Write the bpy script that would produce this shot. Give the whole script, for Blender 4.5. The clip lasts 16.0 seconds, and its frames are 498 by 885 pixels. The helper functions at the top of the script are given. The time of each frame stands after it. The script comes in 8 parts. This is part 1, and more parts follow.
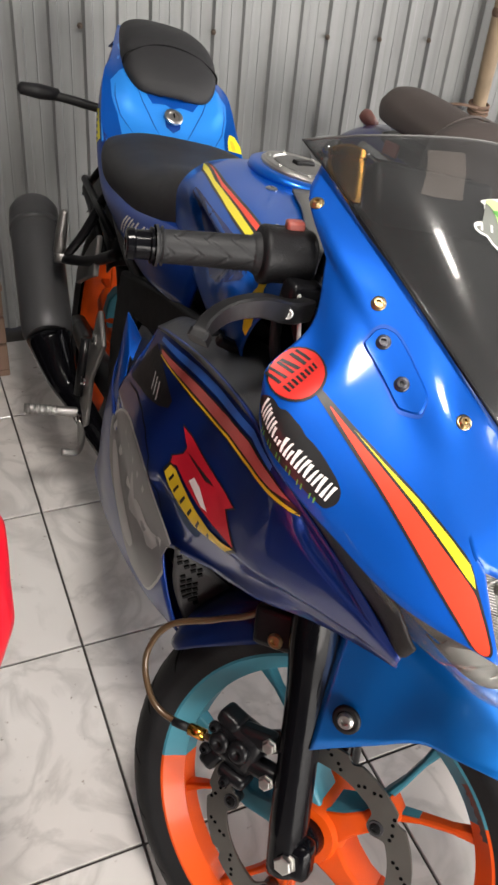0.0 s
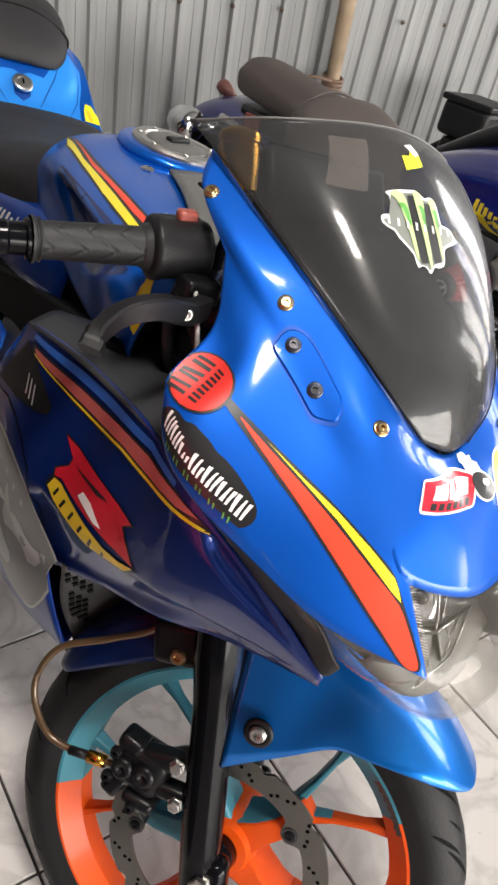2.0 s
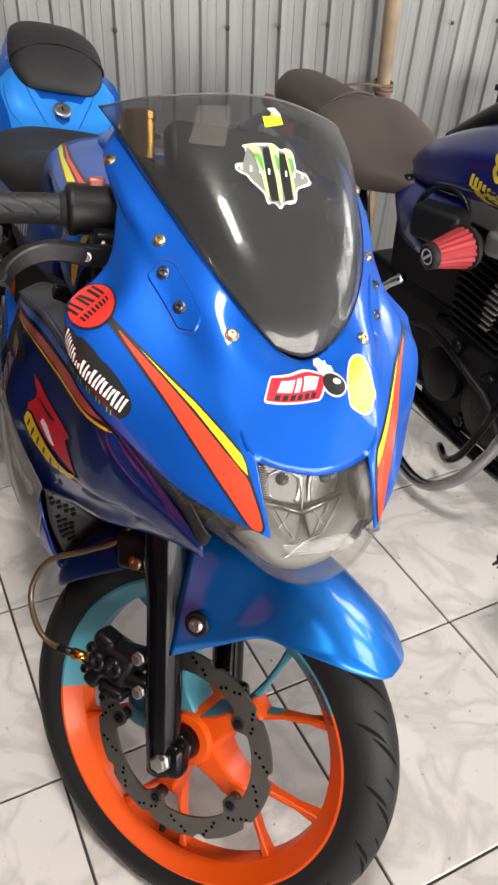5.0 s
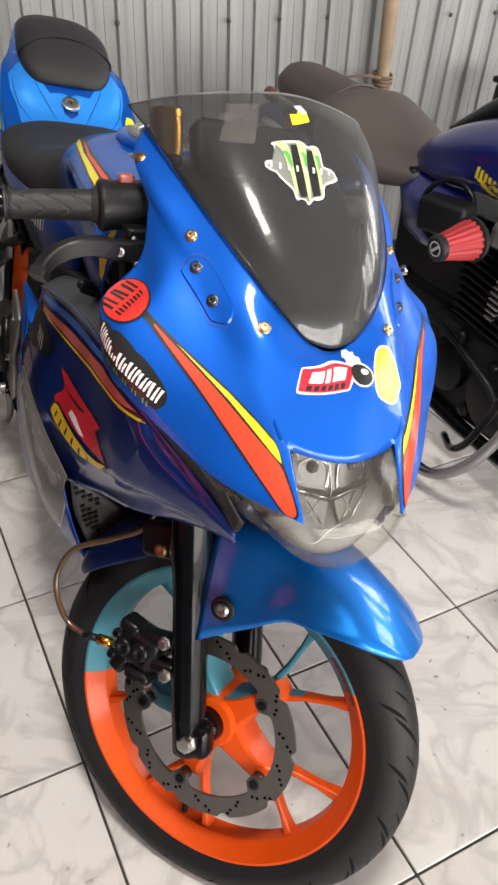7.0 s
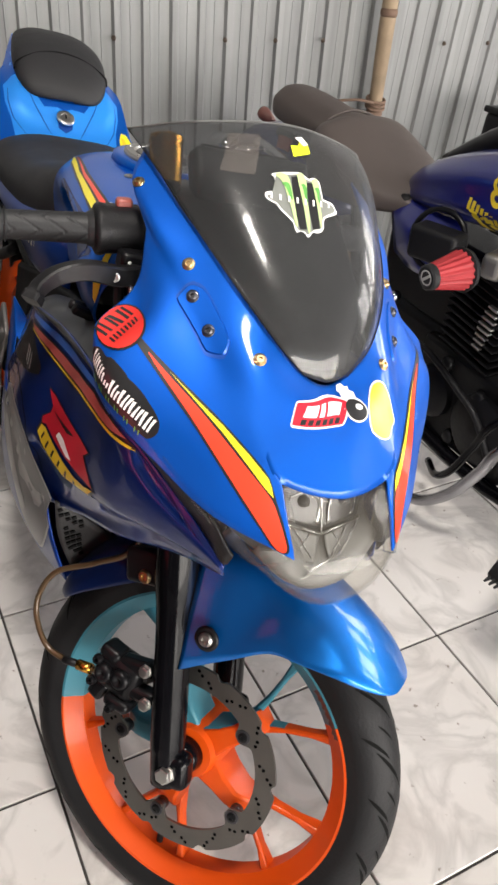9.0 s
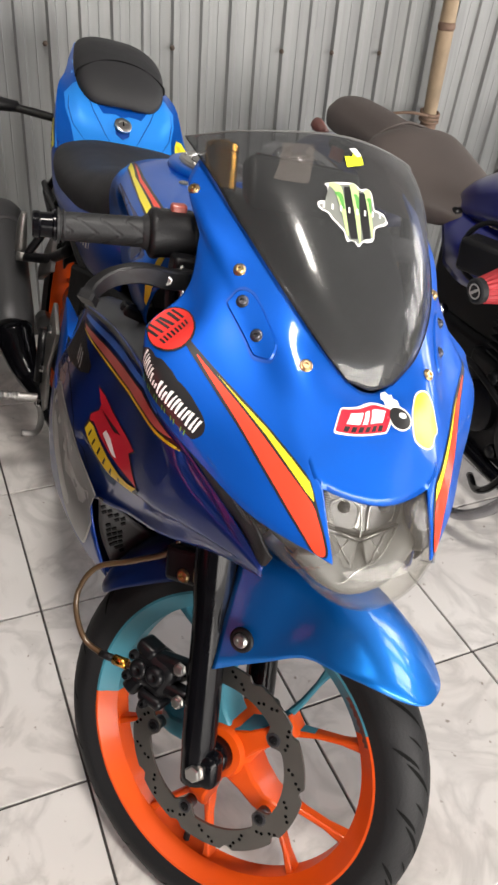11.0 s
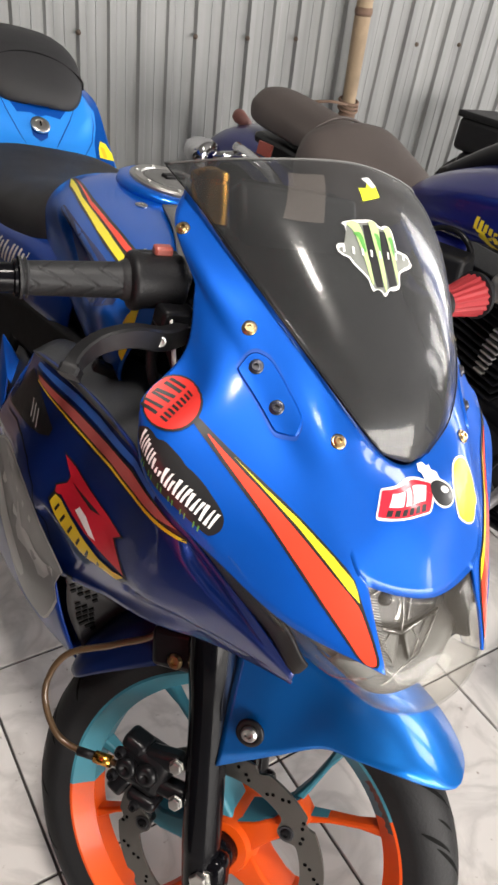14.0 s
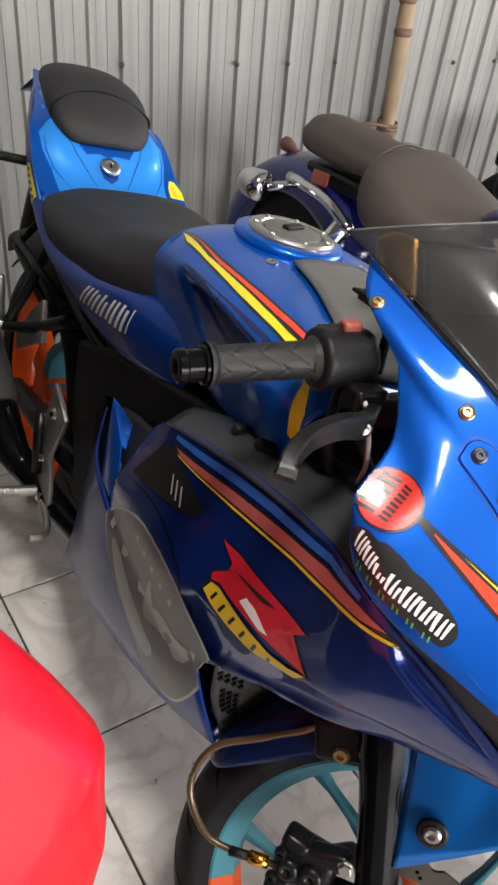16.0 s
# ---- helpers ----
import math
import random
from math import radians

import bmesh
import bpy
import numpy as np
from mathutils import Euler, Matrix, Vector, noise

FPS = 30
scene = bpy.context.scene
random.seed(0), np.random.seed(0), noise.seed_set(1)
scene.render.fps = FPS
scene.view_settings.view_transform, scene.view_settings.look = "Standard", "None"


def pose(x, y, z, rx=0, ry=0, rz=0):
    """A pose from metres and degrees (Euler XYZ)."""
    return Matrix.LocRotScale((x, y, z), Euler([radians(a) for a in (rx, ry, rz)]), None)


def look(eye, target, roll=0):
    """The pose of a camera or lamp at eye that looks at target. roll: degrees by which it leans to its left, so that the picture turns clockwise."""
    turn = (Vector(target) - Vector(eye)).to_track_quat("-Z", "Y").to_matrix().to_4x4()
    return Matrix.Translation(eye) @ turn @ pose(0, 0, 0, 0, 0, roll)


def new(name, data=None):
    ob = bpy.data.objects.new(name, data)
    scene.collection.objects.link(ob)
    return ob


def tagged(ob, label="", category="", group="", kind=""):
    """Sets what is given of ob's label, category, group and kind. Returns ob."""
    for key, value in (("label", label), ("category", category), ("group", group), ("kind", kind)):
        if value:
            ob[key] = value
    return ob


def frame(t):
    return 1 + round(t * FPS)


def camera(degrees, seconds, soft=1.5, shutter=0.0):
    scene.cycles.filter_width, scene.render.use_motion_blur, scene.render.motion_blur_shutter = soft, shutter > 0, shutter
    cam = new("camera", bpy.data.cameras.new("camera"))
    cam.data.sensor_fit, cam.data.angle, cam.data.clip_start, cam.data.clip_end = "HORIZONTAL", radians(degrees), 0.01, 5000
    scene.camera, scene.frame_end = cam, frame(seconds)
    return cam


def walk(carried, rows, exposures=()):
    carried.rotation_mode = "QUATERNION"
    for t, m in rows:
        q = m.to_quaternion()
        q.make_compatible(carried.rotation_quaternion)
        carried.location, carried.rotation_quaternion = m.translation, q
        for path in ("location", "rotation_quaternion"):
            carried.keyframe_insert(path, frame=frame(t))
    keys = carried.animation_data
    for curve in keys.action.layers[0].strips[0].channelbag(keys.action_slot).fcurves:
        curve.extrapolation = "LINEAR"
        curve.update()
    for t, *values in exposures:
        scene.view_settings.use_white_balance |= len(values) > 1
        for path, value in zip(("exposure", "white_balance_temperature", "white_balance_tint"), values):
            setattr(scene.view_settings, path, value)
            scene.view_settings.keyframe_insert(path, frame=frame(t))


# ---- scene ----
cam = camera(35.6, 16.0, soft=2.7)
PATH = [
    (0, (-0.176, -0.571, 1.213), (0.544, 0.873, 0.031), 5.9),
    (0.5, (-0.194, -0.515, 1.21), (0.678, 0.839, 0.023), 8.5),
    (1, (-0.193, -0.487, 1.212), (0.772, 0.799, 0.021), 11.0),
    (1.5, (-0.193, -0.495, 1.207), (0.812, 0.757, 0.015), 11.6),
    (2, (-0.18, -0.494, 1.203), (0.845, 0.736, 0.004), 11.1),
    (2.5, (-0.151, -0.496, 1.195), (0.885, 0.719, -0.008), 10.5),
    (3, (-0.136, -0.568, 1.227), (0.811, 0.739, 0.046), 7.9),
    (3.5, (-0.109, -0.667, 1.248), (0.777, 0.699, 0.086), 6.0),
    (4, (-0.087, -0.755, 1.233), (0.714, 0.668, 0.078), 3.7),
    (4.5, (-0.072, -0.768, 1.227), (0.676, 0.69, 0.079), 2.4),
    (4.7, (-0.064, -0.762, 1.222), (0.675, 0.69, 0.061), 2.0),
    (6.8, (-0.108, -0.763, 1.208), (0.633, 0.651, 0.002), 1.9),
    (7, (-0.112, -0.763, 1.229), (0.643, 0.652, 0.034), 2.1),
    (7.5, (-0.129, -0.74, 1.229), (0.643, 0.672, 0.042), 2.6),
    (8, (-0.123, -0.733, 1.228), (0.675, 0.672, 0.049), 3.3),
    (8.5, (-0.108, -0.743, 1.229), (0.707, 0.655, 0.053), 3.9),
    (9, (-0.115, -0.74, 1.239), (0.694, 0.668, 0.072), 4.9),
    (9.5, (-0.147, -0.725, 1.24), (0.635, 0.712, 0.09), 5.5),
    (9.7, (-0.148, -0.723, 1.241), (0.627, 0.721, 0.096), 5.8),
    (11.8, (-0.113, -0.763, 1.242), (0.589, 0.705, 0.08), 4.5),
    (12, (-0.118, -0.741, 1.247), (0.594, 0.72, 0.081), 4.7),
    (12.5, (-0.137, -0.654, 1.242), (0.63, 0.774, 0.071), 5.4),
    (13, (-0.146, -0.572, 1.228), (0.692, 0.809, 0.049), 6.5),
    (13.5, (-0.157, -0.53, 1.229), (0.749, 0.811, 0.054), 7.2),
    (14, (-0.153, -0.562, 1.24), (0.786, 0.755, 0.063), 7.3),
    (14.5, (-0.15, -0.582, 1.252), (0.788, 0.732, 0.072), 6.4),
    (15, (-0.144, -0.602, 1.243), (0.777, 0.725, 0.064), 5.1),
    (15.5, (-0.191, -0.533, 1.25), (0.755, 0.783, 0.08), 5.1),
    (16, (-0.255, -0.392, 1.245), (0.698, 0.934, 0.091), 5.3),
]
walk(cam, [(t, look(eye, target, roll)) for t, eye, target, roll in PATH])

# ---- the room's light ----
world = bpy.data.worlds.new("sky")
scene.world = world
world.use_nodes = True
wn = world.node_tree.nodes
sky = wn.new("ShaderNodeTexSky")
sky.sky_type, sky.sun_disc = "NISHITA", False
sky.sun_elevation, sky.sun_rotation = radians(50), radians(150)
world.node_tree.links.new(sky.outputs[0], wn["Background"].inputs[0])
wn["Background"].inputs[1].default_value = 0.13


def area(name, m, sx, sy, watts, colour=(1, 1, 1)):
    lamp = bpy.data.lights.new(name, "AREA")
    lamp.shape, lamp.size, lamp.size_y, lamp.energy, lamp.color = "RECTANGLE", sx, sy, watts, colour
    ob = new(name, lamp)
    ob.matrix_world = m
    return ob


# daylight through the open front and the side opening of the garage
area("daylight_front", look((1.5, -4.75, 0.85), (0.5, 0.0, 0.5)), 5.2, 1.5, 465, (1.0, 0.94, 0.88))
area("daylight_side", look((5.3, -0.9, 1.9), (0.4, 0.0, 0.7)), 3.6, 2.2, 430, (1.0, 0.95, 0.91))
# the lamp on the ceiling
area("lamp_light", look((0.02, -0.68, 2.93), (0.02, -0.68, 0)), 0.40, 0.46, 62, (1.0, 0.93, 0.85))

# ---- materials ----


def material(name, colour, rough=0.5, metal=0.0, coat=0.0, vary=0.12, scale=8.0, bump=0.0, bump_scale=60.0,
             coat_rough=0.03, spec=0.5, rough_vary=0.1):
    """A surface with stains at one scale and fine grain at another."""
    m = bpy.data.materials.new(name)
    m.use_nodes = True
    nt = m.node_tree
    b = nt.nodes["Principled BSDF"]
    b.inputs["Roughness"].default_value, b.inputs["Metallic"].default_value = rough, metal
    b.inputs["Coat Weight"].default_value, b.inputs["Coat Roughness"].default_value = coat, coat_rough
    b.inputs["Specular IOR Level"].default_value = spec
    co = nt.nodes.new("ShaderNodeTexCoord")
    n1 = nt.nodes.new("ShaderNodeTexNoise")
    n1.inputs["Scale"].default_value, n1.inputs["Detail"].default_value = scale, 6
    nt.links.new(co.outputs["Object"], n1.inputs["Vector"])
    mix = nt.nodes.new("ShaderNodeMix")
    mix.data_type = "RGBA"
    c = Vector(colour)
    mix.inputs["A"].default_value = (*(c * (1 - vary)), 1)
    mix.inputs["B"].default_value = (*(min(1, v * (1 + vary)) for v in c), 1)
    nt.links.new(n1.outputs["Fac"], mix.inputs["Factor"])
    nt.links.new(mix.outputs["Result"], b.inputs["Base Color"])
    n2 = nt.nodes.new("ShaderNodeTexNoise")
    n2.inputs["Scale"].default_value, n2.inputs["Detail"].default_value = scale * 4, 4
    nt.links.new(co.outputs["Object"], n2.inputs["Vector"])
    mr = nt.nodes.new("ShaderNodeMapRange")
    mr.inputs["To Min"].default_value = max(0.01, rough - rough_vary * rough)
    mr.inputs["To Max"].default_value = min(1, rough + rough_vary * rough)
    nt.links.new(n2.outputs["Fac"], mr.inputs["Value"])
    nt.links.new(mr.outputs["Result"], b.inputs["Roughness"])
    if bump:
        n3 = nt.nodes.new("ShaderNodeTexNoise")
        n3.inputs["Scale"].default_value, n3.inputs["Detail"].default_value = bump_scale, 3
        nt.links.new(co.outputs["Object"], n3.inputs["Vector"])
        bp = nt.nodes.new("ShaderNodeBump")
        bp.inputs["Strength"].default_value, bp.inputs["Distance"].default_value = bump, 0.002
        nt.links.new(n3.outputs["Fac"], bp.inputs["Height"])
        nt.links.new(bp.outputs["Normal"], b.inputs["Normal"])
    return m


BLUE = material("blue_metallic_paint", (0.001, 0.076, 0.42), 0.50, 0.50, 0.5, 0.06, 3.0, rough_vary=0.05, coat_rough=0.10, spec=0.15)
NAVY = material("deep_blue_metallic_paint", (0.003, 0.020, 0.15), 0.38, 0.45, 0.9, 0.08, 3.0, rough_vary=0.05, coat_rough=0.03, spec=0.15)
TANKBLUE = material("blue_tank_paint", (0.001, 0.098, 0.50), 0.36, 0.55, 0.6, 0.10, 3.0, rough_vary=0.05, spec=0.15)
GUARDBLUE = material("blue_mudguard_paint", (0.004, 0.135, 0.50), 0.42, 0.7, 0.5, 0.06, 3.0, coat_rough=0.10, spec=0.2)
DASHGREY = material("grey_textured_cover", (0.10, 0.10, 0.098), 0.5, 0, 0, 0.15, 14.0, 0.2, 400.0)
SCOOPSHADE = material("scoop_shade_blue", (0.002, 0.026, 0.08), 0.5, 0.2, 0.1, 0.1, 4.0, spec=0.15)
PANELBLUE = material("mid_blue_panel_paint", (0.002, 0.040, 0.27), 0.4, 0.5, 0.5, 0.08, 3.0, rough_vary=0.05, spec=0.2)
RUST = material("rusty_screw", (0.075, 0.055, 0.042), 0.75, 0.1, 0, 0.4, 60.0)
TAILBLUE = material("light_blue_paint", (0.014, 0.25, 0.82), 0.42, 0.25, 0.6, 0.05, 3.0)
CRUISER_BLUE = material("royal_blue_gloss_paint", (0.005, 0.009, 0.125), 0.3, 0.1, 0.9, 0.1, 4.0)
RED = material("red_gloss_paint", (0.66, 0.006, 0.02), 0.35, 0.1, 0.45, 0.06, 3.0, coat_rough=0.09)
ORANGE = material("orange_wheel_paint", (0.58, 0.066, 0.004), 0.42, 0.0, 0.15, 0.10, 12.0, spec=0.18, coat_rough=0.12)
TEAL = material("teal_wheel_paint", (0.045, 0.19, 0.25), 0.42, 0.0, 0.1, 0.08, 12.0, spec=0.2)
RUBBER = material("tyre_rubber", (0.010, 0.010, 0.011), 0.55, 0, 0, 0.25, 9.0, 0.2, 220.0, spec=0.2)
GROOVESHADE = material("tyre_groove_shade", (0.003, 0.003, 0.003), 0.8, 0, 0, 0.2, 9.0, spec=0.1)
GRIP = material("grip_rubber", (0.014, 0.0145, 0.016), 0.55, 0, 0, 0.15, 20.0, 0.2, 300.0, spec=0.35)
PLASTIC = material("black_textured_plastic", (0.008, 0.008, 0.009), 0.45, 0, 0, 0.2, 12.0, 0.25, 500.0, spec=0.25)
GLOSSBLACK = material("gloss_black_enamel", (0.003, 0.003, 0.004), 0.14, 0, 0, 0.2, 10.0, spec=0.12)
SATIN = material("satin_black_metal", (0.006, 0.006, 0.007), 0.3, 0, 0, 0.2, 16.0, 0.08, 200.0, spec=0.2)
FRAMEBLACK = material("dull_black_frame_paint", (0.004, 0.004, 0.0045), 0.5, 0, 0, 0.3, 14.0, spec=0.12)
DARKCHROME = material("dark_chrome", (0.32, 0.32, 0.34), 0.2, 1.0, 0, 0.2, 16.0)
SEAT = material("black_vinyl", (0.019, 0.019, 0.021), 0.55, 0, 0, 0.12, 10.0, 0.35, 700.0, spec=0.35)
BROWN = material("dusty_brown_vinyl", (0.085, 0.068, 0.062), 0.6, 0, 0, 0.14, 9.0, 0.35, 500.0)
STEEL = material("brushed_steel", (0.5, 0.49, 0.47), 0.34, 1.0, 0, 0.14, 25.0, 0.1, 160.0)
DISC = material("brake_disc_steel", (0.15, 0.142, 0.132), 0.42, 0.9, 0, 0.16, 30.0, 0.12, 240.0)
CHROME = material("chrome", (0.75, 0.75, 0.76), 0.1, 1.0, 0, 0.06, 20.0)
GOLD = material("gold_anodised", (0.72, 0.36, 0.06), 0.26, 1.0, 0, 0.08, 20.0)
TRAY = material("grey_black_tray_plastic", (0.022, 0.023, 0.025), 0.38, 0, 0, 0.2, 10.0, 0.15, 400.0, spec=0.5)
BOLTDARK = material("dark_steel_bolt", (0.09, 0.09, 0.10), 0.35, 0.9, 0, 0.2, 60.0)
LOWNAVY = material("navy_lower_fairing_paint", (0.003, 0.028, 0.19), 0.42, 0.35, 0.4, 0.15, 6.0, rough_vary=0.1, spec=0.15, coat_rough=0.05)
LOUVRE = material("dark_grey_louvre_plastic", (0.040, 0.039, 0.040), 0.5, 0, 0, 0.15, 14.0, 0.2, 400.0, spec=0.3)
# darker copy of BLUE that carries the shade of gaps, creases and recess
GAPSHADE = material("groove_shade_blue", (0.001, 0.055, 0.32), 0.5, 0.4, 0.3, 0.06, 3.0)
BRONZE = material("bolt_bronze", (0.5, 0.36, 0.18), 0.3, 1.0, 0, 0.2, 60.0)
ALLOY = material("cast_alloy", (0.3, 0.29, 0.28), 0.42, 0.9, 0, 0.2, 20.0, 0.15, 150.0)
ENGINE = material("engine_black", (0.005, 0.005, 0.006), 0.45, 0, 0, 0.4, 18.0, 0.3, 90.0, spec=0.25)
MUFFLER = material("matt_grey_can", (0.06, 0.06, 0.063), 0.5, 0.4, 0, 0.25, 9.0, 0.1, 120.0)
HOSE = material("amber_brake_hose", (0.075, 0.045, 0.022), 0.3, 0.2, 0.3, 0.15, 30.0)
V_RED = material("vinyl_red", (0.78, 0.05, 0.02), 0.32, 0, 0.5, 0.05, 14.0)
V_SCARLET = material("vinyl_scarlet", (0.58, 0.028, 0.022), 0.32, 0, 0.5, 0.05, 14.0)
V_CRIMSON = material("vinyl_crimson", (0.5, 0.012, 0.03), 0.3, 0, 0.6, 0.06, 14.0)
V_ROSE = material("vinyl_rose", (0.42, 0.1, 0.09), 0.35, 0, 0.4, 0.12, 12.0)
V_YELLOW = material("vinyl_yellow", (0.80, 0.70, 0.02), 0.34, 0, 0.4, 0.05, 14.0)
V_AMBER = material("vinyl_dull_yellow", (0.64, 0.48, 0.02), 0.4, 0, 0.1, 0.08, 14.0)
V_BLACK = material("vinyl_black", (0.012, 0.012, 0.013), 0.34, 0, 0.3, 0.1, 14.0)
V_WHITE = material("vinyl_white", (0.74, 0.74, 0.73), 0.4, 0, 0.2, 0.06, 14.0)
V_GREEN = material("vinyl_green", (0.09, 0.3, 0.06), 0.4, 0, 0.2, 0.1, 14.0)
V_LIME = material("vinyl_lime", (0.42, 0.56, 0.24), 0.4, 0, 0.2, 0.1, 14.0)
# navy darkened to hold the shade on the mudguard's tail
GUARDSHADE = material("shaded_mudguard_navy", (0.002, 0.009, 0.055), 0.45, 0.2, 0.3, 0.08, 4.0, coat_rough=0.1, spec=0.15)
V_PALE = material("vinyl_pale_grey", (0.4, 0.4, 0.39), 0.35, 0, 0.3, 0.08, 10.0)
# grey and pale tones that paint the reflections on the oval window
WINDOW = material("window_reflection_grey", (0.085, 0.085, 0.088), 0.35, 0, 0.15, 0.35, 9.0)
WINDOWGLINT = material("window_reflection_pale", (0.26, 0.26, 0.255), 0.35, 0, 0.3, 0.25, 14.0)
V_SMOKE = material("vinyl_smoky_grey", (0.17, 0.18, 0.165), 0.4, 0, 0.2, 0.3, 40.0)
V_FLUO = material("fluorescent_tape", (0.75, 0.9, 0.02), 0.5, 0, 0, 0.05, 14.0)
V_BLUE = material("vinyl_bright_blue", (0.03, 0.14, 0.55), 0.35, 0.2, 0.5, 0.05, 12.0)
GROUT = material("dark_grout", (0.045, 0.04, 0.038), 0.8, 0, 0, 0.4, 20.0, 0.3, 80.0)
WOOD = material("weathered_pole_wood", (0.27, 0.20, 0.13), 0.75, 0, 0, 0.75, 9.0, 0.5, 60.0)
CRATE = material("old_brown_timber", (0.16, 0.1, 0.07), 0.8, 0, 0, 0.35, 10.0, 0.4, 60.0)
CEILING = material("dark_roof_sheet", (0.13, 0.13, 0.13), 0.7, 0, 0, 0.2, 2.0, 0.2, 40.0)
PLASTER = material("painted_plaster", (0.4, 0.4, 0.39), 0.8, 0, 0, 0.12, 2.0, 0.2, 40.0)
DARKWALL = material("dim_painted_wall", (0.07, 0.07, 0.075), 0.8, 0, 0, 0.2, 2.0, 0.2, 40.0)
PATCH_RED = material("faded_red_reflector", (0.28, 0.06, 0.045), 0.4, 0, 0.3, 0.1, 20.0)
DUSTRED = material("dusty_red_lens", (0.16, 0.06, 0.05), 0.5, 0, 0.2, 0.2, 20.0)
AMBER = material("amber_plastic", (0.8, 0.22, 0.01), 0.25, 0, 0.4, 0.08, 20.0)
FILTER_RED = material("red_filter_gauze", (0.33, 0.02, 0.026), 0.6, 0, 0, 0.2, 40.0, 0.3, 300.0)


def tinted(name, clear, gloss_rough, ior=1.45, dirt_haze=0.0, dirt_haze_colour=(0.5, 0.45, 0.38), patchy=0.1):
    """Thin clear or smoked plastic: passes light with a tint and mirrors by its index."""
    m = bpy.data.materials.new(name)
    m.use_nodes = True
    nt = m.node_tree
    out = nt.nodes["Material Output"]
    nt.nodes.remove(nt.nodes["Principled BSDF"])
    t = nt.nodes.new("ShaderNodeBsdfTransparent")
    t.inputs[0].default_value = (*clear, 1)
    g = nt.nodes.new("ShaderNodeBsdfGlossy")
    g.inputs["Roughness"].default_value = gloss_rough
    lw = nt.nodes.new("ShaderNodeLayerWeight")
    lw.inputs["Blend"].default_value = 0.5
    pw = nt.nodes.new("ShaderNodeMath")
    pw.operation, pw.inputs[1].default_value = "POWER", 4.5
    nt.links.new(lw.outputs["Facing"], pw.inputs[0])
    f = nt.nodes.new("ShaderNodeMath")
    f.operation = "MULTIPLY_ADD"
    f.inputs[1].default_value, f.inputs[2].default_value = 0.6, 0.8 * ((ior - 1) / (ior + 1)) ** 2
    nt.links.new(pw.outputs[0], f.inputs[0])
    s = nt.nodes.new("ShaderNodeMixShader")
    nt.links.new(f.outputs[0], s.inputs[0])
    d = nt.nodes.new("ShaderNodeBsdfDiffuse")
    d.inputs[0].default_value = (*dirt_haze_colour, 1)
    s2 = nt.nodes.new("ShaderNodeMixShader")
    n = nt.nodes.new("ShaderNodeTexNoise")
    n.inputs["Scale"].default_value, n.inputs["Detail"].default_value = 3, 4
    nt.links.new(nt.nodes.new("ShaderNodeTexCoord").outputs["Object"], n.inputs["Vector"])
    mr = nt.nodes.new("ShaderNodeMapRange")
    mr.inputs["From Min"].default_value, mr.inputs["From Max"].default_value = 0.35, 0.8
    mr.inputs["To Min"].default_value, mr.inputs["To Max"].default_value = dirt_haze * (1 - patchy), dirt_haze * (1 + patchy)
    nt.links.new(n.outputs["Fac"], mr.inputs["Value"])
    nt.links.new(mr.outputs["Result"], s2.inputs[0])
    nt.links.new(t.outputs[0], s2.inputs[1])
    nt.links.new(d.outputs[0], s2.inputs[2])
    nt.links.new(s2.outputs[0], s.inputs[1])
    # fine scuffs: a second, softer gloss round the sharp one
    g2 = nt.nodes.new("ShaderNodeBsdfGlossy")
    g2.inputs["Roughness"].default_value = min(0.5, gloss_rough * 4)
    gm = nt.nodes.new("ShaderNodeMixShader")
    gm.inputs[0].default_value = 0.45
    nt.links.new(g.outputs[0], gm.inputs[1])
    nt.links.new(g2.outputs[0], gm.inputs[2])
    nt.links.new(gm.outputs[0], s.inputs[2])
    nt.links.new(s.outputs[0], out.inputs[0])
    return m


# the screen's even grey diffuse share paints in reflected haze
SMOKE = tinted("smoked_screen", (0.55, 0.555, 0.56), 0.075, 1.5, 0.05, (0.40, 0.41, 0.42))
LENS = tinted("lamp_lens", (0.95, 0.95, 0.94), 0.06, 1.28, 0.03, patchy=0.6)
FILM = tinted("grey_film", (0.75, 0.73, 0.71), 0.3, 1.3, 0.17, (0.33, 0.3, 0.28))
LEVERGREY = material("worn_black_anodising", (0.007, 0.007, 0.008), 0.4, 0.1, 0, 0.25, 30.0, 0.1, 200.0, spec=0.3)


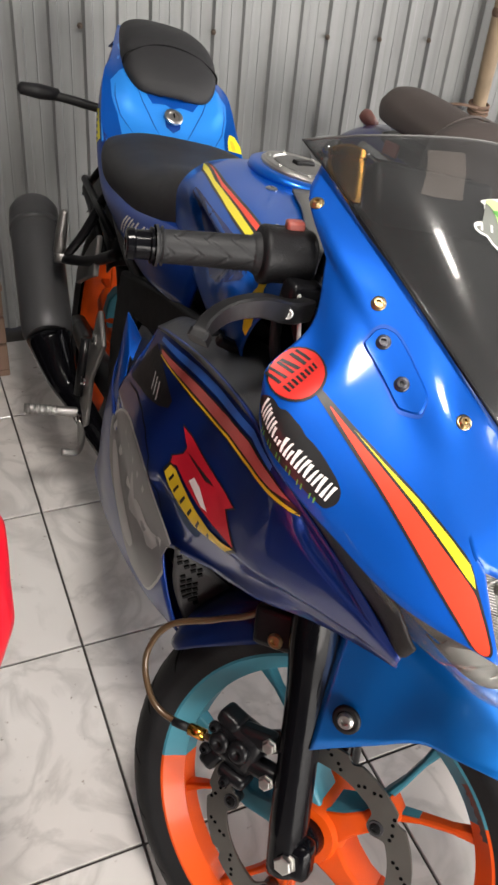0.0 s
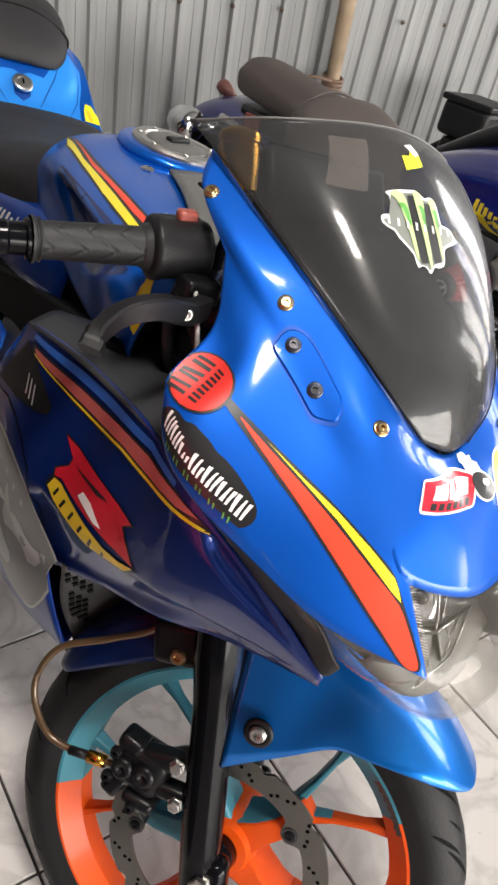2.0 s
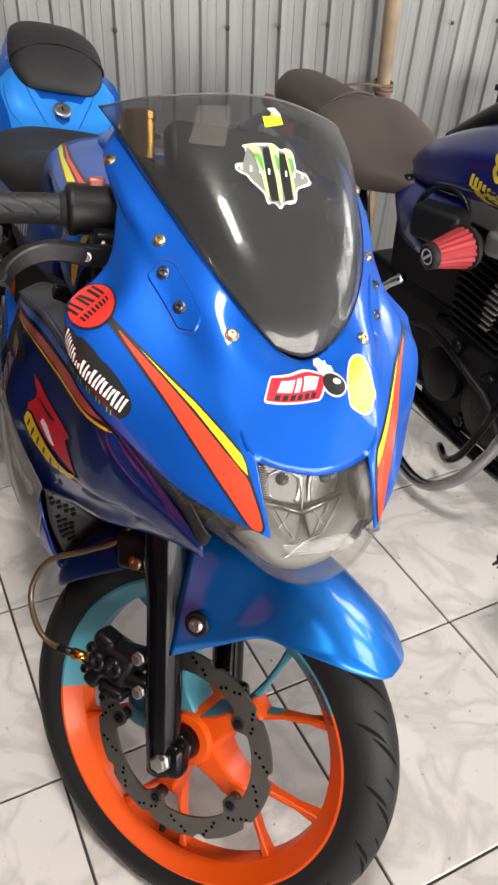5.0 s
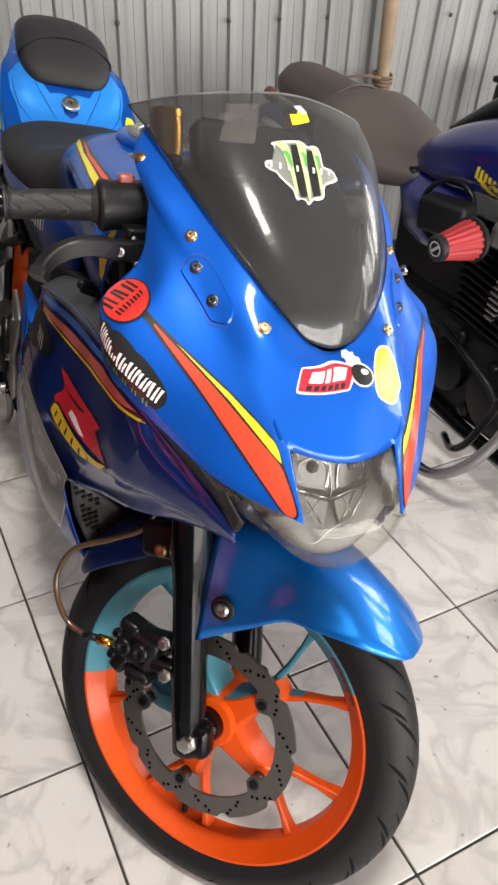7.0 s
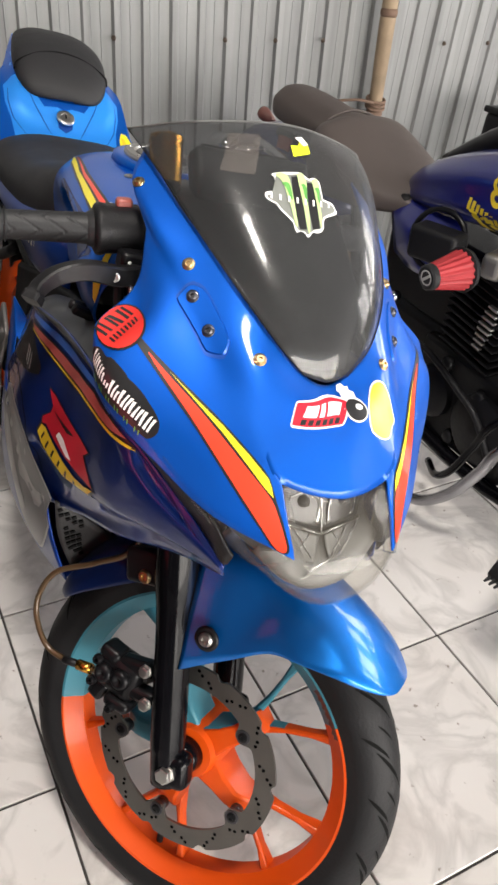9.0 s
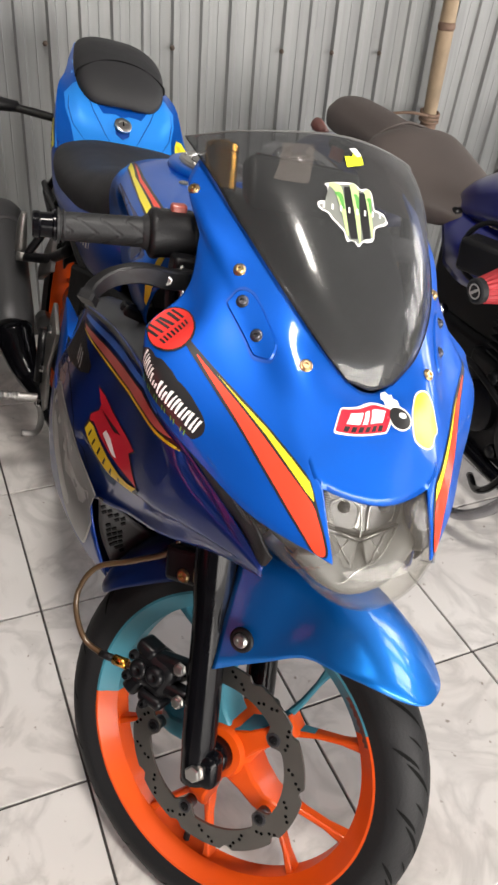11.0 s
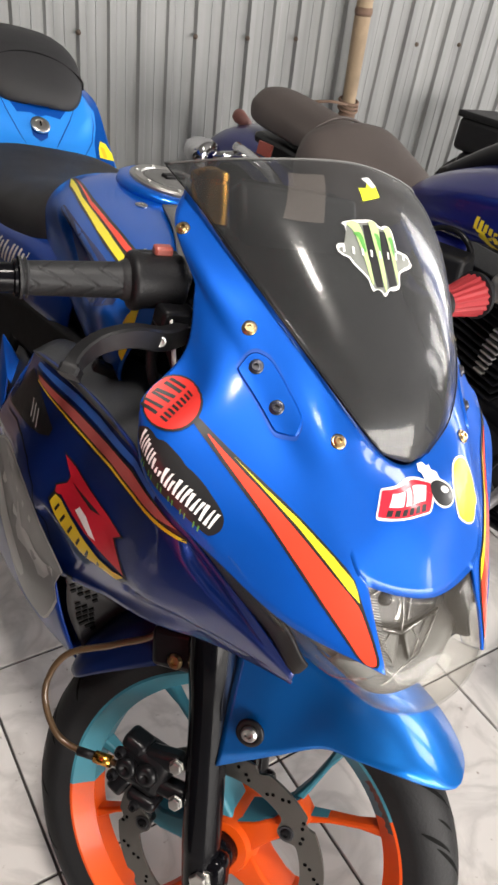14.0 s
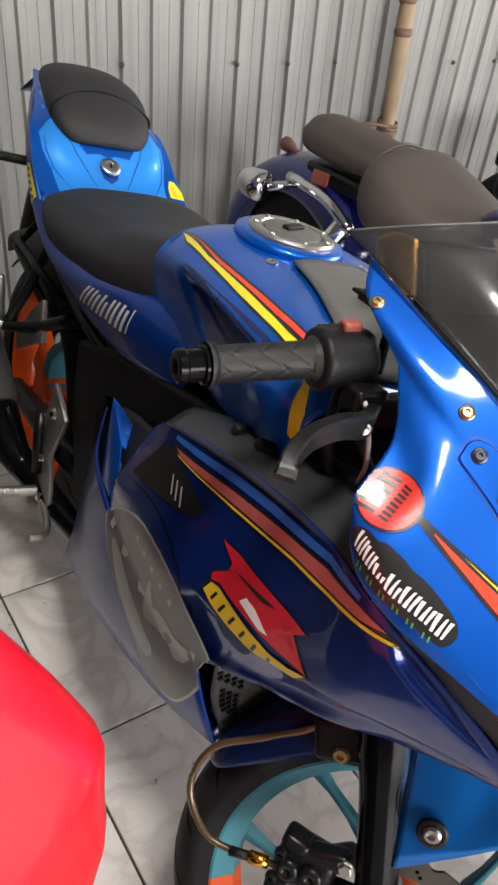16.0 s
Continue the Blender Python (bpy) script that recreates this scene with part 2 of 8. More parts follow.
def marble():
    """Glazed white tile with faint grey veins, each tile a little different."""
    m = material("white_marbled_tile", (0.66, 0.64, 0.62), 0.2, 0, 0.0, 0.06, 5.0, rough_vary=0.3)
    nt = m.node_tree
    b = nt.nodes["Principled BSDF"]
    co = nt.nodes["Texture Coordinate"]
    info = nt.nodes.new("ShaderNodeObjectInfo")
    add = nt.nodes.new("ShaderNodeVectorMath")
    add.operation = "MULTIPLY_ADD"
    add.inputs[1].default_value = (30, 30, 30)
    nt.links.new(info.outputs["Random"], add.inputs[0])
    nt.links.new(co.outputs["Object"], add.inputs[2])
    v = nt.nodes.new("ShaderNodeTexNoise")
    v.inputs["Scale"].default_value, v.inputs["Detail"].default_value, v.inputs["Distortion"].default_value = 6, 8, 1.2
    nt.links.new(add.outputs[0], v.inputs["Vector"])
    ramp = nt.nodes.new("ShaderNodeValToRGB")
    e = ramp.color_ramp.elements
    e[0].position, e[0].color = 0.42, (1, 1, 1, 1)
    e[1].position, e[1].color = 0.58, (1, 1, 1, 1)
    mid = ramp.color_ramp.elements.new(0.5)
    mid.color = (0.80, 0.80, 0.80, 1)
    nt.links.new(v.outputs["Fac"], ramp.inputs[0])
    d = nt.nodes.new("ShaderNodeTexNoise")
    d.inputs["Scale"].default_value, d.inputs["Detail"].default_value = 3.0, 5
    nt.links.new(add.outputs[0], d.inputs["Vector"])
    r2 = nt.nodes.new("ShaderNodeValToRGB")
    q = r2.color_ramp.elements
    q[0].position, q[0].color = 0.3, (0.90, 0.88, 0.865, 1)
    q[1].position, q[1].color = 0.6, (1, 1, 1, 1)
    nt.links.new(d.outputs["Fac"], r2.inputs[0])
    mul = nt.nodes.new("ShaderNodeMix")
    mul.data_type, mul.blend_type = "RGBA", "MULTIPLY"
    mul.inputs["Factor"].default_value = 1
    nt.links.new(ramp.outputs[0], mul.inputs["A"])
    nt.links.new(r2.outputs[0], mul.inputs["B"])
    mul2 = nt.nodes.new("ShaderNodeMix")
    mul2.data_type, mul2.blend_type = "RGBA", "MULTIPLY"
    mul2.inputs["Factor"].default_value = 1
    nt.links.new(mul.outputs["Result"], mul2.inputs["A"])
    nt.links.new(nt.nodes["Mix"].outputs["Result"], mul2.inputs["B"])
    # specks of grit and small scuffs
    sp = nt.nodes.new("ShaderNodeTexNoise")
    sp.inputs["Scale"].default_value, sp.inputs["Detail"].default_value = 55, 3
    nt.links.new(add.outputs[0], sp.inputs["Vector"])
    r3 = nt.nodes.new("ShaderNodeValToRGB")
    w = r3.color_ramp.elements
    w[0].position, w[0].color = 0.69, (1, 1, 1, 1)
    w[1].position, w[1].color = 0.76, (0.5, 0.46, 0.43, 1)
    nt.links.new(sp.outputs["Fac"], r3.inputs[0])
    mul3 = nt.nodes.new("ShaderNodeMix")
    mul3.data_type, mul3.blend_type = "RGBA", "MULTIPLY"
    mul3.inputs["Factor"].default_value = 1
    nt.links.new(mul2.outputs["Result"], mul3.inputs["A"])
    nt.links.new(r3.outputs[0], mul3.inputs["B"])
    nt.links.new(mul3.outputs["Result"], b.inputs["Base Color"])
    return m


TILE = marble()


def sheet_metal(name, colour):
    """Aged grey roofing sheet: streaks that run down it, a dull zinc gloss."""
    m = material(name, colour, 0.55, 0.25, 0, 0.1, 4.0, 0.06, 40.0)
    nt = m.node_tree
    b = nt.nodes["Principled BSDF"]
    co = nt.nodes["Texture Coordinate"]
    mp = nt.nodes.new("ShaderNodeMapping")
    mp.inputs["Scale"].default_value = (26, 26, 0.7)
    nt.links.new(co.outputs["Object"], mp.inputs["Vector"])
    n = nt.nodes.new("ShaderNodeTexNoise")
    n.inputs["Scale"].default_value, n.inputs["Detail"].default_value = 1, 5
    nt.links.new(mp.outputs[0], n.inputs["Vector"])
    ramp = nt.nodes.new("ShaderNodeValToRGB")
    e = ramp.color_ramp.elements
    e[0].position, e[0].color = 0.3, (0.72, 0.72, 0.73, 1)
    e[1].position, e[1].color = 0.65, (1, 1, 1, 1)
    nt.links.new(n.outputs["Fac"], ramp.inputs[0])
    mul = nt.nodes.new("ShaderNodeMix")
    mul.data_type, mul.blend_type = "RGBA", "MULTIPLY"
    mul.inputs["Factor"].default_value = 1
    nt.links.new(nt.nodes["Mix"].outputs["Result"], mul.inputs["A"])
    nt.links.new(ramp.outputs[0], mul.inputs["B"])
    nt.links.new(mul.outputs["Result"], b.inputs["Base Color"])
    return m


ZINC = sheet_metal("grey_zinc_sheet", (0.245, 0.25, 0.25))


def lit(name, colour, strength):
    m = bpy.data.materials.new(name)
    m.use_nodes = True
    b = m.node_tree.nodes["Principled BSDF"]
    b.inputs["Base Color"].default_value = (0.8, 0.8, 0.8, 1)
    b.inputs["Emission Color"].default_value = (*colour, 1)
    b.inputs["Emission Strength"].default_value = strength
    return m


TUBE_LIGHT = lit("lit_tube", (1.0, 0.98, 0.94), 14.0)

# ---- building tools ----


def V(*a):
    return Vector(a)


def thing(name, label, category, m=None, group="", kind=""):
    e = new(name)
    e.empty_display_size = 0.1
    if m is not None:
        e.matrix_world = m
    return tagged(e, label, category, group, kind)


def part(name, bm, mat, parent, label="", smooth=True):
    """One mesh object under a thing or a part."""
    me = bpy.data.meshes.new(name)
    bm.to_mesh(me)
    bm.free()
    for m in (mat if isinstance(mat, (list, tuple)) else (mat,)):
        me.materials.append(m)
    me.shade_smooth() if smooth else me.shade_flat()
    ob = new(name, me)
    ob.parent = parent
    if label:
        ob["label"] = label
    return ob


def soften(ob, angle=40):
    """Keeps hard edges where faces meet at more than the angle."""
    me = ob.data
    me.set_sharp_from_angle(angle=radians(angle))
    return ob


def bevelled(ob, width=0.002, segments=2, angle=35):
    b = ob.modifiers.new("bevel", "BEVEL")
    b.width, b.segments, b.limit_method, b.angle_limit = width, segments, "ANGLE", radians(angle)
    return soften(ob, 50)


def thick(ob, t, offset=-1):
    s = ob.modifiers.new("thickness", "SOLIDIFY")
    s.thickness, s.offset = t, offset
    return ob


def curve_through(pts, n):
    """Catmull-Rom through the points, n steps to a span."""
    p = [Vector(q) for q in pts]
    p = [2 * p[0] - p[1], *p, 2 * p[-1] - p[-2]]
    out = []
    for i in range(1, len(p) - 2):
        a, b, c, d = p[i - 1:i + 3]
        for k in range(n):
            t = k / n
            out.append(0.5 * (2 * b + (c - a) * t + (2 * a - 5 * b + 4 * c - d) * t * t + (3 * b - a - 3 * c + d) * t ** 3))
    return out + [p[-2]]


def patch(bm, rows, nu=5, nv=5, closed=False):
    """A smooth sheet through rows of points, added to bm."""
    fine = [curve_through(r, nv) for r in rows]
    cols = [curve_through(c, nu) for c in zip(*fine)]
    grid = [[bm.verts.new(v) for v in r] for r in zip(*cols)]
    w = len(grid[0])
    for a, b in zip(grid, grid[1:]):
        for j in range(w if closed else w - 1):
            k = (j + 1) % w
            bm.faces.new((a[j], a[k], b[k], b[j]))
    return grid


def mirror_rows(rows):
    return [[(-x, y, z) for x, y, z in r] for r in rows]


def outward(bm, ref):
    """Turns the faces away from a point inside."""
    bmesh.ops.remove_doubles(bm, verts=bm.verts, dist=0.0004)
    bmesh.ops.recalc_face_normals(bm, faces=bm.faces)
    bm.normal_update()
    s = sum((f.calc_center_median() - Vector(ref)).dot(f.normal) * f.calc_area() for f in bm.faces)
    if s < 0:
        bmesh.ops.reverse_faces(bm, faces=bm.faces)
    bm.normal_update()
    return bm


def relax(bm, times=10):
    """Evens out a sheet without shrinking it, its rim left alone."""
    bm.verts.ensure_lookup_table()
    bm.verts.index_update()
    co = np.array([v.co for v in bm.verts])
    ends = np.array([[e.verts[0].index, e.verts[1].index] for e in bm.edges])
    count = np.bincount(ends.ravel(), minlength=len(co))[:, None]
    free = np.array([0.0 if v.is_boundary else 1.0 for v in bm.verts])[:, None]
    for k in range(2 * times):
        total = np.zeros_like(co)
        np.add.at(total, ends[:, 0], co[ends[:, 1]])
        np.add.at(total, ends[:, 1], co[ends[:, 0]])
        co = co + free * (0.6 if k % 2 == 0 else -0.62) * (total / count - co)
    for v, p in zip(bm.verts, co):
        v.co = p
    bm.normal_update()
    return bm


def rim_distance(p, poly):
    """How far a point lies inside an outline; negative outside."""
    q, near, inside = Vector(p), 9.0, False
    for (ax, ay), (bx, by) in zip(poly, poly[1:] + poly[:1]):
        a, b = Vector((ax, ay)), Vector((bx, by))
        t = min(1, max(0, (q - a).dot(b - a) / max(1e-12, (b - a).length_squared)))
        near = min(near, (q - a - t * (b - a)).length)
        if (ay > q.y) != (by > q.y) and q.x < (bx - ax) * (q.y - ay) / (by - ay) + ax:
            inside = not inside
    return near if inside else -near


def press(bm, poly, axes, depth, ramp, keep=lambda v: True):
    """Sinks (or, with a negative depth, raises) a sheet inside an outline, with a sloping rim."""
    bm.normal_update()
    moves = []
    for v in bm.verts:
        if keep(v):
            d = rim_distance((v.co[axes[0]], v.co[axes[1]]), poly)
            if d > 0:
                t = min(1, d / ramp)
                moves.append((v, v.normal * (-depth * t * t * (3 - 2 * t))))
    for v, m in moves:
        v.co += m
    bm.normal_update()
    return bm


def tube(pts, radius, n=10, steps=6, bm=None, caps=True):
    """A round bar along a smooth line; radius may be a list, one for each point."""
    bm = bm or bmesh.new()
    line = curve_through(pts, steps) if len(pts) > 2 else [Vector(p) for p in pts]
    rad = radius if isinstance(radius, (list, tuple)) else [radius] * len(pts)
    if len(pts) > 2:
        rr = [v.x for v in curve_through([(r, 0, 0) for r in rad], steps)]
    else:
        rr = rad
    ref = V(0.31, 0.22, 0.93).normalized()
    rings = []
    for i, p in enumerate(line):
        t = (line[min(i + 1, len(line) - 1)] - line[max(i - 1, 0)]).normalized()
        u = t.cross(ref).normalized()
        w = t.cross(u)
        rings.append([bm.verts.new(p + rr[i] * (math.cos(a) * u + math.sin(a) * w)) for a in (2 * math.pi * k / n for k in range(n))])
    for a, b in zip(rings, rings[1:]):
        for k in range(n):
            bm.faces.new((a[k], a[(k + 1) % n], b[(k + 1) % n], b[k]))
    if caps:
        bm.faces.new(rings[0][::-1])
        bm.faces.new(rings[-1])
    bmesh.ops.recalc_face_normals(bm, faces=bm.faces)
    return bm


def lathe(profile, m=None, n=48, bm=None, closed=False):
    """Turns (along, radius) pairs about the x axis, then sets it at m."""
    bm = bm or bmesh.new()
    m = m or Matrix()
    rings = []
    for x, r in profile:
        rings.append([bm.verts.new(m @ V(x, r * math.cos(a), r * math.sin(a))) for a in (2 * math.pi * k / n for k in range(n))])
    pairs = list(zip(rings, rings[1:])) + ([(rings[-1], rings[0])] if closed else [])
    for a, b in pairs:
        for k in range(n):
            bm.faces.new((a[k], a[(k + 1) % n], b[(k + 1) % n], b[k]))
    if not closed:
        for ring, r in ((rings[0], profile[0][1]), (rings[-1], profile[-1][1])):
            if r > 1e-5:
                bm.faces.new(ring)
    bmesh.ops.recalc_face_normals(bm, faces=bm.faces)
    return bm


def block(size, m=None, bm=None):
    """A box of that size about its centre, set at m."""
    bm = bm or bmesh.new()
    bmesh.ops.create_cube(bm, size=1, matrix=(m or Matrix()) @ Matrix.Diagonal((*size, 1)))
    return bm


def rod(a, b, r, n=16, bm=None):
    return tube([a, b], r, n, bm=bm)


def aim(at, along, up=(0, 0, 1)):
    """A pose at a place whose x axis runs along a direction."""
    x = Vector(along).normalized()
    y = Vector(up).cross(x).normalized()
    z = x.cross(y)
    m = Matrix((x, y, z)).transposed().to_4x4()
    m.translation = Vector(at)
    return m


def slab(poly, depth, m=None, bm=None):
    """A flat plate: an outline in the y-z plane, given a depth along x."""
    bm = bm or bmesh.new()
    m = m or Matrix()
    a = [bm.verts.new(m @ V(-depth / 2, y, z)) for y, z in poly]
    b = [bm.verts.new(m @ V(depth / 2, y, z)) for y, z in poly]
    bm.faces.new(a)
    bm.faces.new(b[::-1])
    for i in range(len(poly)):
        j = (i + 1) % len(poly)
        bm.faces.new((a[i], a[j], b[j], b[i]))
    bmesh.ops.recalc_face_normals(bm, faces=bm.faces)
    return bm


def socket_bolt(name, at, along, r, mat, parent, h=0.006, label=""):
    """A round-headed bolt with a sunk socket; the head points along."""
    m = aim(at, along)
    bm = lathe([(0, r), (h * 0.55, r), (h, r * 0.75), (h, r * 0.45), (h * 0.35, r * 0.4), (h * 0.35, 0.0)], m, 14)
    return soften(part(name, bm, mat, parent, label), 35)


def hex_bolt(name, at, along, r, mat, parent, h=0.008, label=""):
    m = aim(at, along)
    bm = lathe([(0, r * 1.25), (h * 0.2, r * 1.25), (h * 0.2, r), (h * 0.9, r), (h, r * 0.8), (h, 0)], m, 6)
    return part(name, bm, mat, parent, label, smooth=False)


from mathutils.bvhtree import BVHTree

AXES = {"right": (1, 2, 0, 1), "left": (1, 2, 0, -1), "front": (0, 2, 1, 1), "top": (0, 1, 2, -1)}


def decal(name, poly, side, tree, mat, parent, lift=0.0008, step=0.008, label=""):
    """A sticker: an outline drawn in side, front or top elevation and laid on the panel it meets."""
    i, j, k, sgn = AXES[side]
    bm = bmesh.new()

    def point(a, b):
        v = [0, 0, 0]
        v[i], v[j], v[k] = a, b, -sgn * 2.0
        return V(*v)

    bm.faces.new([bm.verts.new(point(a, b)) for a, b in poly])
    bmesh.ops.triangulate(bm, faces=bm.faces)
    for ax, vals in ((i, [p[0] for p in poly]), (j, [p[1] for p in poly])):
        no = [0, 0, 0]
        no[ax] = 1
        x = min(vals) + step
        while x < max(vals):
            co = [0, 0, 0]
            co[ax] = x
            bmesh.ops.bisect_plane(bm, geom=[*bm.verts, *bm.edges, *bm.faces], plane_co=co, plane_no=no, dist=1e-6)
            x += step
    ray = [0, 0, 0]
    ray[k] = sgn
    ray = V(*ray)
    lost, depths = [], []
    for v in bm.verts:
        hit, normal, _, _ = tree.ray_cast(v.co, ray)
        if hit is None:
            lost.append(v)
            continue
        depths.append(hit[k])
        if normal.dot(ray) > 0:
            normal = -normal
        v.co = hit + normal * lift
    for v in lost:
        # past the panel's rim: drawn in to the rim
        q = v.co.copy()
        q[k] = sum(depths) / max(1, len(depths))
        near, normal, _, _ = tree.find_nearest(q)
        if normal.dot(ray) > 0:
            normal = -normal
        v.co = near + normal * lift
    bm.normal_update()
    for f in bm.faces:
        if f.normal.dot(ray) > 0:
            f.normal_flip()
    return part(name, bm, mat, parent, label)


def circle(cx, cy, r, n=28, sy=1.0):
    return [(cx + r * math.cos(2 * math.pi * k / n), cy + sy * r * math.sin(2 * math.pi * k / n)) for k in range(n)]


def strip(pts, widths):
    """An outline round a line of points with a width at each."""
    l, r = [], []
    for i, (x, y) in enumerate(pts):
        a, b = pts[max(i - 1, 0)], pts[min(i + 1, len(pts) - 1)]
        d = Vector((b[0] - a[0], b[1] - a[1])).normalized()
        w = widths[i] / 2
        l.append((x - d.y * w, y + d.x * w))
        r.append((x + d.y * w, y - d.x * w))
    return l + r[::-1]



def rounded(poly, times=2):
    """Cuts an outline's corners to a smooth curve."""
    for _ in range(times):
        poly = [q for (ax, ay), (bx, by) in zip(poly, poly[1:] + poly[:1])
                for q in ((0.75 * ax + 0.25 * bx, 0.75 * ay + 0.25 * by), (0.25 * ax + 0.75 * bx, 0.25 * ay + 0.75 * by))]
    return poly


def grown(poly, k):
    cx, cy = sum(p[0] for p in poly) / len(poly), sum(p[1] for p in poly) / len(poly)
    return [(cx + (a - cx) * k, cy + (b - cy) * k) for a, b in poly]


def skirted(ob, depth):
    """Gives a laid-on plate its edge: the rim goes down by the depth, on a slope."""
    bm = bmesh.new()
    bm.from_mesh(ob.data)
    bm.normal_update()
    rim = [e for e in bm.edges if e.is_boundary]
    out = {}
    for e in rim:
        f = e.link_faces[0]
        mid = (e.verts[0].co + e.verts[1].co) / 2
        side = (e.verts[1].co - e.verts[0].co).cross(f.normal).normalized()
        if side.dot(mid - f.calc_center_median()) < 0:
            side = -side
        for v in e.verts:
            out[v] = out.get(v, Vector()) + side
    low = {v: bm.verts.new(v.co - v.normal * depth + o.normalized() * depth * 0.7) for v, o in out.items()}
    for e in rim:
        a, b = e.verts
        bm.faces.new((a, b, low[b], low[a]))
    bmesh.ops.recalc_face_normals(bm, faces=bm.faces)
    bm.to_mesh(ob.data)
    bm.free()
    ob.data.shade_smooth()
    return soften(ob, 30)


def corners(a, b, c, d):
    """Places by (along, up) between four corners: low start, low end, high end, high start."""
    return lambda pts: [tuple((a[q] * (1 - u) + b[q] * u) * (1 - v) + (d[q] * (1 - u) + c[q] * u) * v for q in (0, 1)) for u, v in pts]


def wall_sheet(name, x0, x1, y, z0, z1, pitch=0.0905, slant=0.0, start=0.0, label=""):
    """Profiled metal sheet: flat pans between raised ribs, built with its thickness."""
    bm = bmesh.new()
    prof = []
    x = x0 - start
    i = 0
    while x < x1:
        rib = 0.012 if i % 2 == 0 else 0.008
        for dx, dy in ((0, 0), (0.006, -rib), (0.024, -rib), (0.030, 0), (0.056, 0), (0.0585, -0.0015), (0.061, 0)):
            prof.append((x + dx, y + dy))
        x += pitch
        i += 1
    prof = [p for p in prof if x0 <= p[0] <= x1]
    rows = []
    for z in (z0, (z0 + z1) / 2, z1):
        rows.append([bm.verts.new((px + slant * (z - z0), py, z)) for px, py in prof])
    for a, b in zip(rows, rows[1:]):
        for k in range(len(prof) - 1):
            bm.faces.new((a[k], a[k + 1], b[k + 1], b[k]))
    ob = part(name, bm, ZINC, None, smooth=False)
    thick(ob, 0.0012, 0)
    return tagged(ob, label, "wall", kind="structure")


WALL_Y = 1.69
wall_n = wall_sheet("wall_north", -3.6, 2.3, WALL_Y, 0, 3.1, start=0.042, label="grey corrugated zinc sheet wall with raised ribs")
wall_e2 = wall_sheet("wall_north_overlap", 1.62, 4.2, WALL_Y - 0.035, 0, 3.1, slant=0.06,
                     label="leaning grey corrugated sheet overlapping the wall")

# screws that hold the sheets
for x, y, z in ((0.33, WALL_Y, 0.855), (0.702, WALL_Y, 0.847), (1.062, WALL_Y, 0.84), (1.241, WALL_Y, 0.837), (1.42, WALL_Y, 0.837),
                (1.9, WALL_Y - 0.035, 0.83), (2.1, WALL_Y - 0.035, 0.83)):
    bm = lathe([(0, 0.008), (0.002, 0.008), (0.003, 0.0055), (0.008, 0.005), (0.009, 0)], aim((x, y - 0.018, z), (0, -1, 0)), 6)
    tagged(part("wall_screw", bm, RUST, None), "small rusty screw in the sheet wall", "screw", "wall screws")


def plain_wall(name, size, at, mat, label):
    ob = part(name, block(size, pose(*at)), mat, None, smooth=False)
    return tagged(ob, label, "wall", kind="structure")


plain_wall("wall_west", (0.1, 6.4, 3.1), (-3.65, -1.45, 1.55), DARKWALL, "plain dim painted wall")
plain_wall("wall_east_1", (0.1, 1.0, 3.1), (4.25, 1.25, 1.55), PLASTER, "plain painted wall beside the opening")
plain_wall("wall_east_2", (0.1, 2.0, 3.1), (4.25, -3.6, 1.55), PLASTER, "plain painted wall beside the opening")
plain_wall("wall_east_lintel", (0.1, 3.35, 0.4), (4.25, -0.925, 2.9), PLASTER, "plain painted lintel over the opening")
plain_wall("wall_south_1", (2.6, 0.1, 3.1), (-2.3, -4.6, 1.55), DARKWALL, "plain painted wall beside the open front")
plain_wall("wall_south_lintel", (5.2, 0.1, 1.2), (1.6, -4.6, 2.5), PLASTER, "plain painted lintel over the open front")
# unseen posts, added to cut the side daylight into thin strips
for y, w in ((0.0, 0.2), (-0.55, 0.3), (-1.25, 0.16), (-2.2, 0.8)):
    plain_wall("wall_east_baffle", (0.1, w, 2.7), (4.25, y, 1.35), DARKWALL, "plain unseen post added to narrow the side daylight")
ceiling = part("ceiling", block((8.0, 6.5, 0.1), pose(0.3, -1.45, 3.16)), CEILING, None, smooth=False)
tagged(ceiling, "plain dark roof sheet ceiling over the garage", "ceiling", kind="structure")

# ground outside the open front and side
ground = part("ground", block((60, 60, 0.05), pose(0, 0, -0.06)), GROUT, None, smooth=False)
tagged(ground, "dark grout bed and ground under the tiles", "ground", kind="structure")

# green bushes outside the side opening, mirrored in the paint and the screen
rnd = random.Random(5)
LEAF = material("green_leaf", (0.07, 0.16, 0.025), 0.5, 0, 0, 0.4, 6.0)
bm = bmesh.new()
for k in range(1800):
    q = V(4.75 + 0.25 * rnd.random(), rnd.uniform(-2.6, 1.0), 0)
    q.z = rnd.random() ** 0.8 * (0.95 + 0.45 * math.sin(2.3 * q.y) + 0.25 * math.sin(6.1 * q.y + 1))
    m = pose(*q, rnd.uniform(0, 360), rnd.uniform(0, 360), rnd.uniform(0, 360))
    w, h = rnd.uniform(0.015, 0.03), rnd.uniform(0.04, 0.08)
    f = [bm.verts.new(m @ V(*c)) for c in ((0, -h, 0), (w, 0, 0.006), (0, h, 0), (-w, 0, 0.006))]
    bm.faces.new((f[0], f[1], f[2]))
    bm.faces.new((f[0], f[2], f[3]))
tagged(part("hedge", bm, LEAF, None), "green leafy bushes outside the side opening", "hedge", kind="stuff")

# the lamp under the ceiling, seen as a streak in the paint
e = thing("ceiling_lamp", "long white lit lamp fitting on the ceiling", "lamp", pose(0.02, -0.68, 3.0))
part("housing", block((0.46, 0.52, 0.06), pose(0, 0, 0.06)), PLASTER, e, smooth=False)
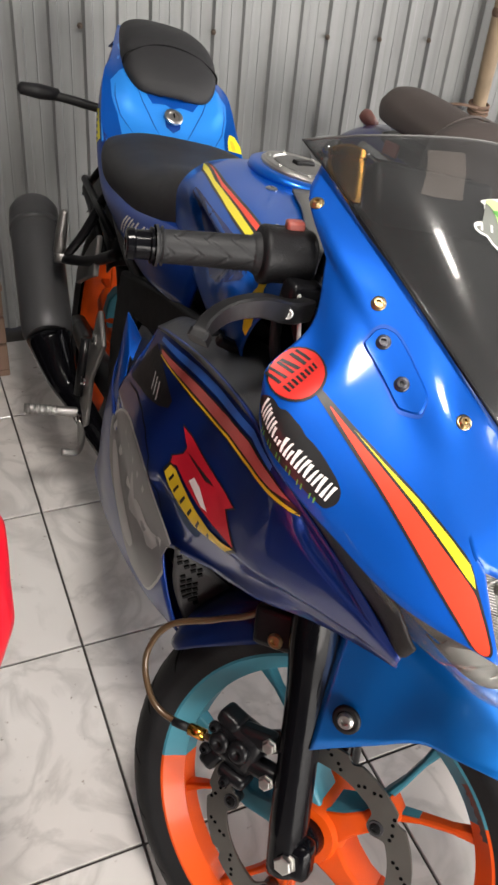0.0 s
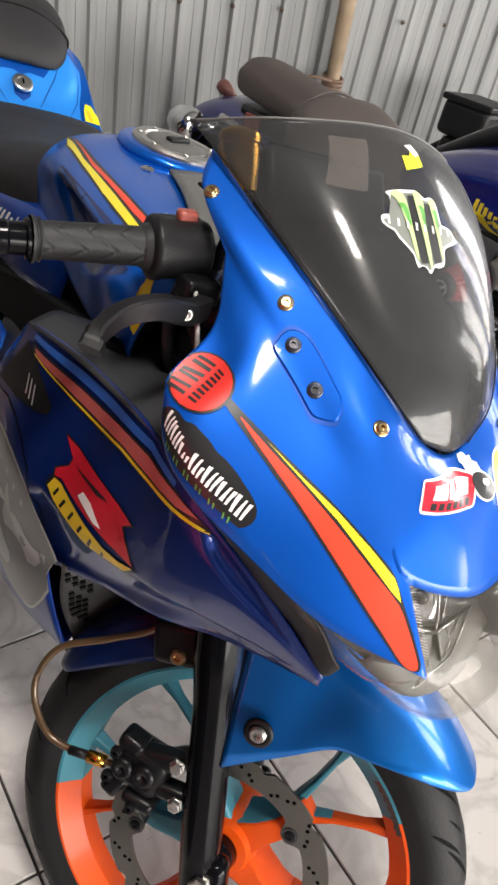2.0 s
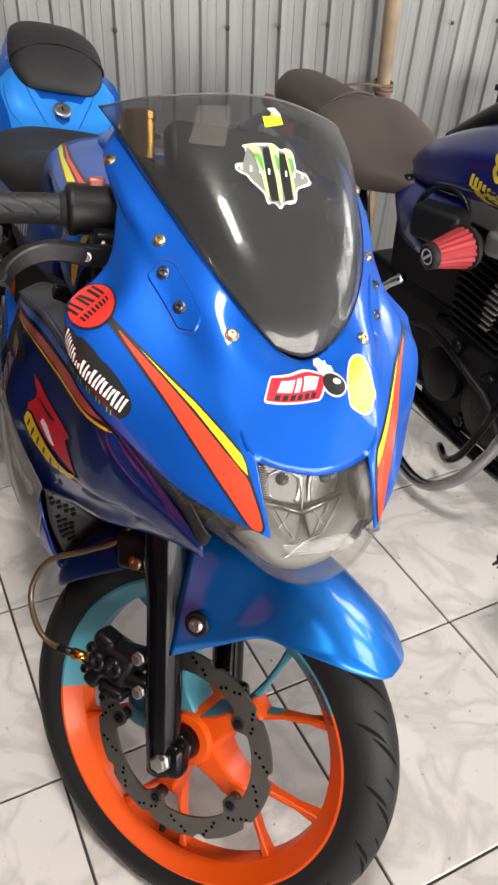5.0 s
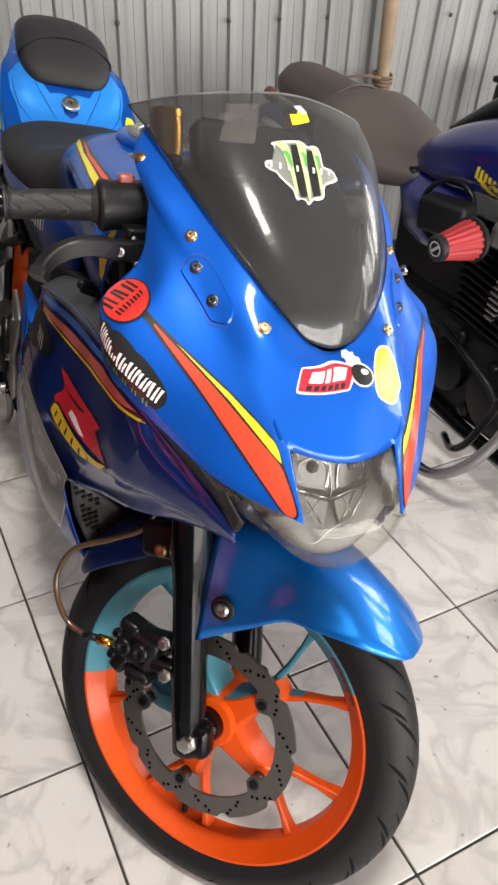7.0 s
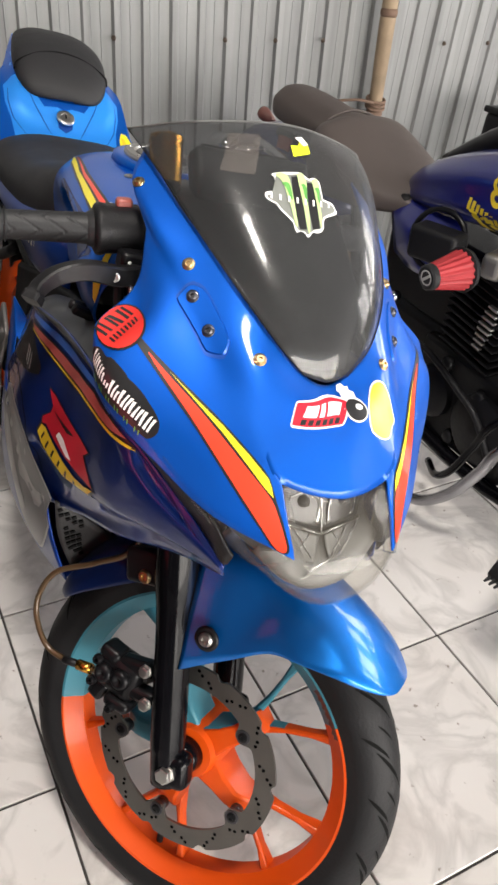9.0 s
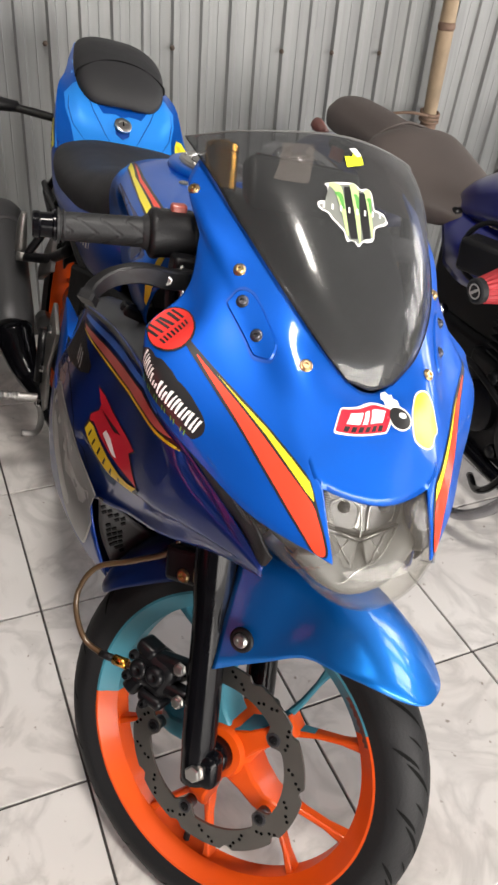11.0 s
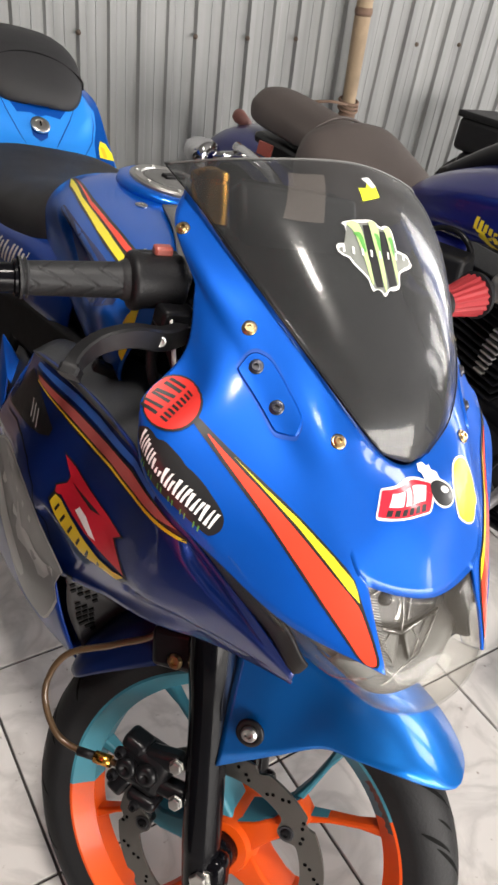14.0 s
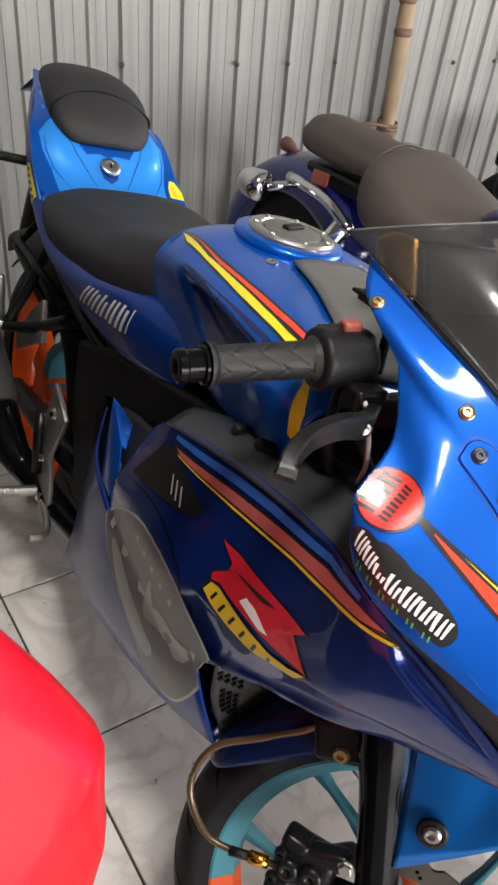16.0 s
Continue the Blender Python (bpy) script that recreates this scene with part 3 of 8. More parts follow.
part("diffuser", block((0.42, 0.48, 0.02), pose(0, 0, 0.02)), TUBE_LIGHT, e, smooth=False)

# ---- floor of glazed tiles ----
floor = part("floor", block((8.0, 6.4, 0.02), pose(0.3, -1.45, -0.0145)), GROUT, None, smooth=False)
tagged(floor, "white marbled ceramic tile floor with dark joints", "floor", kind="structure")

# ---- the wooden pole by the wall, with its cord ----
pole = thing("wooden_pole", "weathered round wooden pole standing at the wall", "pole", pose(1.617, 1.60, 0))
pts = [(0.004 * math.sin(3.1 * k), 0.003 * math.cos(2.3 * k), 0.3 * k) for k in range(11)]
bm = tube(pts, [0.024 + 0.0025 * math.sin(2.7 * k) for k in range(11)], 14, 5)
for z, a in ((0.62, 0.6), (0.93, 2.2), (1.02, 4.0), (1.5, 1.0)):
    lathe([(0.017, 0.012), (0.026, 0.010), (0.028, 0.0)], pose(0, 0, z, 0, 0, math.degrees(a)), 8, bm)
part("trunk", bm, WOOD, pole)
for z in (0.62, 0.93, 1.02, 1.5):
    part("knot", lathe([(-0.012, 0.0255), (-0.004, 0.0285), (0.004, 0.0285), (0.012, 0.0255)], pose(0.004 * math.sin(3.1 * z / 0.3), 0, z, 0, 90, 0), 14), CRATE, pole)
cord = thing("tied_cord", "brown cord tied round the wooden pole", "cord", pose(1.617, 1.60, 0.64))
bm = bmesh.new()
for k in range(3):
    tube([(0.031 * math.cos(a), 0.031 * math.sin(a), 0.012 * k + 0.006 * math.sin(a)) for a in (2 * math.pi * i / 12 for i in range(13))], 0.005, 6, 2, bm)
tube([(-0.03, -0.03, 0.02), (-0.09, -0.02, 0.03), (-0.15, 0.02, 0.02)], 0.005, 6, 5, bm)
part("loop", bm, CRATE, cord)

# ---- old timber box by the wall ----
crate = thing("timber_box", "old brown timber box on the floor at the wall", "box", pose(-0.12, 1.52, 0))
for k in range(3):
    bevelled(part("board", block((0.3, 0.03, 0.078), pose(0, -0.1, 0.06 + 0.083 * k, 0, 0, 0.6 * (k - 1))), CRATE, crate), 0.004)
bevelled(part("top_board", block((0.31, 0.23, 0.02), pose(0, 0.01, 0.265)), CRATE, crate), 0.004)
for sx in (-0.14, 0.14):
    bevelled(part("end_board", block((0.02, 0.2, 0.25), pose(sx, 0.01, 0.127)), CRATE, crate), 0.003)
bevelled(part("skid", block((0.3, 0.05, 0.02), pose(0, -0.09, 0.01)), CRATE, crate), 0.003)

# ---- the blue sports motorcycle: it leans on its stand, bars turned to its left ----
BIKE = pose(0.114, -0.2, 0, 0, 0, -4) @ pose(0, 0, 0, 0, 11.3, 0)
bike = thing("sports_motorcycle", "blue faired sports motorcycle with orange and teal wheels on stand", "motorcycle", BIKE)
INSIDE = (0, 0.45, 0.6)

# upper cowl: upper half wraps over the nose, lower halves run down beside the lamp
top_rows = [
    [(-0.136, 0.284, 0.992), (-0.156, 0.250, 0.966), (-0.151, 0.195, 0.932)],
    [(-0.122, 0.205, 0.963), (-0.145, 0.188, 0.943), (-0.145, 0.165, 0.918)],
    [(-0.106, 0.145, 0.942), (-0.122, 0.134, 0.919), (-0.133, 0.120, 0.896)],
    [(-0.082, 0.086, 0.912), (-0.100, 0.079, 0.889), (-0.114, 0.066, 0.862)],
    [(-0.052, 0.044, 0.881), (-0.078, 0.030, 0.866), (-0.097, 0.014, 0.834)],
    [(-0.028, 0.028, 0.861), (-0.052, 0.000, 0.846), (-0.079, -0.028, 0.805)],
    [(-0.012, 0.022, 0.853), (-0.030, -0.018, 0.836), (-0.062, -0.050, 0.782)],
    [(0.0, 0.020, 0.851), (0.0, -0.024, 0.830), (0.0, -0.068, 0.774)],
]
low_rows = [
    [top_rows[0][2], (-0.164, 0.160, 0.885), (-0.203, 0.140, 0.852), (-0.208, 0.133, 0.838)],
    [top_rows[1][2], (-0.166, 0.130, 0.870), (-0.204, 0.118, 0.836), (-0.208, 0.118, 0.808)],
    [top_rows[2][2], (-0.166, 0.100, 0.858), (-0.201, 0.092, 0.822), (-0.204, 0.094, 0.790)],
    [top_rows[3][2], (-0.148, 0.052, 0.826), (-0.184, 0.058, 0.798), (-0.188, 0.062, 0.774)],
    [top_rows[4][2], (-0.124, 0.000, 0.794), (-0.156, 0.018, 0.772), (-0.163, 0.022, 0.760)],
    [top_rows[5][2], (-0.096, -0.046, 0.764), (-0.114, -0.042, 0.747), (-0.120, -0.038, 0.738)],
    [top_rows[6][2], (-0.0605, -0.080, 0.754), (-0.0585, -0.095, 0.739), (-0.058, -0.102, 0.731)],
]
bm = bmesh.new()
patch(bm, top_rows + mirror_rows(top_rows[:-1])[::-1], 9, 9)
patch(bm, low_rows, 9, 9)
patch(bm, mirror_rows(low_rows), 9, 9)
outward(bm, (0, 0.25, 0.8))
relax(bm, 45)
COWL_TREE = BVHTree.FromBMesh(bm)
cowl = thick(part("upper_cowl", bm, BLUE, bike, "bright blue metallic upper cowl"), 0.0028)

# windscreen
screen_rows = [
    [(-0.026, 0.024, 0.860), (-0.013, 0.020, 0.857), (0, 0.018, 0.855)],
    [(-0.056, 0.042, 0.886), (-0.030, 0.034, 0.887), (0, 0.030, 0.886)],
    [(-0.086, 0.085, 0.917), (-0.052, 0.064, 0.926), (0, 0.056, 0.926)],
    [(-0.111, 0.146, 0.947), (-0.072, 0.112, 0.965), (0, 0.099, 0.966)],
    [(-0.130, 0.215, 0.975), (-0.088, 0.164, 0.999), (0, 0.145, 1.004)],
    [(-0.144, 0.275, 0.994), (-0.097, 0.212, 1.022), (0, 0.190, 1.038)],
    [(-0.151, 0.308, 1.003), (-0.102, 0.250, 1.033), (0, 0.226, 1.052)],
]
full = [r + [(-x, y, z) for x, y, z in r[:-1]][::-1] for r in screen_rows]
bm = bmesh.new()
patch(bm, full, 7, 7)
outward(bm, (0, 0.5, 0.7))
relax(bm, 10)
SCREEN_TREE = BVHTree.FromBMesh(bm)
screen = thick(part("windscreen", bm, SMOKE, bike, "dark smoked curved windscreen"), 0.002)
part("edge_trim", tube([(-0.151, 0.308, 1.003), (-0.102, 0.25, 1.033), (0, 0.226, 1.052), (0.102, 0.25, 1.033), (0.151, 0.308, 1.003)], 0.0010, 6, 8), DASHGREY, screen)
for s in (-1, 1):
    part("edge_trim", tube([(s * -x, y - 0.001, z) for x, y, z in [r[0] for r in screen_rows]], 0.0007, 6, 5), PLASTIC, screen)

# black inner panel under the screen, and the instruments
bm = bmesh.new()
inner = [[(-0.13, 0.30, 0.955), (-0.08, 0.29, 0.955), (0, 0.285, 0.955)], [(-0.10, 0.20, 0.935), (-0.06, 0.185, 0.94), (0, 0.18, 0.942)],
         [(-0.07, 0.10, 0.905), (-0.04, 0.085, 0.912), (0, 0.08, 0.915)], [(-0.03, 0.035, 0.862), (-0.015, 0.032, 0.863), (0, 0.03, 0.862)]]
patch(bm, [r + [(-x, y, z) for x, y, z in r[:-1]][::-1] for r in inner], 5, 5)
outward(bm, (0, 0.2, 0.5))
thick(part("inner_panel", bm, PLASTIC, bike, "black textured inner panel"), 0.003)
dash = bevelled(part("instrument_panel", block((0.15, 0.03, 0.075), pose(0, 0.285, 0.965, -35)), PLASTIC, bike), 0.008, 3)
bevelled(part("display", block((0.12, 0.004, 0.055), pose(0, 0.301, 0.977, -35)), GLOSSBLACK, dash), 0.002)

# gold brake fluid reservoir behind the screen
m = aim((-0.1045, 0.278, 0.967), (-0.36, 0.0, 0.93), (0, 1, 0))
res = soften(part("fluid_reservoir", lathe([(0, 0.011), (0.002, 0.0132), (0.036, 0.0132), (0.0368, 0.0125), (0.0376, 0.0125), (0.0384, 0.0138), (0.044, 0.0138), (0.0455, 0.0125), (0.0455, 0.0)], m, 32), GOLD, bike, "gold anodised brake fluid reservoir"), 35)
part("reservoir_base", lathe([(-0.020, 0.006), (-0.016, 0.0105), (0.0, 0.0108), (0.001, 0.008)], m, 20), SATIN, res)
part("reservoir_stay", tube([(-0.098, 0.278, 0.952), (-0.085, 0.283, 0.935), (-0.070, 0.290, 0.915)], 0.004, 8, 5), STEEL, res)

# headlamp: bowl, projector, clear lens that runs back under the cowl
lens_rows = [
    [(-0.061, -0.049, 0.779), (-0.034, -0.061, 0.776), (0.0, -0.066, 0.773)],
    [(-0.060, -0.078, 0.756), (-0.034, -0.094, 0.748), (0.0, -0.100, 0.745)],
    [(-0.060, -0.098, 0.732), (-0.036, -0.112, 0.722), (0.0, -0.117, 0.716)],
    [(-0.072, -0.090, 0.716), (-0.038, -0.112, 0.698), (0.0, -0.118, 0.690)],
    [(-0.078, -0.068, 0.700), (-0.040, -0.094, 0.676), (0.0, -0.102, 0.665)],
    [(-0.074, -0.040, 0.690), (-0.038, -0.060, 0.664), (0.0, -0.066, 0.653)],
]
bm = bmesh.new()
patch(bm, [r + [(-x, y, z) for x, y, z in r[:-1]][::-1] for r in lens_rows], 5, 6)
wing = [
    [(-0.060, -0.100, 0.731), (-0.070, -0.092, 0.718), (-0.078, -0.070, 0.700)],
    [(-0.084, -0.072, 0.735), (-0.088, -0.064, 0.720), (-0.090, -0.050, 0.702)],
    [(-0.117, -0.038, 0.742), (-0.115, -0.034, 0.728), (-0.108, -0.028, 0.712)],
    [(-0.140, -0.006, 0.756), (-0.138, -0.004, 0.748), (-0.132, -0.004, 0.738)],
    [(-0.156, 0.018, 0.770), (-0.155, 0.018, 0.767), (-0.153, 0.018, 0.764)],
]
patch(bm, wing, 5, 4)
patch(bm, mirror_rows(wing), 5, 4)
outward(bm, (0, 0.1, 0.72))
lamp = thick(part("headlamp", bm, LENS, bike, "clear plastic headlamp lens, a little dusty"), 0.002)
REFLECT = material("lamp_reflector", (0.32, 0.32, 0.315), 0.30, 1.0, 0, 0.1, 30.0, 0.1, 90.0)
LAMPBOX = material("lamp_housing_grey", (0.105, 0.104, 0.102), 0.5, 0.1, 0, 0.12, 20.0)
LAMPDARK = material("lamp_shade_grey", (0.05, 0.05, 0.052), 0.3, 0.4, 0, 0.2, 20.0)
bm = bmesh.new()
back = [[(x * 0.95, y + dy * (1 - 0.4 * abs(x) / 0.08), z + 0.004) for x, y, z in r] for r, dy in zip(lens_rows, (0.056, 0.078, 0.078, 0.050, 0.020, 0.008))]
patch(bm, [r + [(-x, y, z) for x, y, z in r[:-1]][::-1] for r in back], 5, 6)
outward(bm, (0, 0.1, 0.72))
thick(part("housing", bm, LAMPBOX, lamp, "silvery lamp housing"), 0.0015)
bm = bmesh.new()
patch(bm, [[(-0.050, -0.030, 0.775), (0, -0.036, 0.772), (0.050, -0.030, 0.775)], [(-0.048, -0.040, 0.750), (0, -0.046, 0.748), (0.048, -0.040, 0.750)], [(-0.044, -0.047, 0.733), (0, -0.055, 0.726), (0.044, -0.047, 0.734)]], 4, 6)
outward(bm, (0, 0.1, 0.72))
thick(part("chamber", bm, LAMPDARK, lamp, "dark chamber behind the lens"), 0.001)
part("trim_bar", tube([(-0.046, -0.049, 0.7325), (-0.024, -0.054, 0.7275)], 0.0014, 6, 2), REFLECT, lamp)
part("trim_bar", tube([(-0.024, -0.054, 0.7275), (-0.002, -0.0595, 0.7228)], 0.0014, 6, 2), REFLECT, lamp)
part("trim_bar", tube([(-0.002, -0.0595, 0.7228), (0.046, -0.049, 0.7335)], 0.0014, 6, 2), REFLECT, lamp)
part("trim_bar", tube([(-0.010, -0.040, 0.768), (-0.004, -0.052, 0.742), (-0.002, -0.0585, 0.7235)], 0.0009, 6, 4), REFLECT, lamp)
part("trim_bar", tube([(-0.052, -0.069, 0.689), (-0.036, -0.076, 0.685), (-0.020, -0.080, 0.684), (-0.008, -0.078, 0.694), (0.006, -0.075, 0.701), (0.024, -0.068, 0.704), (0.040, -0.055, 0.722), (0.046, -0.049, 0.734)], 0.0010, 6, 5), REFLECT, lamp)
for s in (-1, 1):
    # grey inner wall behind the lens's swept-back wing
    bm = bmesh.new()
    patch(bm, [[(-s * x * 0.90, y + 0.014, z + 0.004) for x, y, z in r] for r in wing], 5, 4)
    outward(bm, (0, 0.1, 0.72))
    thick(part("wing_liner", bm, LAMPBOX, lamp), 0.001)
    # bowl of the reflector, its bulb shade, and fine ribs in the lens
    bm = bmesh.new()
    patch(bm, [[(s * 0.004, -0.046, 0.756), (s * 0.022, -0.040, 0.762), (s * 0.040, -0.040, 0.758)], [(s * 0.004, -0.050, 0.746), (s * 0.022, -0.034, 0.748), (s * 0.040, -0.043, 0.746)], [(s * 0.005, -0.0545, 0.731), (s * 0.022, -0.048, 0.734), (s * 0.038, -0.0475, 0.737)]], 5, 5)
    outward(bm, (0, 0.1, 0.72))
    thick(part("reflector", bm, REFLECT, lamp), 0.0008)
    part("bulb_shade", lathe([(0, 0.007), (0.006, 0.0065), (0.010, 0.004), (0.011, 0)], aim((s * 0.024, -0.038, 0.752), (0, -1, 0.2)), 16), LAMPDARK, lamp)
    bm = bmesh.new()
    patch(bm, [[(s * 0.003, -0.058, 0.720), (s * 0.024, -0.053, 0.725), (s * 0.045, -0.047, 0.730)], [(s * 0.006, -0.066, 0.708), (s * 0.026, -0.060, 0.710), (s * 0.042, -0.052, 0.714)], [(s * 0.010, -0.074, 0.696), (s * 0.028, -0.066, 0.696), (s * 0.044, -0.056, 0.700)]], 5, 5)
    outward(bm, (0, 0.1, 0.72))
    thick(part("lower_bezel", bm, LAMPBOX, lamp), 0.0008)
    for a, b in (((0.030, -0.053, 0.7245), (0.012, -0.071, 0.700)), ((0.014, -0.057, 0.7215), (0.032, -0.066, 0.698))):
        part("trim_bar", rod((s * a[0], a[1], a[2]), (s * b[0], b[1], b[2]), 0.0006, 6), REFLECT, lamp)
    bm = bmesh.new()
    for k in range(26):
        t = k / 25
        tube([(s * (0.0588 - 0.0010 * t), -0.050 - 0.042 * t, 0.776 - 0.038 * t), (s * (0.0510 - 0.001 * t), -0.050 - 0.046 * t, 0.774 - 0.038 * t)], 0.00045, 4, bm=bm)
    tagged(part("ribbing", bm, REFLECT, lamp, smooth=False), kind="stuff")

# black filler strip between cowl and side fairing
fill = [
    [(-0.197, 0.086, 0.790), (-0.190, 0.095, 0.777), (-0.180, 0.104, 0.763)],
    [(-0.182, 0.056, 0.774), (-0.173, 0.062, 0.760), (-0.160, 0.070, 0.747)],
    [(-0.158, 0.018, 0.760), (-0.148, 0.020, 0.742), (-0.134, 0.022, 0.720)],
    [(-0.122, -0.030, 0.735), (-0.117, -0.022, 0.718), (-0.110, -0.010, 0.696)],
    [(-0.101, -0.049, 0.706), (-0.100, -0.046, 0.694), (-0.098, -0.041, 0.680)],
    [(-0.092, -0.053, 0.696), (-0.092, -0.051, 0.690), (-0.092, -0.047, 0.680)],
]
for rows in (fill, mirror_rows(fill)):
    bm = bmesh.new()
    patch(bm, rows, 5, 4)
    outward(bm, (0, 0.2, 0.72))
    thick(part("filler_strip", bm, PLASTIC, bike, "black textured filler strip"), 0.003)

# side fairings
side_rows = [
    [(-0.093, -0.044, 0.674), (-0.094, -0.044, 0.670), (-0.093, -0.043, 0.666), (-0.092, -0.0425, 0.663), (-0.090, -0.042, 0.660)],
    [(-0.124, 0.005, 0.710), (-0.127, 0.006, 0.690), (-0.122, 0.010, 0.668), (-0.115, 0.013, 0.650), (-0.103, 0.016, 0.634)],
    [(-0.154, 0.056, 0.739), (-0.161, 0.058, 0.712), (-0.155, 0.066, 0.668), (-0.140, 0.070, 0.633), (-0.112, 0.076, 0.599)],
    [(-0.181, 0.106, 0.766), (-0.182, 0.108, 0.728), (-0.174, 0.110, 0.664), (-0.160, 0.111, 0.622), (-0.128, 0.112, 0.580)],
    [(-0.193, 0.170, 0.784), (-0.191, 0.168, 0.733), (-0.185, 0.164, 0.655), (-0.174, 0.160, 0.610), (-0.144, 0.154, 0.561)],
    [(-0.194, 0.280, 0.770), (-0.199, 0.286, 0.710), (-0.211, 0.290, 0.630), (-0.207, 0.280, 0.588), (-0.178, 0.262, 0.518)],
    [(-0.198, 0.372, 0.750), (-0.206, 0.376, 0.692), (-0.222, 0.374, 0.612), (-0.213, 0.362, 0.563), (-0.195, 0.345, 0.490)],
    [(-0.196, 0.450, 0.724), (-0.203, 0.456, 0.664), (-0.213, 0.462, 0.592), (-0.208, 0.457, 0.552), (-0.199, 0.450, 0.500)],
    [(-0.184, 0.500, 0.690), (-0.192, 0.520, 0.640), (-0.202, 0.540, 0.585), (-0.201, 0.546, 0.560), (-0.199, 0.552, 0.530)],
]
low_side = [
    [(-0.186, 0.298, 0.508), (-0.178, 0.280, 0.465), (-0.166, 0.266, 0.425), (-0.150, 0.254, 0.384)],
    [(-0.199, 0.380, 0.498), (-0.193, 0.372, 0.440), (-0.178, 0.370, 0.385), (-0.156, 0.368, 0.337)],
    [(-0.202, 0.475, 0.512), (-0.198, 0.480, 0.440), (-0.183, 0.485, 0.360), (-0.158, 0.490, 0.300)],
    [(-0.200, 0.560, 0.535), (-0.196, 0.575, 0.440), (-0.180, 0.585, 0.345), (-0.156, 0.595, 0.274)],
    [(-0.180, 0.660, 0.545), (-0.177, 0.675, 0.430), (-0.164, 0.690, 0.325), (-0.148, 0.700, 0.250)],
    [(-0.137, 0.745, 0.570), (-0.142, 0.765, 0.420), (-0.138, 0.785, 0.310), (-0.136, 0.805, 0.232)],
]
SIDE_TREES = {}
for s, rows, lows in ((-1, side_rows, low_side), (1, mirror_rows(side_rows), mirror_rows(low_side))):
    bm = bmesh.new()
    patch(bm, rows, 12, 14)
    outward(bm, (0, 0.3, 0.6))
    relax(bm, 14)
    press(bm, [(0.082, 0.748), (0.055, 0.735), (0.030, 0.721), (0.000, 0.698), (-0.020, 0.684), (0.012, 0.692), (0.045, 0.708), (0.066, 0.722)], (1, 2), 0.007, 0.007)
    press(bm, [(0.30, 0.615), (0.22, 0.606), (0.12, 0.632), (0.03, 0.655), (-0.03, 0.668), (0.0, 0.64), (0.10, 0.585), (0.20, 0.530), (0.30, 0.500), (0.36, 0.53)], (1, 2), 0.010, 0.022)
    SIDE_TREES[s] = BVHTree.FromBMesh(bm)
    side = thick(part("side_fairing", bm, NAVY, bike, "deep navy metallic side fairing"), 0.0028)
    bm = bmesh.new()
    patch(bm, lows, 6, 6)
    outward(bm, (0, 0.5, 0.4))
    SIDE_TREES[2 * s] = BVHTree.FromBMesh(bm)
    low = thick(part("lower_fairing", bm, LOWNAVY, bike, "glossy blue lower fairing, a grey reflection painted on it"), 0.0028)
    if s < 0:
        side_r, low_r = side, low
    else:
        side_l = side
# belly pan
bm = bmesh.new()
patch(bm, [[(-0.146, 0.262, 0.384), (0, 0.30, 0.41), (0.146, 0.262, 0.384)], [(-0.154, 0.490, 0.302), (0, 0.50, 0.34), (0.154, 0.490, 0.302)],
           [(-0.144, 0.700, 0.252), (0, 0.70, 0.29), (0.144, 0.700, 0.252)], [(-0.132, 0.805, 0.234), (0, 0.80, 0.27), (0.132, 0.805, 0.234)]], 5, 5)
thick(part("belly_pan", bm, NAVY, bike), 0.003, 0)

# tall fin behind the fairing window
for s in (-1, 1):
    bm = bmesh.new()
    outer = [(0.190, 0.617, 0.661), (0.192, 0.612, 0.630), (0.194, 0.607, 0.590), (0.194, 0.600, 0.536), (0.198, 0.559, 0.540), (0.196, 0.550, 0.585), (0.190, 0.5675, 0.618)]
    ring = [bm.verts.new((s * x, y, z)) for x, y, z in outer]
    bm.faces.new(ring)
    turn = [bm.verts.new((s * x, y, z)) for x, y, z in ((0.180, 0.556, 0.600), (0.147, 0.560, 0.611), (0.160, 0.562, 0.622), (0.173, 0.566, 0.638), (0.184, 0.592, 0.655))]
    bm.faces.new([ring[0], ring[6]] + turn)
    outward(bm, (0, 0.7, 0.5))
    bevelled(thick(part("rear_fin", bm, BLUE, bike, "small blue fin at the rear of the fairing"), 0.003), 0.0012)
    bm = bmesh.new()
    patch(bm, [[(s * 0.186, 0.495, 0.684), (s * 0.198, 0.475, 0.640)], [(s * 0.168, 0.58, 0.655), (s * 0.190, 0.55, 0.60)], [(s * 0.150, 0.66, 0.62), (s * 0.182, 0.62, 0.56)]], 4, 4)
    thick(part("vent_panel", bm, PLASTIC, bike, "black vent panel in the fairing"), 0.003, 0)

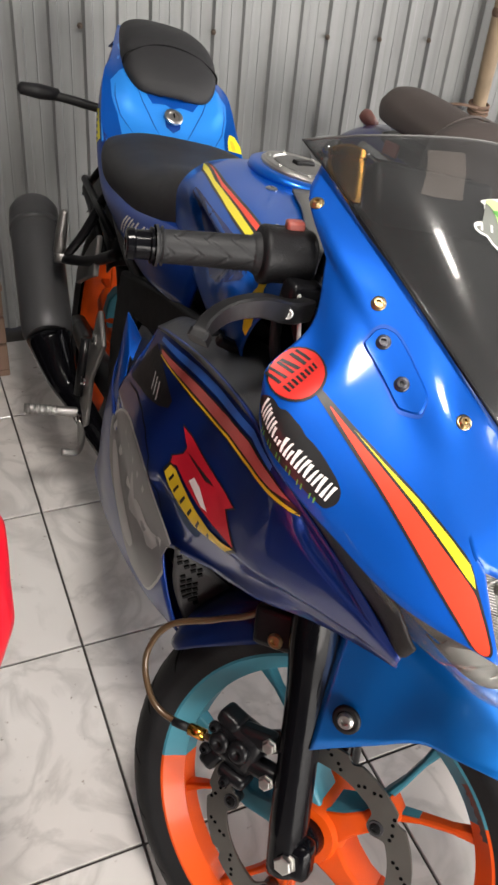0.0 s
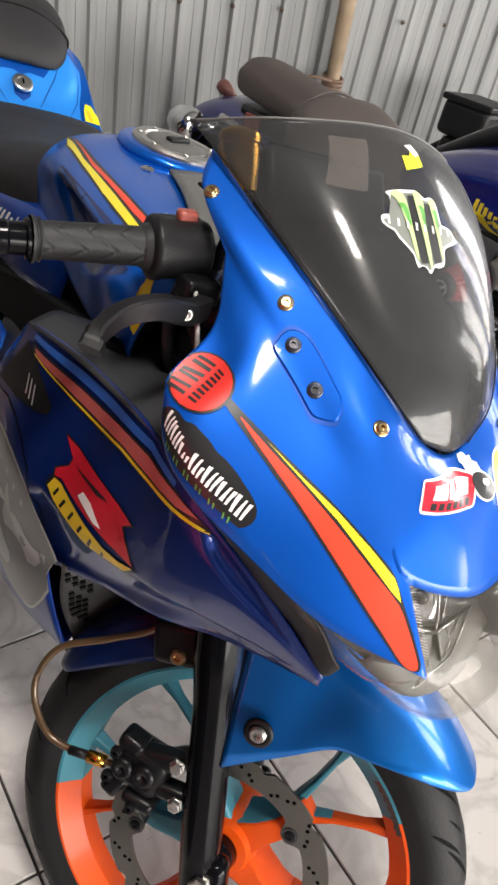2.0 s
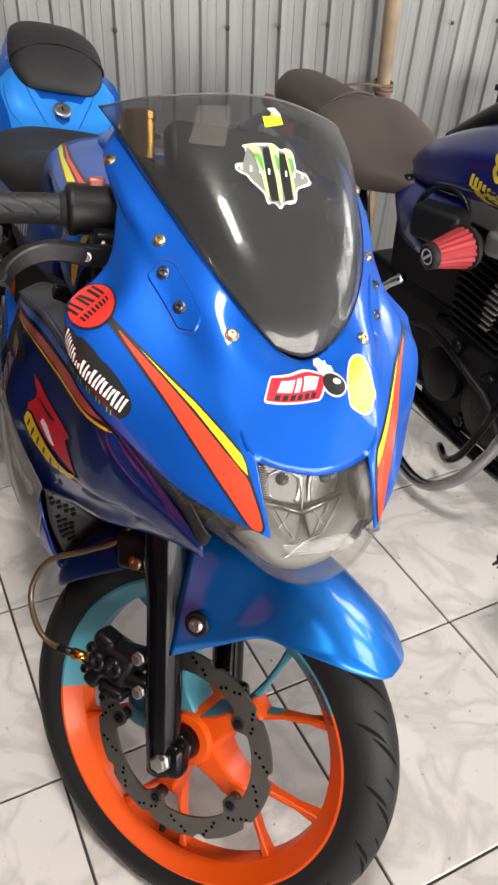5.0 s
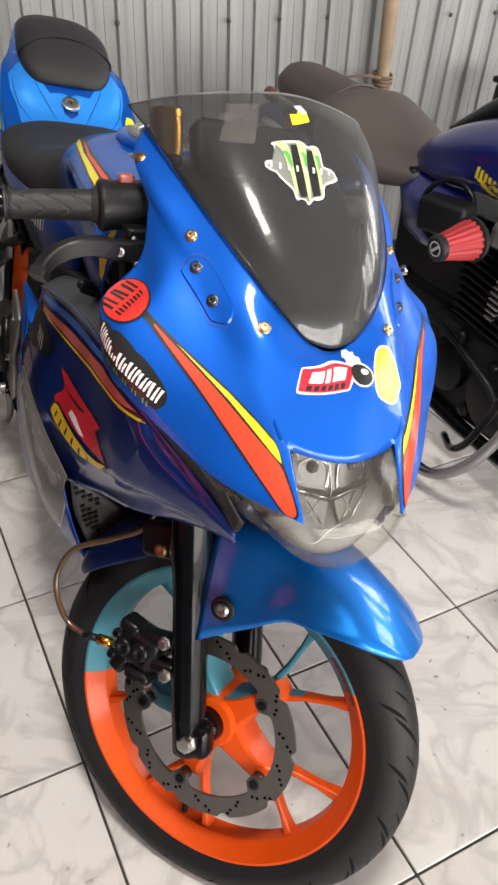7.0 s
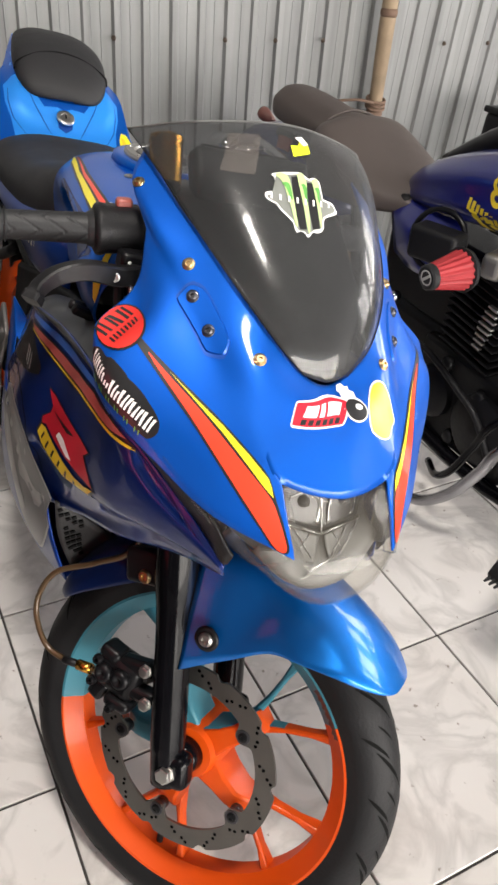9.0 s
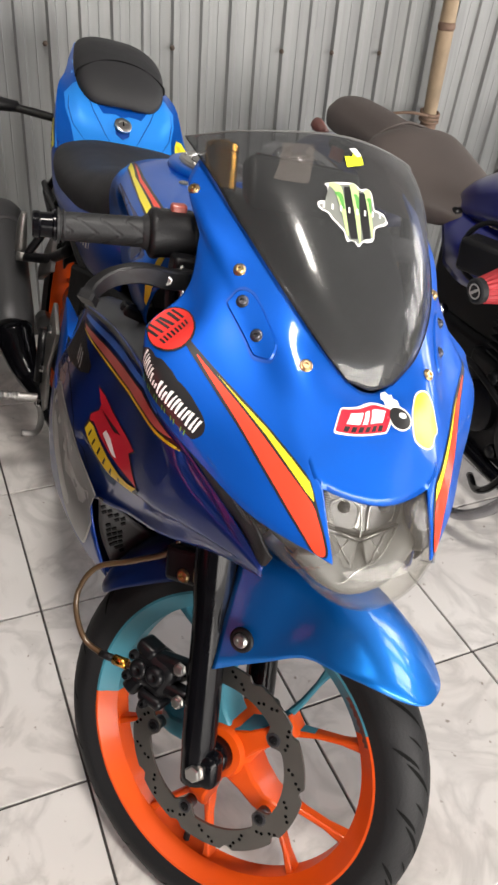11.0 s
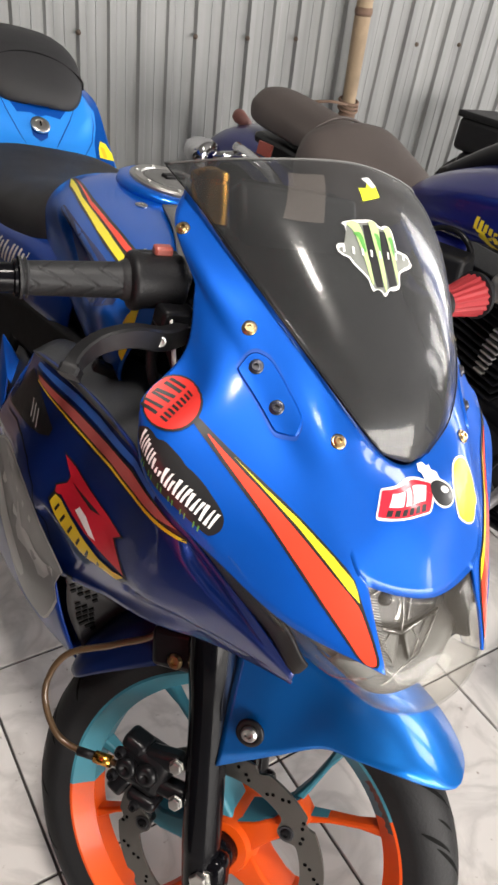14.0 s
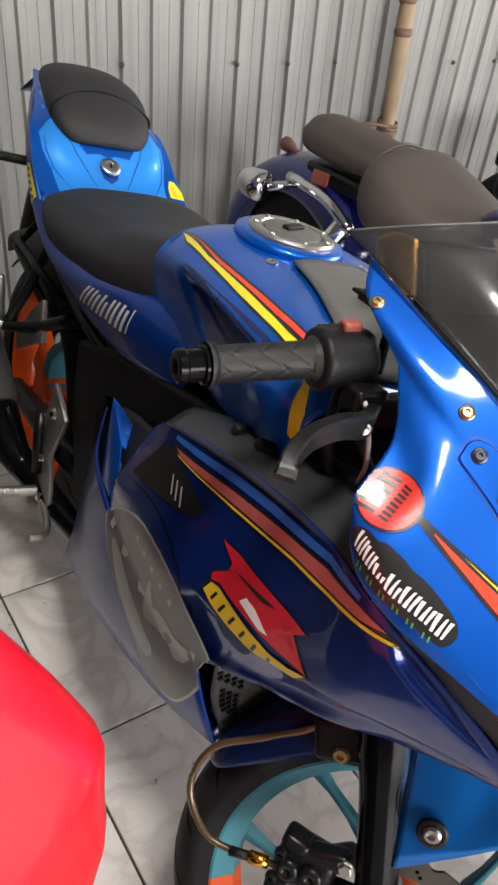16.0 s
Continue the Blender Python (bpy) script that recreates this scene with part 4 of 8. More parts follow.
# black tray under the bars
for s in (-1, 1):
    bm = bmesh.new()
    patch(bm, [[(s * 0.198, 0.452, 0.722), (s * 0.165, 0.46, 0.735), (s * 0.13, 0.47, 0.72)],
               [(s * 0.200, 0.37, 0.746), (s * 0.16, 0.37, 0.762), (s * 0.11, 0.37, 0.76)],
               [(s * 0.198, 0.28, 0.766), (s * 0.15, 0.27, 0.782), (s * 0.10, 0.26, 0.785)],
               [(s * 0.193, 0.17, 0.780), (s * 0.15, 0.15, 0.798), (s * 0.09, 0.14, 0.815)],
               [(s * 0.176, 0.10, 0.764), (s * 0.13, 0.08, 0.785), (s * 0.08, 0.07, 0.80)]], 5, 5)
    thick(part("inner_tray", bm, TRAY, bike, "black textured plastic tray inside the fairing"), 0.003, 0)
    for k in range(2):
        bevelled(part("tray_rib", block((0.03, 0.012, 0.012), pose(s * (0.17 - 0.012 * k), 0.30 + 0.06 * k, 0.785 - 0.02 * k, 12, s * -20, 0)), PLASTIC, bike), 0.003)

# radiator, its louvred cover, and the engine inside
bm = block((0.19, 0.03, 0.22), pose(0, 0.285, 0.52, -12))
rad = part("radiator", bm, ENGINE, bike, smooth=False)
bm = bmesh.new()
for k in range(26):
    block((0.17, 0.002, 0.0035), pose(0, 0.270 + 0.0017 * (k - 13), 0.52 + 0.008 * (k - 13), -12), bm)
tagged(part("fins", bm, SATIN, rad, smooth=False), kind="stuff")
for s in (-1, 1):
    grid = [[V(s * x, y, z) for x, y, z in r] for r in (((0.182, 0.262, 0.527), (0.135, 0.256, 0.497), (0.088, 0.246, 0.462)), ((0.168, 0.268, 0.460), (0.130, 0.258, 0.440), (0.090, 0.247, 0.425)), ((0.140, 0.262, 0.395), (0.120, 0.256, 0.392), (0.100, 0.250, 0.395)))]
    bm = bmesh.new()
    patch(bm, grid, 4, 4)
    cover = thick(part("louvre_cover", bm, LOUVRE, bike, "dark grey louvred side cover"), 0.003, 0)
    for row, u0, n in ((0.16, 0.14, 4), (0.30, 0.16, 4), (0.62, 0.30, 3), (0.76, 0.32, 3), (0.90, 0.34, 3), (1.04, 0.36, 3), (1.18, 0.38, 3)):
        for q in range(n):
            lo, fr = int(row), row - int(row)
            r0 = grid[lo][0].lerp(grid[lo][1], u0 + 0.22 * q)
            r1 = grid[lo + 1][0].lerp(grid[lo + 1][1], u0 + 0.22 * q)
            at = r0.lerp(r1, fr) + V(0, -0.0035, 0)
            part("slot", block((0.0065, 0.002, 0.0042), Matrix.Translation(at) @ pose(0, 0, 0, 0, s * 28, s * 8)), FRAMEBLACK, cover, smooth=False)
bm = block((0.22, 0.32, 0.26), pose(0, 0.56, 0.48))
block((0.20, 0.22, 0.22), pose(0, 0.42, 0.60, 20), bm)
lathe([(-0.14, 0.075), (-0.135, 0.085), (-0.10, 0.09), (0.10, 0.09), (0.135, 0.085), (0.14, 0.075)], pose(0, 0.62, 0.42), 28, bm)
bevelled(part("engine", bm, ENGINE, bike, "black engine behind the fairing"), 0.015, 3)
bevelled(part("air_box", block((0.19, 0.44, 0.16), pose(0, 0.55, 0.705, -4)), FRAMEBLACK, bike, "black air box under the tank"), 0.02, 2)
for s in (-1, 1):
    beam = [(0.918, 0.601), (0.827, 0.629), (0.703, 0.667), (0.603, 0.691), (0.45, 0.73), (0.36, 0.77), (0.34, 0.70), (0.45, 0.65), (0.574, 0.631), (0.638, 0.602), (0.703, 0.589), (0.780, 0.572), (0.790, 0.532), (0.774, 0.447), (0.78, 0.34), (0.85, 0.33), (0.858, 0.39), (0.901, 0.467), (0.909, 0.523)]
    bevelled(part("frame_beam", slab(beam, 0.032, pose(s * 0.112, 0, 0)), FRAMEBLACK, bike, "black painted frame beam"), 0.008, 3)
    bm = tube([(s * 0.105, 0.80, 0.61), (s * 0.118, 0.95, 0.635), (s * 0.112, 1.2, 0.70), (s * 0.09, 1.35, 0.76)], 0.011, 10, 5)
    part("subframe_rail", bm, SATIN, bike)

# fuel tank
tank_rows = [
    [(0, 0.262, 0.838), (-0.07, 0.262, 0.850), (-0.128, 0.258, 0.855), (-0.162, 0.262, 0.838), (-0.164, 0.280, 0.790), (-0.140, 0.300, 0.755)],
    [(0, 0.33, 0.876), (-0.08, 0.33, 0.882), (-0.138, 0.326, 0.882), (-0.174, 0.335, 0.855), (-0.165, 0.360, 0.800), (-0.138, 0.380, 0.745)],
    [(0, 0.42, 0.892), (-0.078, 0.42, 0.894), (-0.132, 0.418, 0.889), (-0.166, 0.425, 0.860), (-0.146, 0.450, 0.805), (-0.132, 0.470, 0.742)],
    [(0, 0.53, 0.899), (-0.07, 0.53, 0.897), (-0.122, 0.53, 0.888), (-0.152, 0.54, 0.858), (-0.130, 0.555, 0.805), (-0.125, 0.565, 0.750)],
    [(0, 0.63, 0.902), (-0.062, 0.63, 0.899), (-0.110, 0.632, 0.884), (-0.138, 0.640, 0.850), (-0.130, 0.645, 0.805), (-0.125, 0.65, 0.765)],
    [(0, 0.70, 0.876), (-0.058, 0.70, 0.874), (-0.102, 0.70, 0.862), (-0.126, 0.70, 0.835), (-0.128, 0.70, 0.802), (-0.122, 0.70, 0.775)],
    [(0, 0.74, 0.815), (-0.05, 0.74, 0.815), (-0.09, 0.738, 0.81), (-0.112, 0.735, 0.80), (-0.118, 0.73, 0.79), (-0.115, 0.73, 0.78)],
]
bm = bmesh.new()
patch(bm, [[(-x, y, z) for x, y, z in r[1:]][::-1] + r for r in tank_rows], 12, 9)
outward(bm, (0, 0.5, 0.8))
relax(bm, 10)
HOLLOW = [(0.605, 0.859), (0.549, 0.865), (0.443, 0.870), (0.374, 0.872), (0.330, 0.870), (0.300, 0.853), (0.345, 0.830), (0.468, 0.775), (0.545, 0.792), (0.590, 0.820)]
for s in (-1, 1):
    press(bm, HOLLOW, (1, 2), 0.020, 0.030, lambda v: v.co.x * s > 0.06)
TANK_TREE = BVHTree.FromBMesh(bm)
tank = thick(part("fuel_tank", bm, TANKBLUE, bike, "blue metallic fuel tank with yellow and red stripes"), 0.003)
m = aim((0.0, 0.590, 0.903), (0, -0.03, 1))
part("cap_surround", lathe([(-0.006, 0.074), (0.004, 0.072), (0.007, 0.066), (0.007, 0.052)], m, 48), TANKBLUE, tank, "raised blue ring round the filler cap")
cap = soften(part("filler_cap", lathe([(0.004, 0.058), (0.010, 0.0575), (0.013, 0.054), (0.013, 0.043), (0.009, 0.041), (0.009, 0.0)], m, 48), STEEL, tank, "round metal filler cap"), 35)
soften(part("cap_centre", lathe([(0.0085, 0.040), (0.013, 0.038), (0.015, 0.033), (0.015, 0)], m, 36), DASHGREY, cap), 35)
bevelled(part("key_flap", block((0.012, 0.035, 0.006), m @ pose(0.017, 0, 0, 0, 90, 0) @ pose(0, 0, 0, 0, 0, 20)), PLASTIC, cap), 0.002)
for k in range(7):
    a = 2 * math.pi * k / 7
    socket_bolt("cap_screw", m @ V(0.013, 0.0485 * math.cos(a), 0.0485 * math.sin(a)), (0, -0.03, 1), 0.003, STEEL, cap, 0.002)
for s in (-1, 1):
    socket_bolt("tank_screw", (s * 0.069, 0.518, 0.8965), (s * 0.1, 0, 1), 0.008, STEEL, tank, 0.003)
bm = bmesh.new()
patch(bm, [[(-0.10, 0.285, 0.868), (0, 0.285, 0.862), (0.10, 0.285, 0.868)], [(-0.085, 0.36, 0.892), (0, 0.36, 0.892), (0.085, 0.36, 0.892)], [(-0.06, 0.44, 0.9), (0, 0.44, 0.902), (0.06, 0.44, 0.9)], [(-0.044, 0.512, 0.902), (0, 0.515, 0.904), (0.044, 0.512, 0.902)]], 4, 5)
thick(part("tank_front_cover", bm, DASHGREY, tank, "grey textured cover ahead of the tank"), 0.004, 0)
bevelled(part("cover_latch", block((0.04, 0.03, 0.012), pose(0.0, 0.40, 0.904, 6, 0, 12)), PLASTIC, tank), 0.004)

# rider's seat
seat_rows = []
for y, top, half, low in ((0.660, 0.846, 0.085, 0.790), (0.70, 0.858, 0.128, 0.750), (0.80, 0.834, 0.145, 0.732), (0.90, 0.810, 0.152, 0.728), (1.01, 0.800, 0.156, 0.720), (1.08, 0.801, 0.152, 0.725), (1.125, 0.798, 0.136, 0.745), (1.145, 0.783, 0.112, 0.755)):
    half, low = half + 0.006, low - 0.006
    r = [(0, y, top), (-half * 0.5, y, top - 0.002), (-half * 0.8, y, top - 0.012), (-half * 0.98, y, (top * 2 + low) / 3 - 0.004), (-half, y, (top + 2 * low) / 3), (-half * 0.9, y, low), (-half * 0.6, y, low - 0.004)]
    seat_rows.append([(-x, yy, z) for x, yy, z in r[1:]][::-1] + r)
bm = bmesh.new()
g = patch(bm, seat_rows, 5, 4)
bm.faces.new(g[0])
bm.faces.new(g[-1][::-1])
outward(bm, (0, 0.95, 0.77))
part("rider_seat", bm, SEAT, bike, "black vinyl rider's seat")

# side panels under the seat
PANEL_TREE = None
for s in (-1, 1):
    rows = [[(s * 0.090, 0.54, 0.800), (s * 0.112, 0.54, 0.775), (s * 0.122, 0.55, 0.740), (s * 0.118, 0.57, 0.690)],
            [(s * 0.112, 0.70, 0.785), (s * 0.142, 0.70, 0.765), (s * 0.148, 0.70, 0.725), (s * 0.138, 0.71, 0.672)],
            [(s * 0.140, 0.85, 0.752), (s * 0.158, 0.85, 0.728), (s * 0.150, 0.85, 0.690), (s * 0.132, 0.86, 0.655)],
            [(s * 0.152, 1.00, 0.735), (s * 0.160, 1.00, 0.705), (s * 0.140, 1.00, 0.670), (s * 0.120, 1.00, 0.645)],
            [(s * 0.146, 1.10, 0.755), (s * 0.156, 1.11, 0.730), (s * 0.138, 1.12, 0.690), (s * 0.118, 1.12, 0.665)],
            [(s * 0.142, 1.22, 0.810), (s * 0.146, 1.22, 0.780), (s * 0.135, 1.22, 0.735), (s * 0.112, 1.22, 0.700)],
            [(s * 0.124, 1.31, 0.863), (s * 0.128, 1.32, 0.830), (s * 0.117, 1.34, 0.785), (s * 0.092, 1.36, 0.745)],
            [(s * 0.086, 1.44, 0.910), (s * 0.089, 1.45, 0.880), (s * 0.082, 1.47, 0.845), (s * 0.064, 1.49, 0.815)]]
    bm = bmesh.new()
    patch(bm, rows, 5, 5)
    outward(bm, (0, 0.9, 0.72))
    if s < 0:
        PANEL_TREE = BVHTree.FromBMesh(bm)
    else:
        PANEL_TREE_L = BVHTree.FromBMesh(bm)
    pnl = thick(part("seat_side_panel", bm, PANELBLUE, bike, "blue side panel below the seat"), 0.003)
    if s < 0:
        panel_r = pnl
    else:
        panel_l = pnl

# tail cover with its lock, and the pillion pad
tail_rows = [
    [(-0.150, 1.135, 0.765), (-0.09, 1.130, 0.762), (-0.04, 1.128, 0.760), (0, 1.128, 0.758)],
    [(-0.144, 1.220, 0.815), (-0.088, 1.190, 0.798), (-0.04, 1.180, 0.790), (0, 1.178, 0.788)],
    [(-0.134, 1.285, 0.862), (-0.098, 1.232, 0.840), (-0.045, 1.208, 0.818), (0, 1.203, 0.812)],
    [(-0.114, 1.335, 0.882), (-0.100, 1.275, 0.872), (-0.048, 1.240, 0.850), (0, 1.232, 0.842)],
    [(-0.099, 1.40, 0.902), (-0.09, 1.34, 0.90), (-0.045, 1.30, 0.885), (0, 1.292, 0.88)],
    [(-0.074, 1.50, 0.924), (-0.058, 1.48, 0.924), (-0.03, 1.47, 0.924), (0, 1.47, 0.924)],
]
bm = bmesh.new()
patch(bm, [r + [(-x, y, z) for x, y, z in r[:-1]][::-1] for r in tail_rows], 10, 12)
outward(bm, (0, 1.5, 0.7))
relax(bm, 6)
TAIL_TREE = BVHTree.FromBMesh(bm)
tail = thick(part("tail_cover", bm, TAILBLUE, bike, "light blue tail cover with crease shade painted on"), 0.003)
bm = lathe([(0, 0.019), (0.004, 0.019), (0.006, 0.016), (0.006, 0.011), (0.004, 0.010), (0.004, 0)], aim((0, 1.203, 0.818), (0, -0.55, 0.83)), 24)
lock = soften(part("seat_lock", bm, STEEL, tail, "round metal seat lock"), 35)
part("keyhole", block((0.0025, 0.010, 0.003), aim((0, 1.201, 0.823), (1, 0, 0), (0, -0.55, 0.83))), GLOSSBLACK, lock, smooth=False)
pad_rows = []
for y, c, half, h in ((1.229, 0.856, 0.045, 0.006), (1.238, 0.868, 0.074, 0.020), (1.265, 0.889, 0.094, 0.030), (1.302, 0.912, 0.101, 0.034), (1.330, 0.926, 0.101, 0.034), (1.37, 0.937, 0.096, 0.032), (1.42, 0.941, 0.086, 0.028), (1.455, 0.937, 0.069, 0.022), (1.473, 0.929, 0.045, 0.012)):
    r = [(0, y, c + h * 0.55), (-half * 0.55, y, c + h * 0.45), (-half * 0.9, y, c + h * 0.05), (-half, y, c - h * 0.5), (-half * 0.9, y, c - h), (-half * 0.4, y, c - h * 1.1)]
    pad_rows.append([(-x, yy, z) for x, yy, z in r[1:]][::-1] + r)
bm = bmesh.new()
g = patch(bm, pad_rows, 5, 4)
bm.faces.new(g[0])
bm.faces.new(g[-1][::-1])
outward(bm, (0, 1.38, 0.92))
pad = part("pillion_pad", bm, SEAT, bike, "black vinyl pillion pad with a cross seam")
seam = [(x, 1.283, z) for x, z in ((-0.1005, 0.884), (-0.094, 0.901), (-0.05, 0.9145), (0, 0.9185), (0.05, 0.9145), (0.094, 0.901), (0.1005, 0.884))]
part("seam", tube([(x, y + 0.02 * (1 - (x / 0.1005) ** 2), z + 0.0125 * (1 - (x / 0.1005) ** 2)) for x, y, z in seam], 0.0022, 6, 5), FRAMEBLACK, pad)
bm = bmesh.new()
patch(bm, [[(-0.060, 1.49, 0.912), (0, 1.49, 0.914), (0.060, 1.49, 0.912)], [(-0.050, 1.57, 0.895), (0, 1.59, 0.90), (0.050, 1.57, 0.895)], [(-0.06, 1.62, 0.86), (0, 1.64, 0.86), (0.06, 1.62, 0.86)]], 4, 4)
thick(part("tail_end", bm, NAVY, bike), 0.003, 0)

bm = bmesh.new()
hug = []
for a in (48, 62, 76, 90, 104, 118):
    q = radians(a)
    hug.append([V(x, 1.30 - rr * math.cos(q), 0.292 + rr * math.sin(q)) for x, rr in ((-0.105, 0.30), (-0.100, 0.335), (-0.06, 0.352), (0, 0.356), (0.06, 0.352), (0.100, 0.335), (0.105, 0.30))])
patch(bm, hug, 4, 4)
outward(bm, V(0, 1.3, 0.29))
thick(part("inner_mudguard", bm, PLASTIC, bike, "black inner mudguard over the rear wheel"), 0.004)
# rear: number holder, mudguard, turn signal
bm = tube([(-0.10, 1.32, 0.78), (-0.19, 1.33, 0.785), (-0.215, 1.335, 0.785)], 0.009, 8, 4)
sig = part("turn_signal", bm, PLASTIC, bike, "black stalk turn signal")
bm = lathe([(-0.035, 0.006), (-0.03, 0.016), (0, 0.020), (0.03, 0.016), (0.036, 0.004)], aim((-0.245, 1.335, 0.787), (1, 0.1, 0)) @ Matrix.Diagonal((1.25, 0.8, 0.75, 1)), 16)
part("signal_head", bm, PLASTIC, sig)
bm = tube([(0, 1.45, 0.80), (0, 1.55, 0.66), (0, 1.62, 0.50)], [0.05, 0.04, 0.035], 10, 4)
part("number_holder", bm, PLASTIC, bike)
for s in (-1, 1):
    for a, b in (((s * 0.115, 1.22, 0.70), (s * 0.13, 1.30, 0.62)), ((s * 0.13, 1.30, 0.62), (s * 0.12, 1.08, 0.56)), ((s * 0.125, 1.02, 0.62), (s * 0.135, 1.30, 0.64))):
        part("bracket", rod(a, b, 0.008, 8), SATIN, bike)


# ---- wheels ----


def tyre_mesh(R, half, inner, m):
    """A round-shouldered tyre."""
    bm = bmesh.new()
    nu, nv = 180, 32
    rings = []
    for i in range(nu):
        a = 2 * math.pi * i / nu
        ring = []
        for j in range(nv + 1):
            s = -1 + 2 * j / nv
            ang = s * 2.25
            w = half * math.sin(min(max(ang, -math.pi / 2), math.pi / 2)) if abs(ang) <= math.pi / 2 else half * (1 if s > 0 else -1) * (1 - 0.25 * (abs(ang) - math.pi / 2))
            cr = half * 1.02
            r = R - cr + cr * math.cos(ang) if abs(ang) < math.pi / 2 else (R - cr) - (R - cr - inner) * (abs(ang) - math.pi / 2) / (2.25 - math.pi / 2)
            ring.append(bm.verts.new(m @ V(w, r * math.cos(a), r * math.sin(a))))
        rings.append(ring)
    for i in range(nu):
        p, q = rings[i], rings[(i + 1) % nu]
        for j in range(nv):
            bm.faces.new((p[j], p[j + 1], q[j + 1], q[j]))
    bmesh.ops.recalc_face_normals(bm, faces=bm.faces)
    return bm


def tread(R, half, m):
    """Slanting cuts of the tread, both shoulders, as thin tapered strips laid in the crown, near-black for the cuts'
    shade.
    """
    bm = bmesh.new()
    cr = half * 1.02
    for n in range(20):
        for side in (-1, 1):
            for x0, x1, sweep, width, ph in ((0.12, 0.95, 0.20, 0.0085, 0.0), (0.55, 1.30, 0.13, 0.0075, 0.5), (0.30, 0.70, 0.09, 0.005, 0.28)):
                base = 2 * math.pi * (n + ph + 0.25 * side) / 20
                last = None
                for k in range(11):
                    t = k / 10
                    x = x0 + (x1 - x0) * t
                    a = base - sweep * t ** 0.8
                    w = width * math.sin(math.pi * min(1, 0.08 + t * 0.9)) ** 0.7 / R / 2
                    r = R - cr + (cr + 0.0005) * math.cos(x)
                    row = [bm.verts.new(m @ V(side * (half + 0.0005) * math.sin(x), r * math.cos(a + q), r * math.sin(a + q))) for q in (-w, w)]
                    if last:
                        bm.faces.new((last[0], last[1], row[1], row[0]))
                    last = row
    bmesh.ops.recalc_face_normals(bm, faces=bm.faces)
    return bm


# the paint of the wheels: teal between these two angles, orange elsewhere (angle from straight ahead, up is positive)


def two_tone(ob, m, t0, t1):
    """Gives the faces inside the teal sector the second paint."""
    inv = m.inverted()
    for f in ob.data.polygons:
        p = inv @ f.center
        a = math.degrees(math.atan2(p.z, -p.y)) % 360
        if t0 < a < t1:
            f.material_index = 1


def wheel(name, R, half, m, first, t0, t1, label, lip=0.034):
    w = part(name, tyre_mesh(R, half, 0.220, m), RUBBER, bike, label)
    w.name = name
    tagged(part("tread_cut", tread(R, half, m), GROOVESHADE, w), kind="stuff")
    prof = [(-lip, 0.219), (-lip, 0.229), (-lip + 0.004, 0.231), (-lip + 0.010, 0.223), (-0.012, 0.210), (0.012, 0.210), (lip - 0.010, 0.223), (lip - 0.004, 0.231), (lip, 0.229),
            (lip, 0.219), (lip - 0.010, 0.209), (0.014, 0.197), (-0.014, 0.197), (-lip + 0.010, 0.209)]
    rim = part("rim", lathe(prof, m, 120, closed=True), [ORANGE, TEAL], w, "two-tone orange and teal cast rim")
    two_tone(rim, m, t0, t1)
    soften(rim, 30)
    hub = part("hub", lathe([(-0.048, 0.026), (-0.048, 0.036), (-0.03, 0.044), (0.03, 0.044), (0.048, 0.036), (0.048, 0.026)], m, 40), [ORANGE, TEAL], w)
    soften(hub, 30)
    for k in range(5):
        a = radians(first + 72 * k)

        def at(r, da, x=0.0):
            q = a + radians(da)
            return m @ V(x, -r * math.cos(q), r * math.sin(q))
        bm = bmesh.new()
        rows = []
        for r, wd, x0, x1 in ((0.038, 36, -0.040, 0.016), (0.060, 15, -0.041, 0.013), (0.085, 9.5, -0.040, 0.010), (0.105, 9, -0.030, 0.010), (0.116, 8, -0.016, 0.010)):
            rows.append([bm.verts.new(at(r, da, x)) for da, x in ((-wd, x0), (wd, x0), (wd, x1), (-wd, x1))])
        for p, q in zip(rows, rows[1:]):
            for j in range(4):
                bm.faces.new((p[j], p[(j + 1) % 4], q[(j + 1) % 4], q[j]))
        bm.faces.new(rows[0])
        bm.faces.new(rows[-1][::-1])
        bmesh.ops.recalc_face_normals(bm, faces=bm.faces)
        arm = part("spoke_arm", bm, [ORANGE, TEAL], w)
        two_tone(arm, m, t0 + 8, t1)
        bevelled(arm, 0.004, 2)
        for sgn in (-1, 1):
            bm = bmesh.new()
            rows = []
            for r, da, wd, x0, x1 in ((0.100, 5.5, 3.8, -0.014, 0.010), (0.135, 10.2, 1.9, -0.009, 0.009), (0.170, 13.8, 1.4, -0.008, 0.009), (0.200, 15.8, 2.0, -0.011, 0.012)):
                rows.append([bm.verts.new(at(r, sgn * da + e, x)) for e, x in ((-wd, x0), (wd, x0), (wd, x1), (-wd, x1))])
            for p, q in zip(rows, rows[1:]):
                for j in range(4):
                    bm.faces.new((p[j], p[(j + 1) % 4], q[(j + 1) % 4], q[j]))
            bm.faces.new(rows[0])
            bm.faces.new(rows[-1][::-1])
            bmesh.ops.recalc_face_normals(bm, faces=bm.faces)
            sp = part("spoke", bm, [ORANGE, TEAL], w)
            two_tone(sp, m, t0, t1)
            bevelled(sp, 0.003, 2)
    return w


def frame_of(at, x, z):
    """A pose from its place, its x axis and (about) its z axis."""
    x = Vector(x).normalized()
    z = (Vector(z) - Vector(z).dot(x) * x).normalized()
    y = z.cross(x)
    m = Matrix((x, y, z)).transposed().to_4x4()
    m.translation = Vector(at)
    return m


# the steered front: x along the axle, z up the fork
FRONT = frame_of((0.0150, 0.042, 0.264), (0.788, 0.568, -0.235), (-0.02, 0.385, 0.925))
fw = wheel("front_wheel", 0.282, 0.040, FRONT, 32, 25, 177, "front tyre on a two-tone orange and teal wheel")
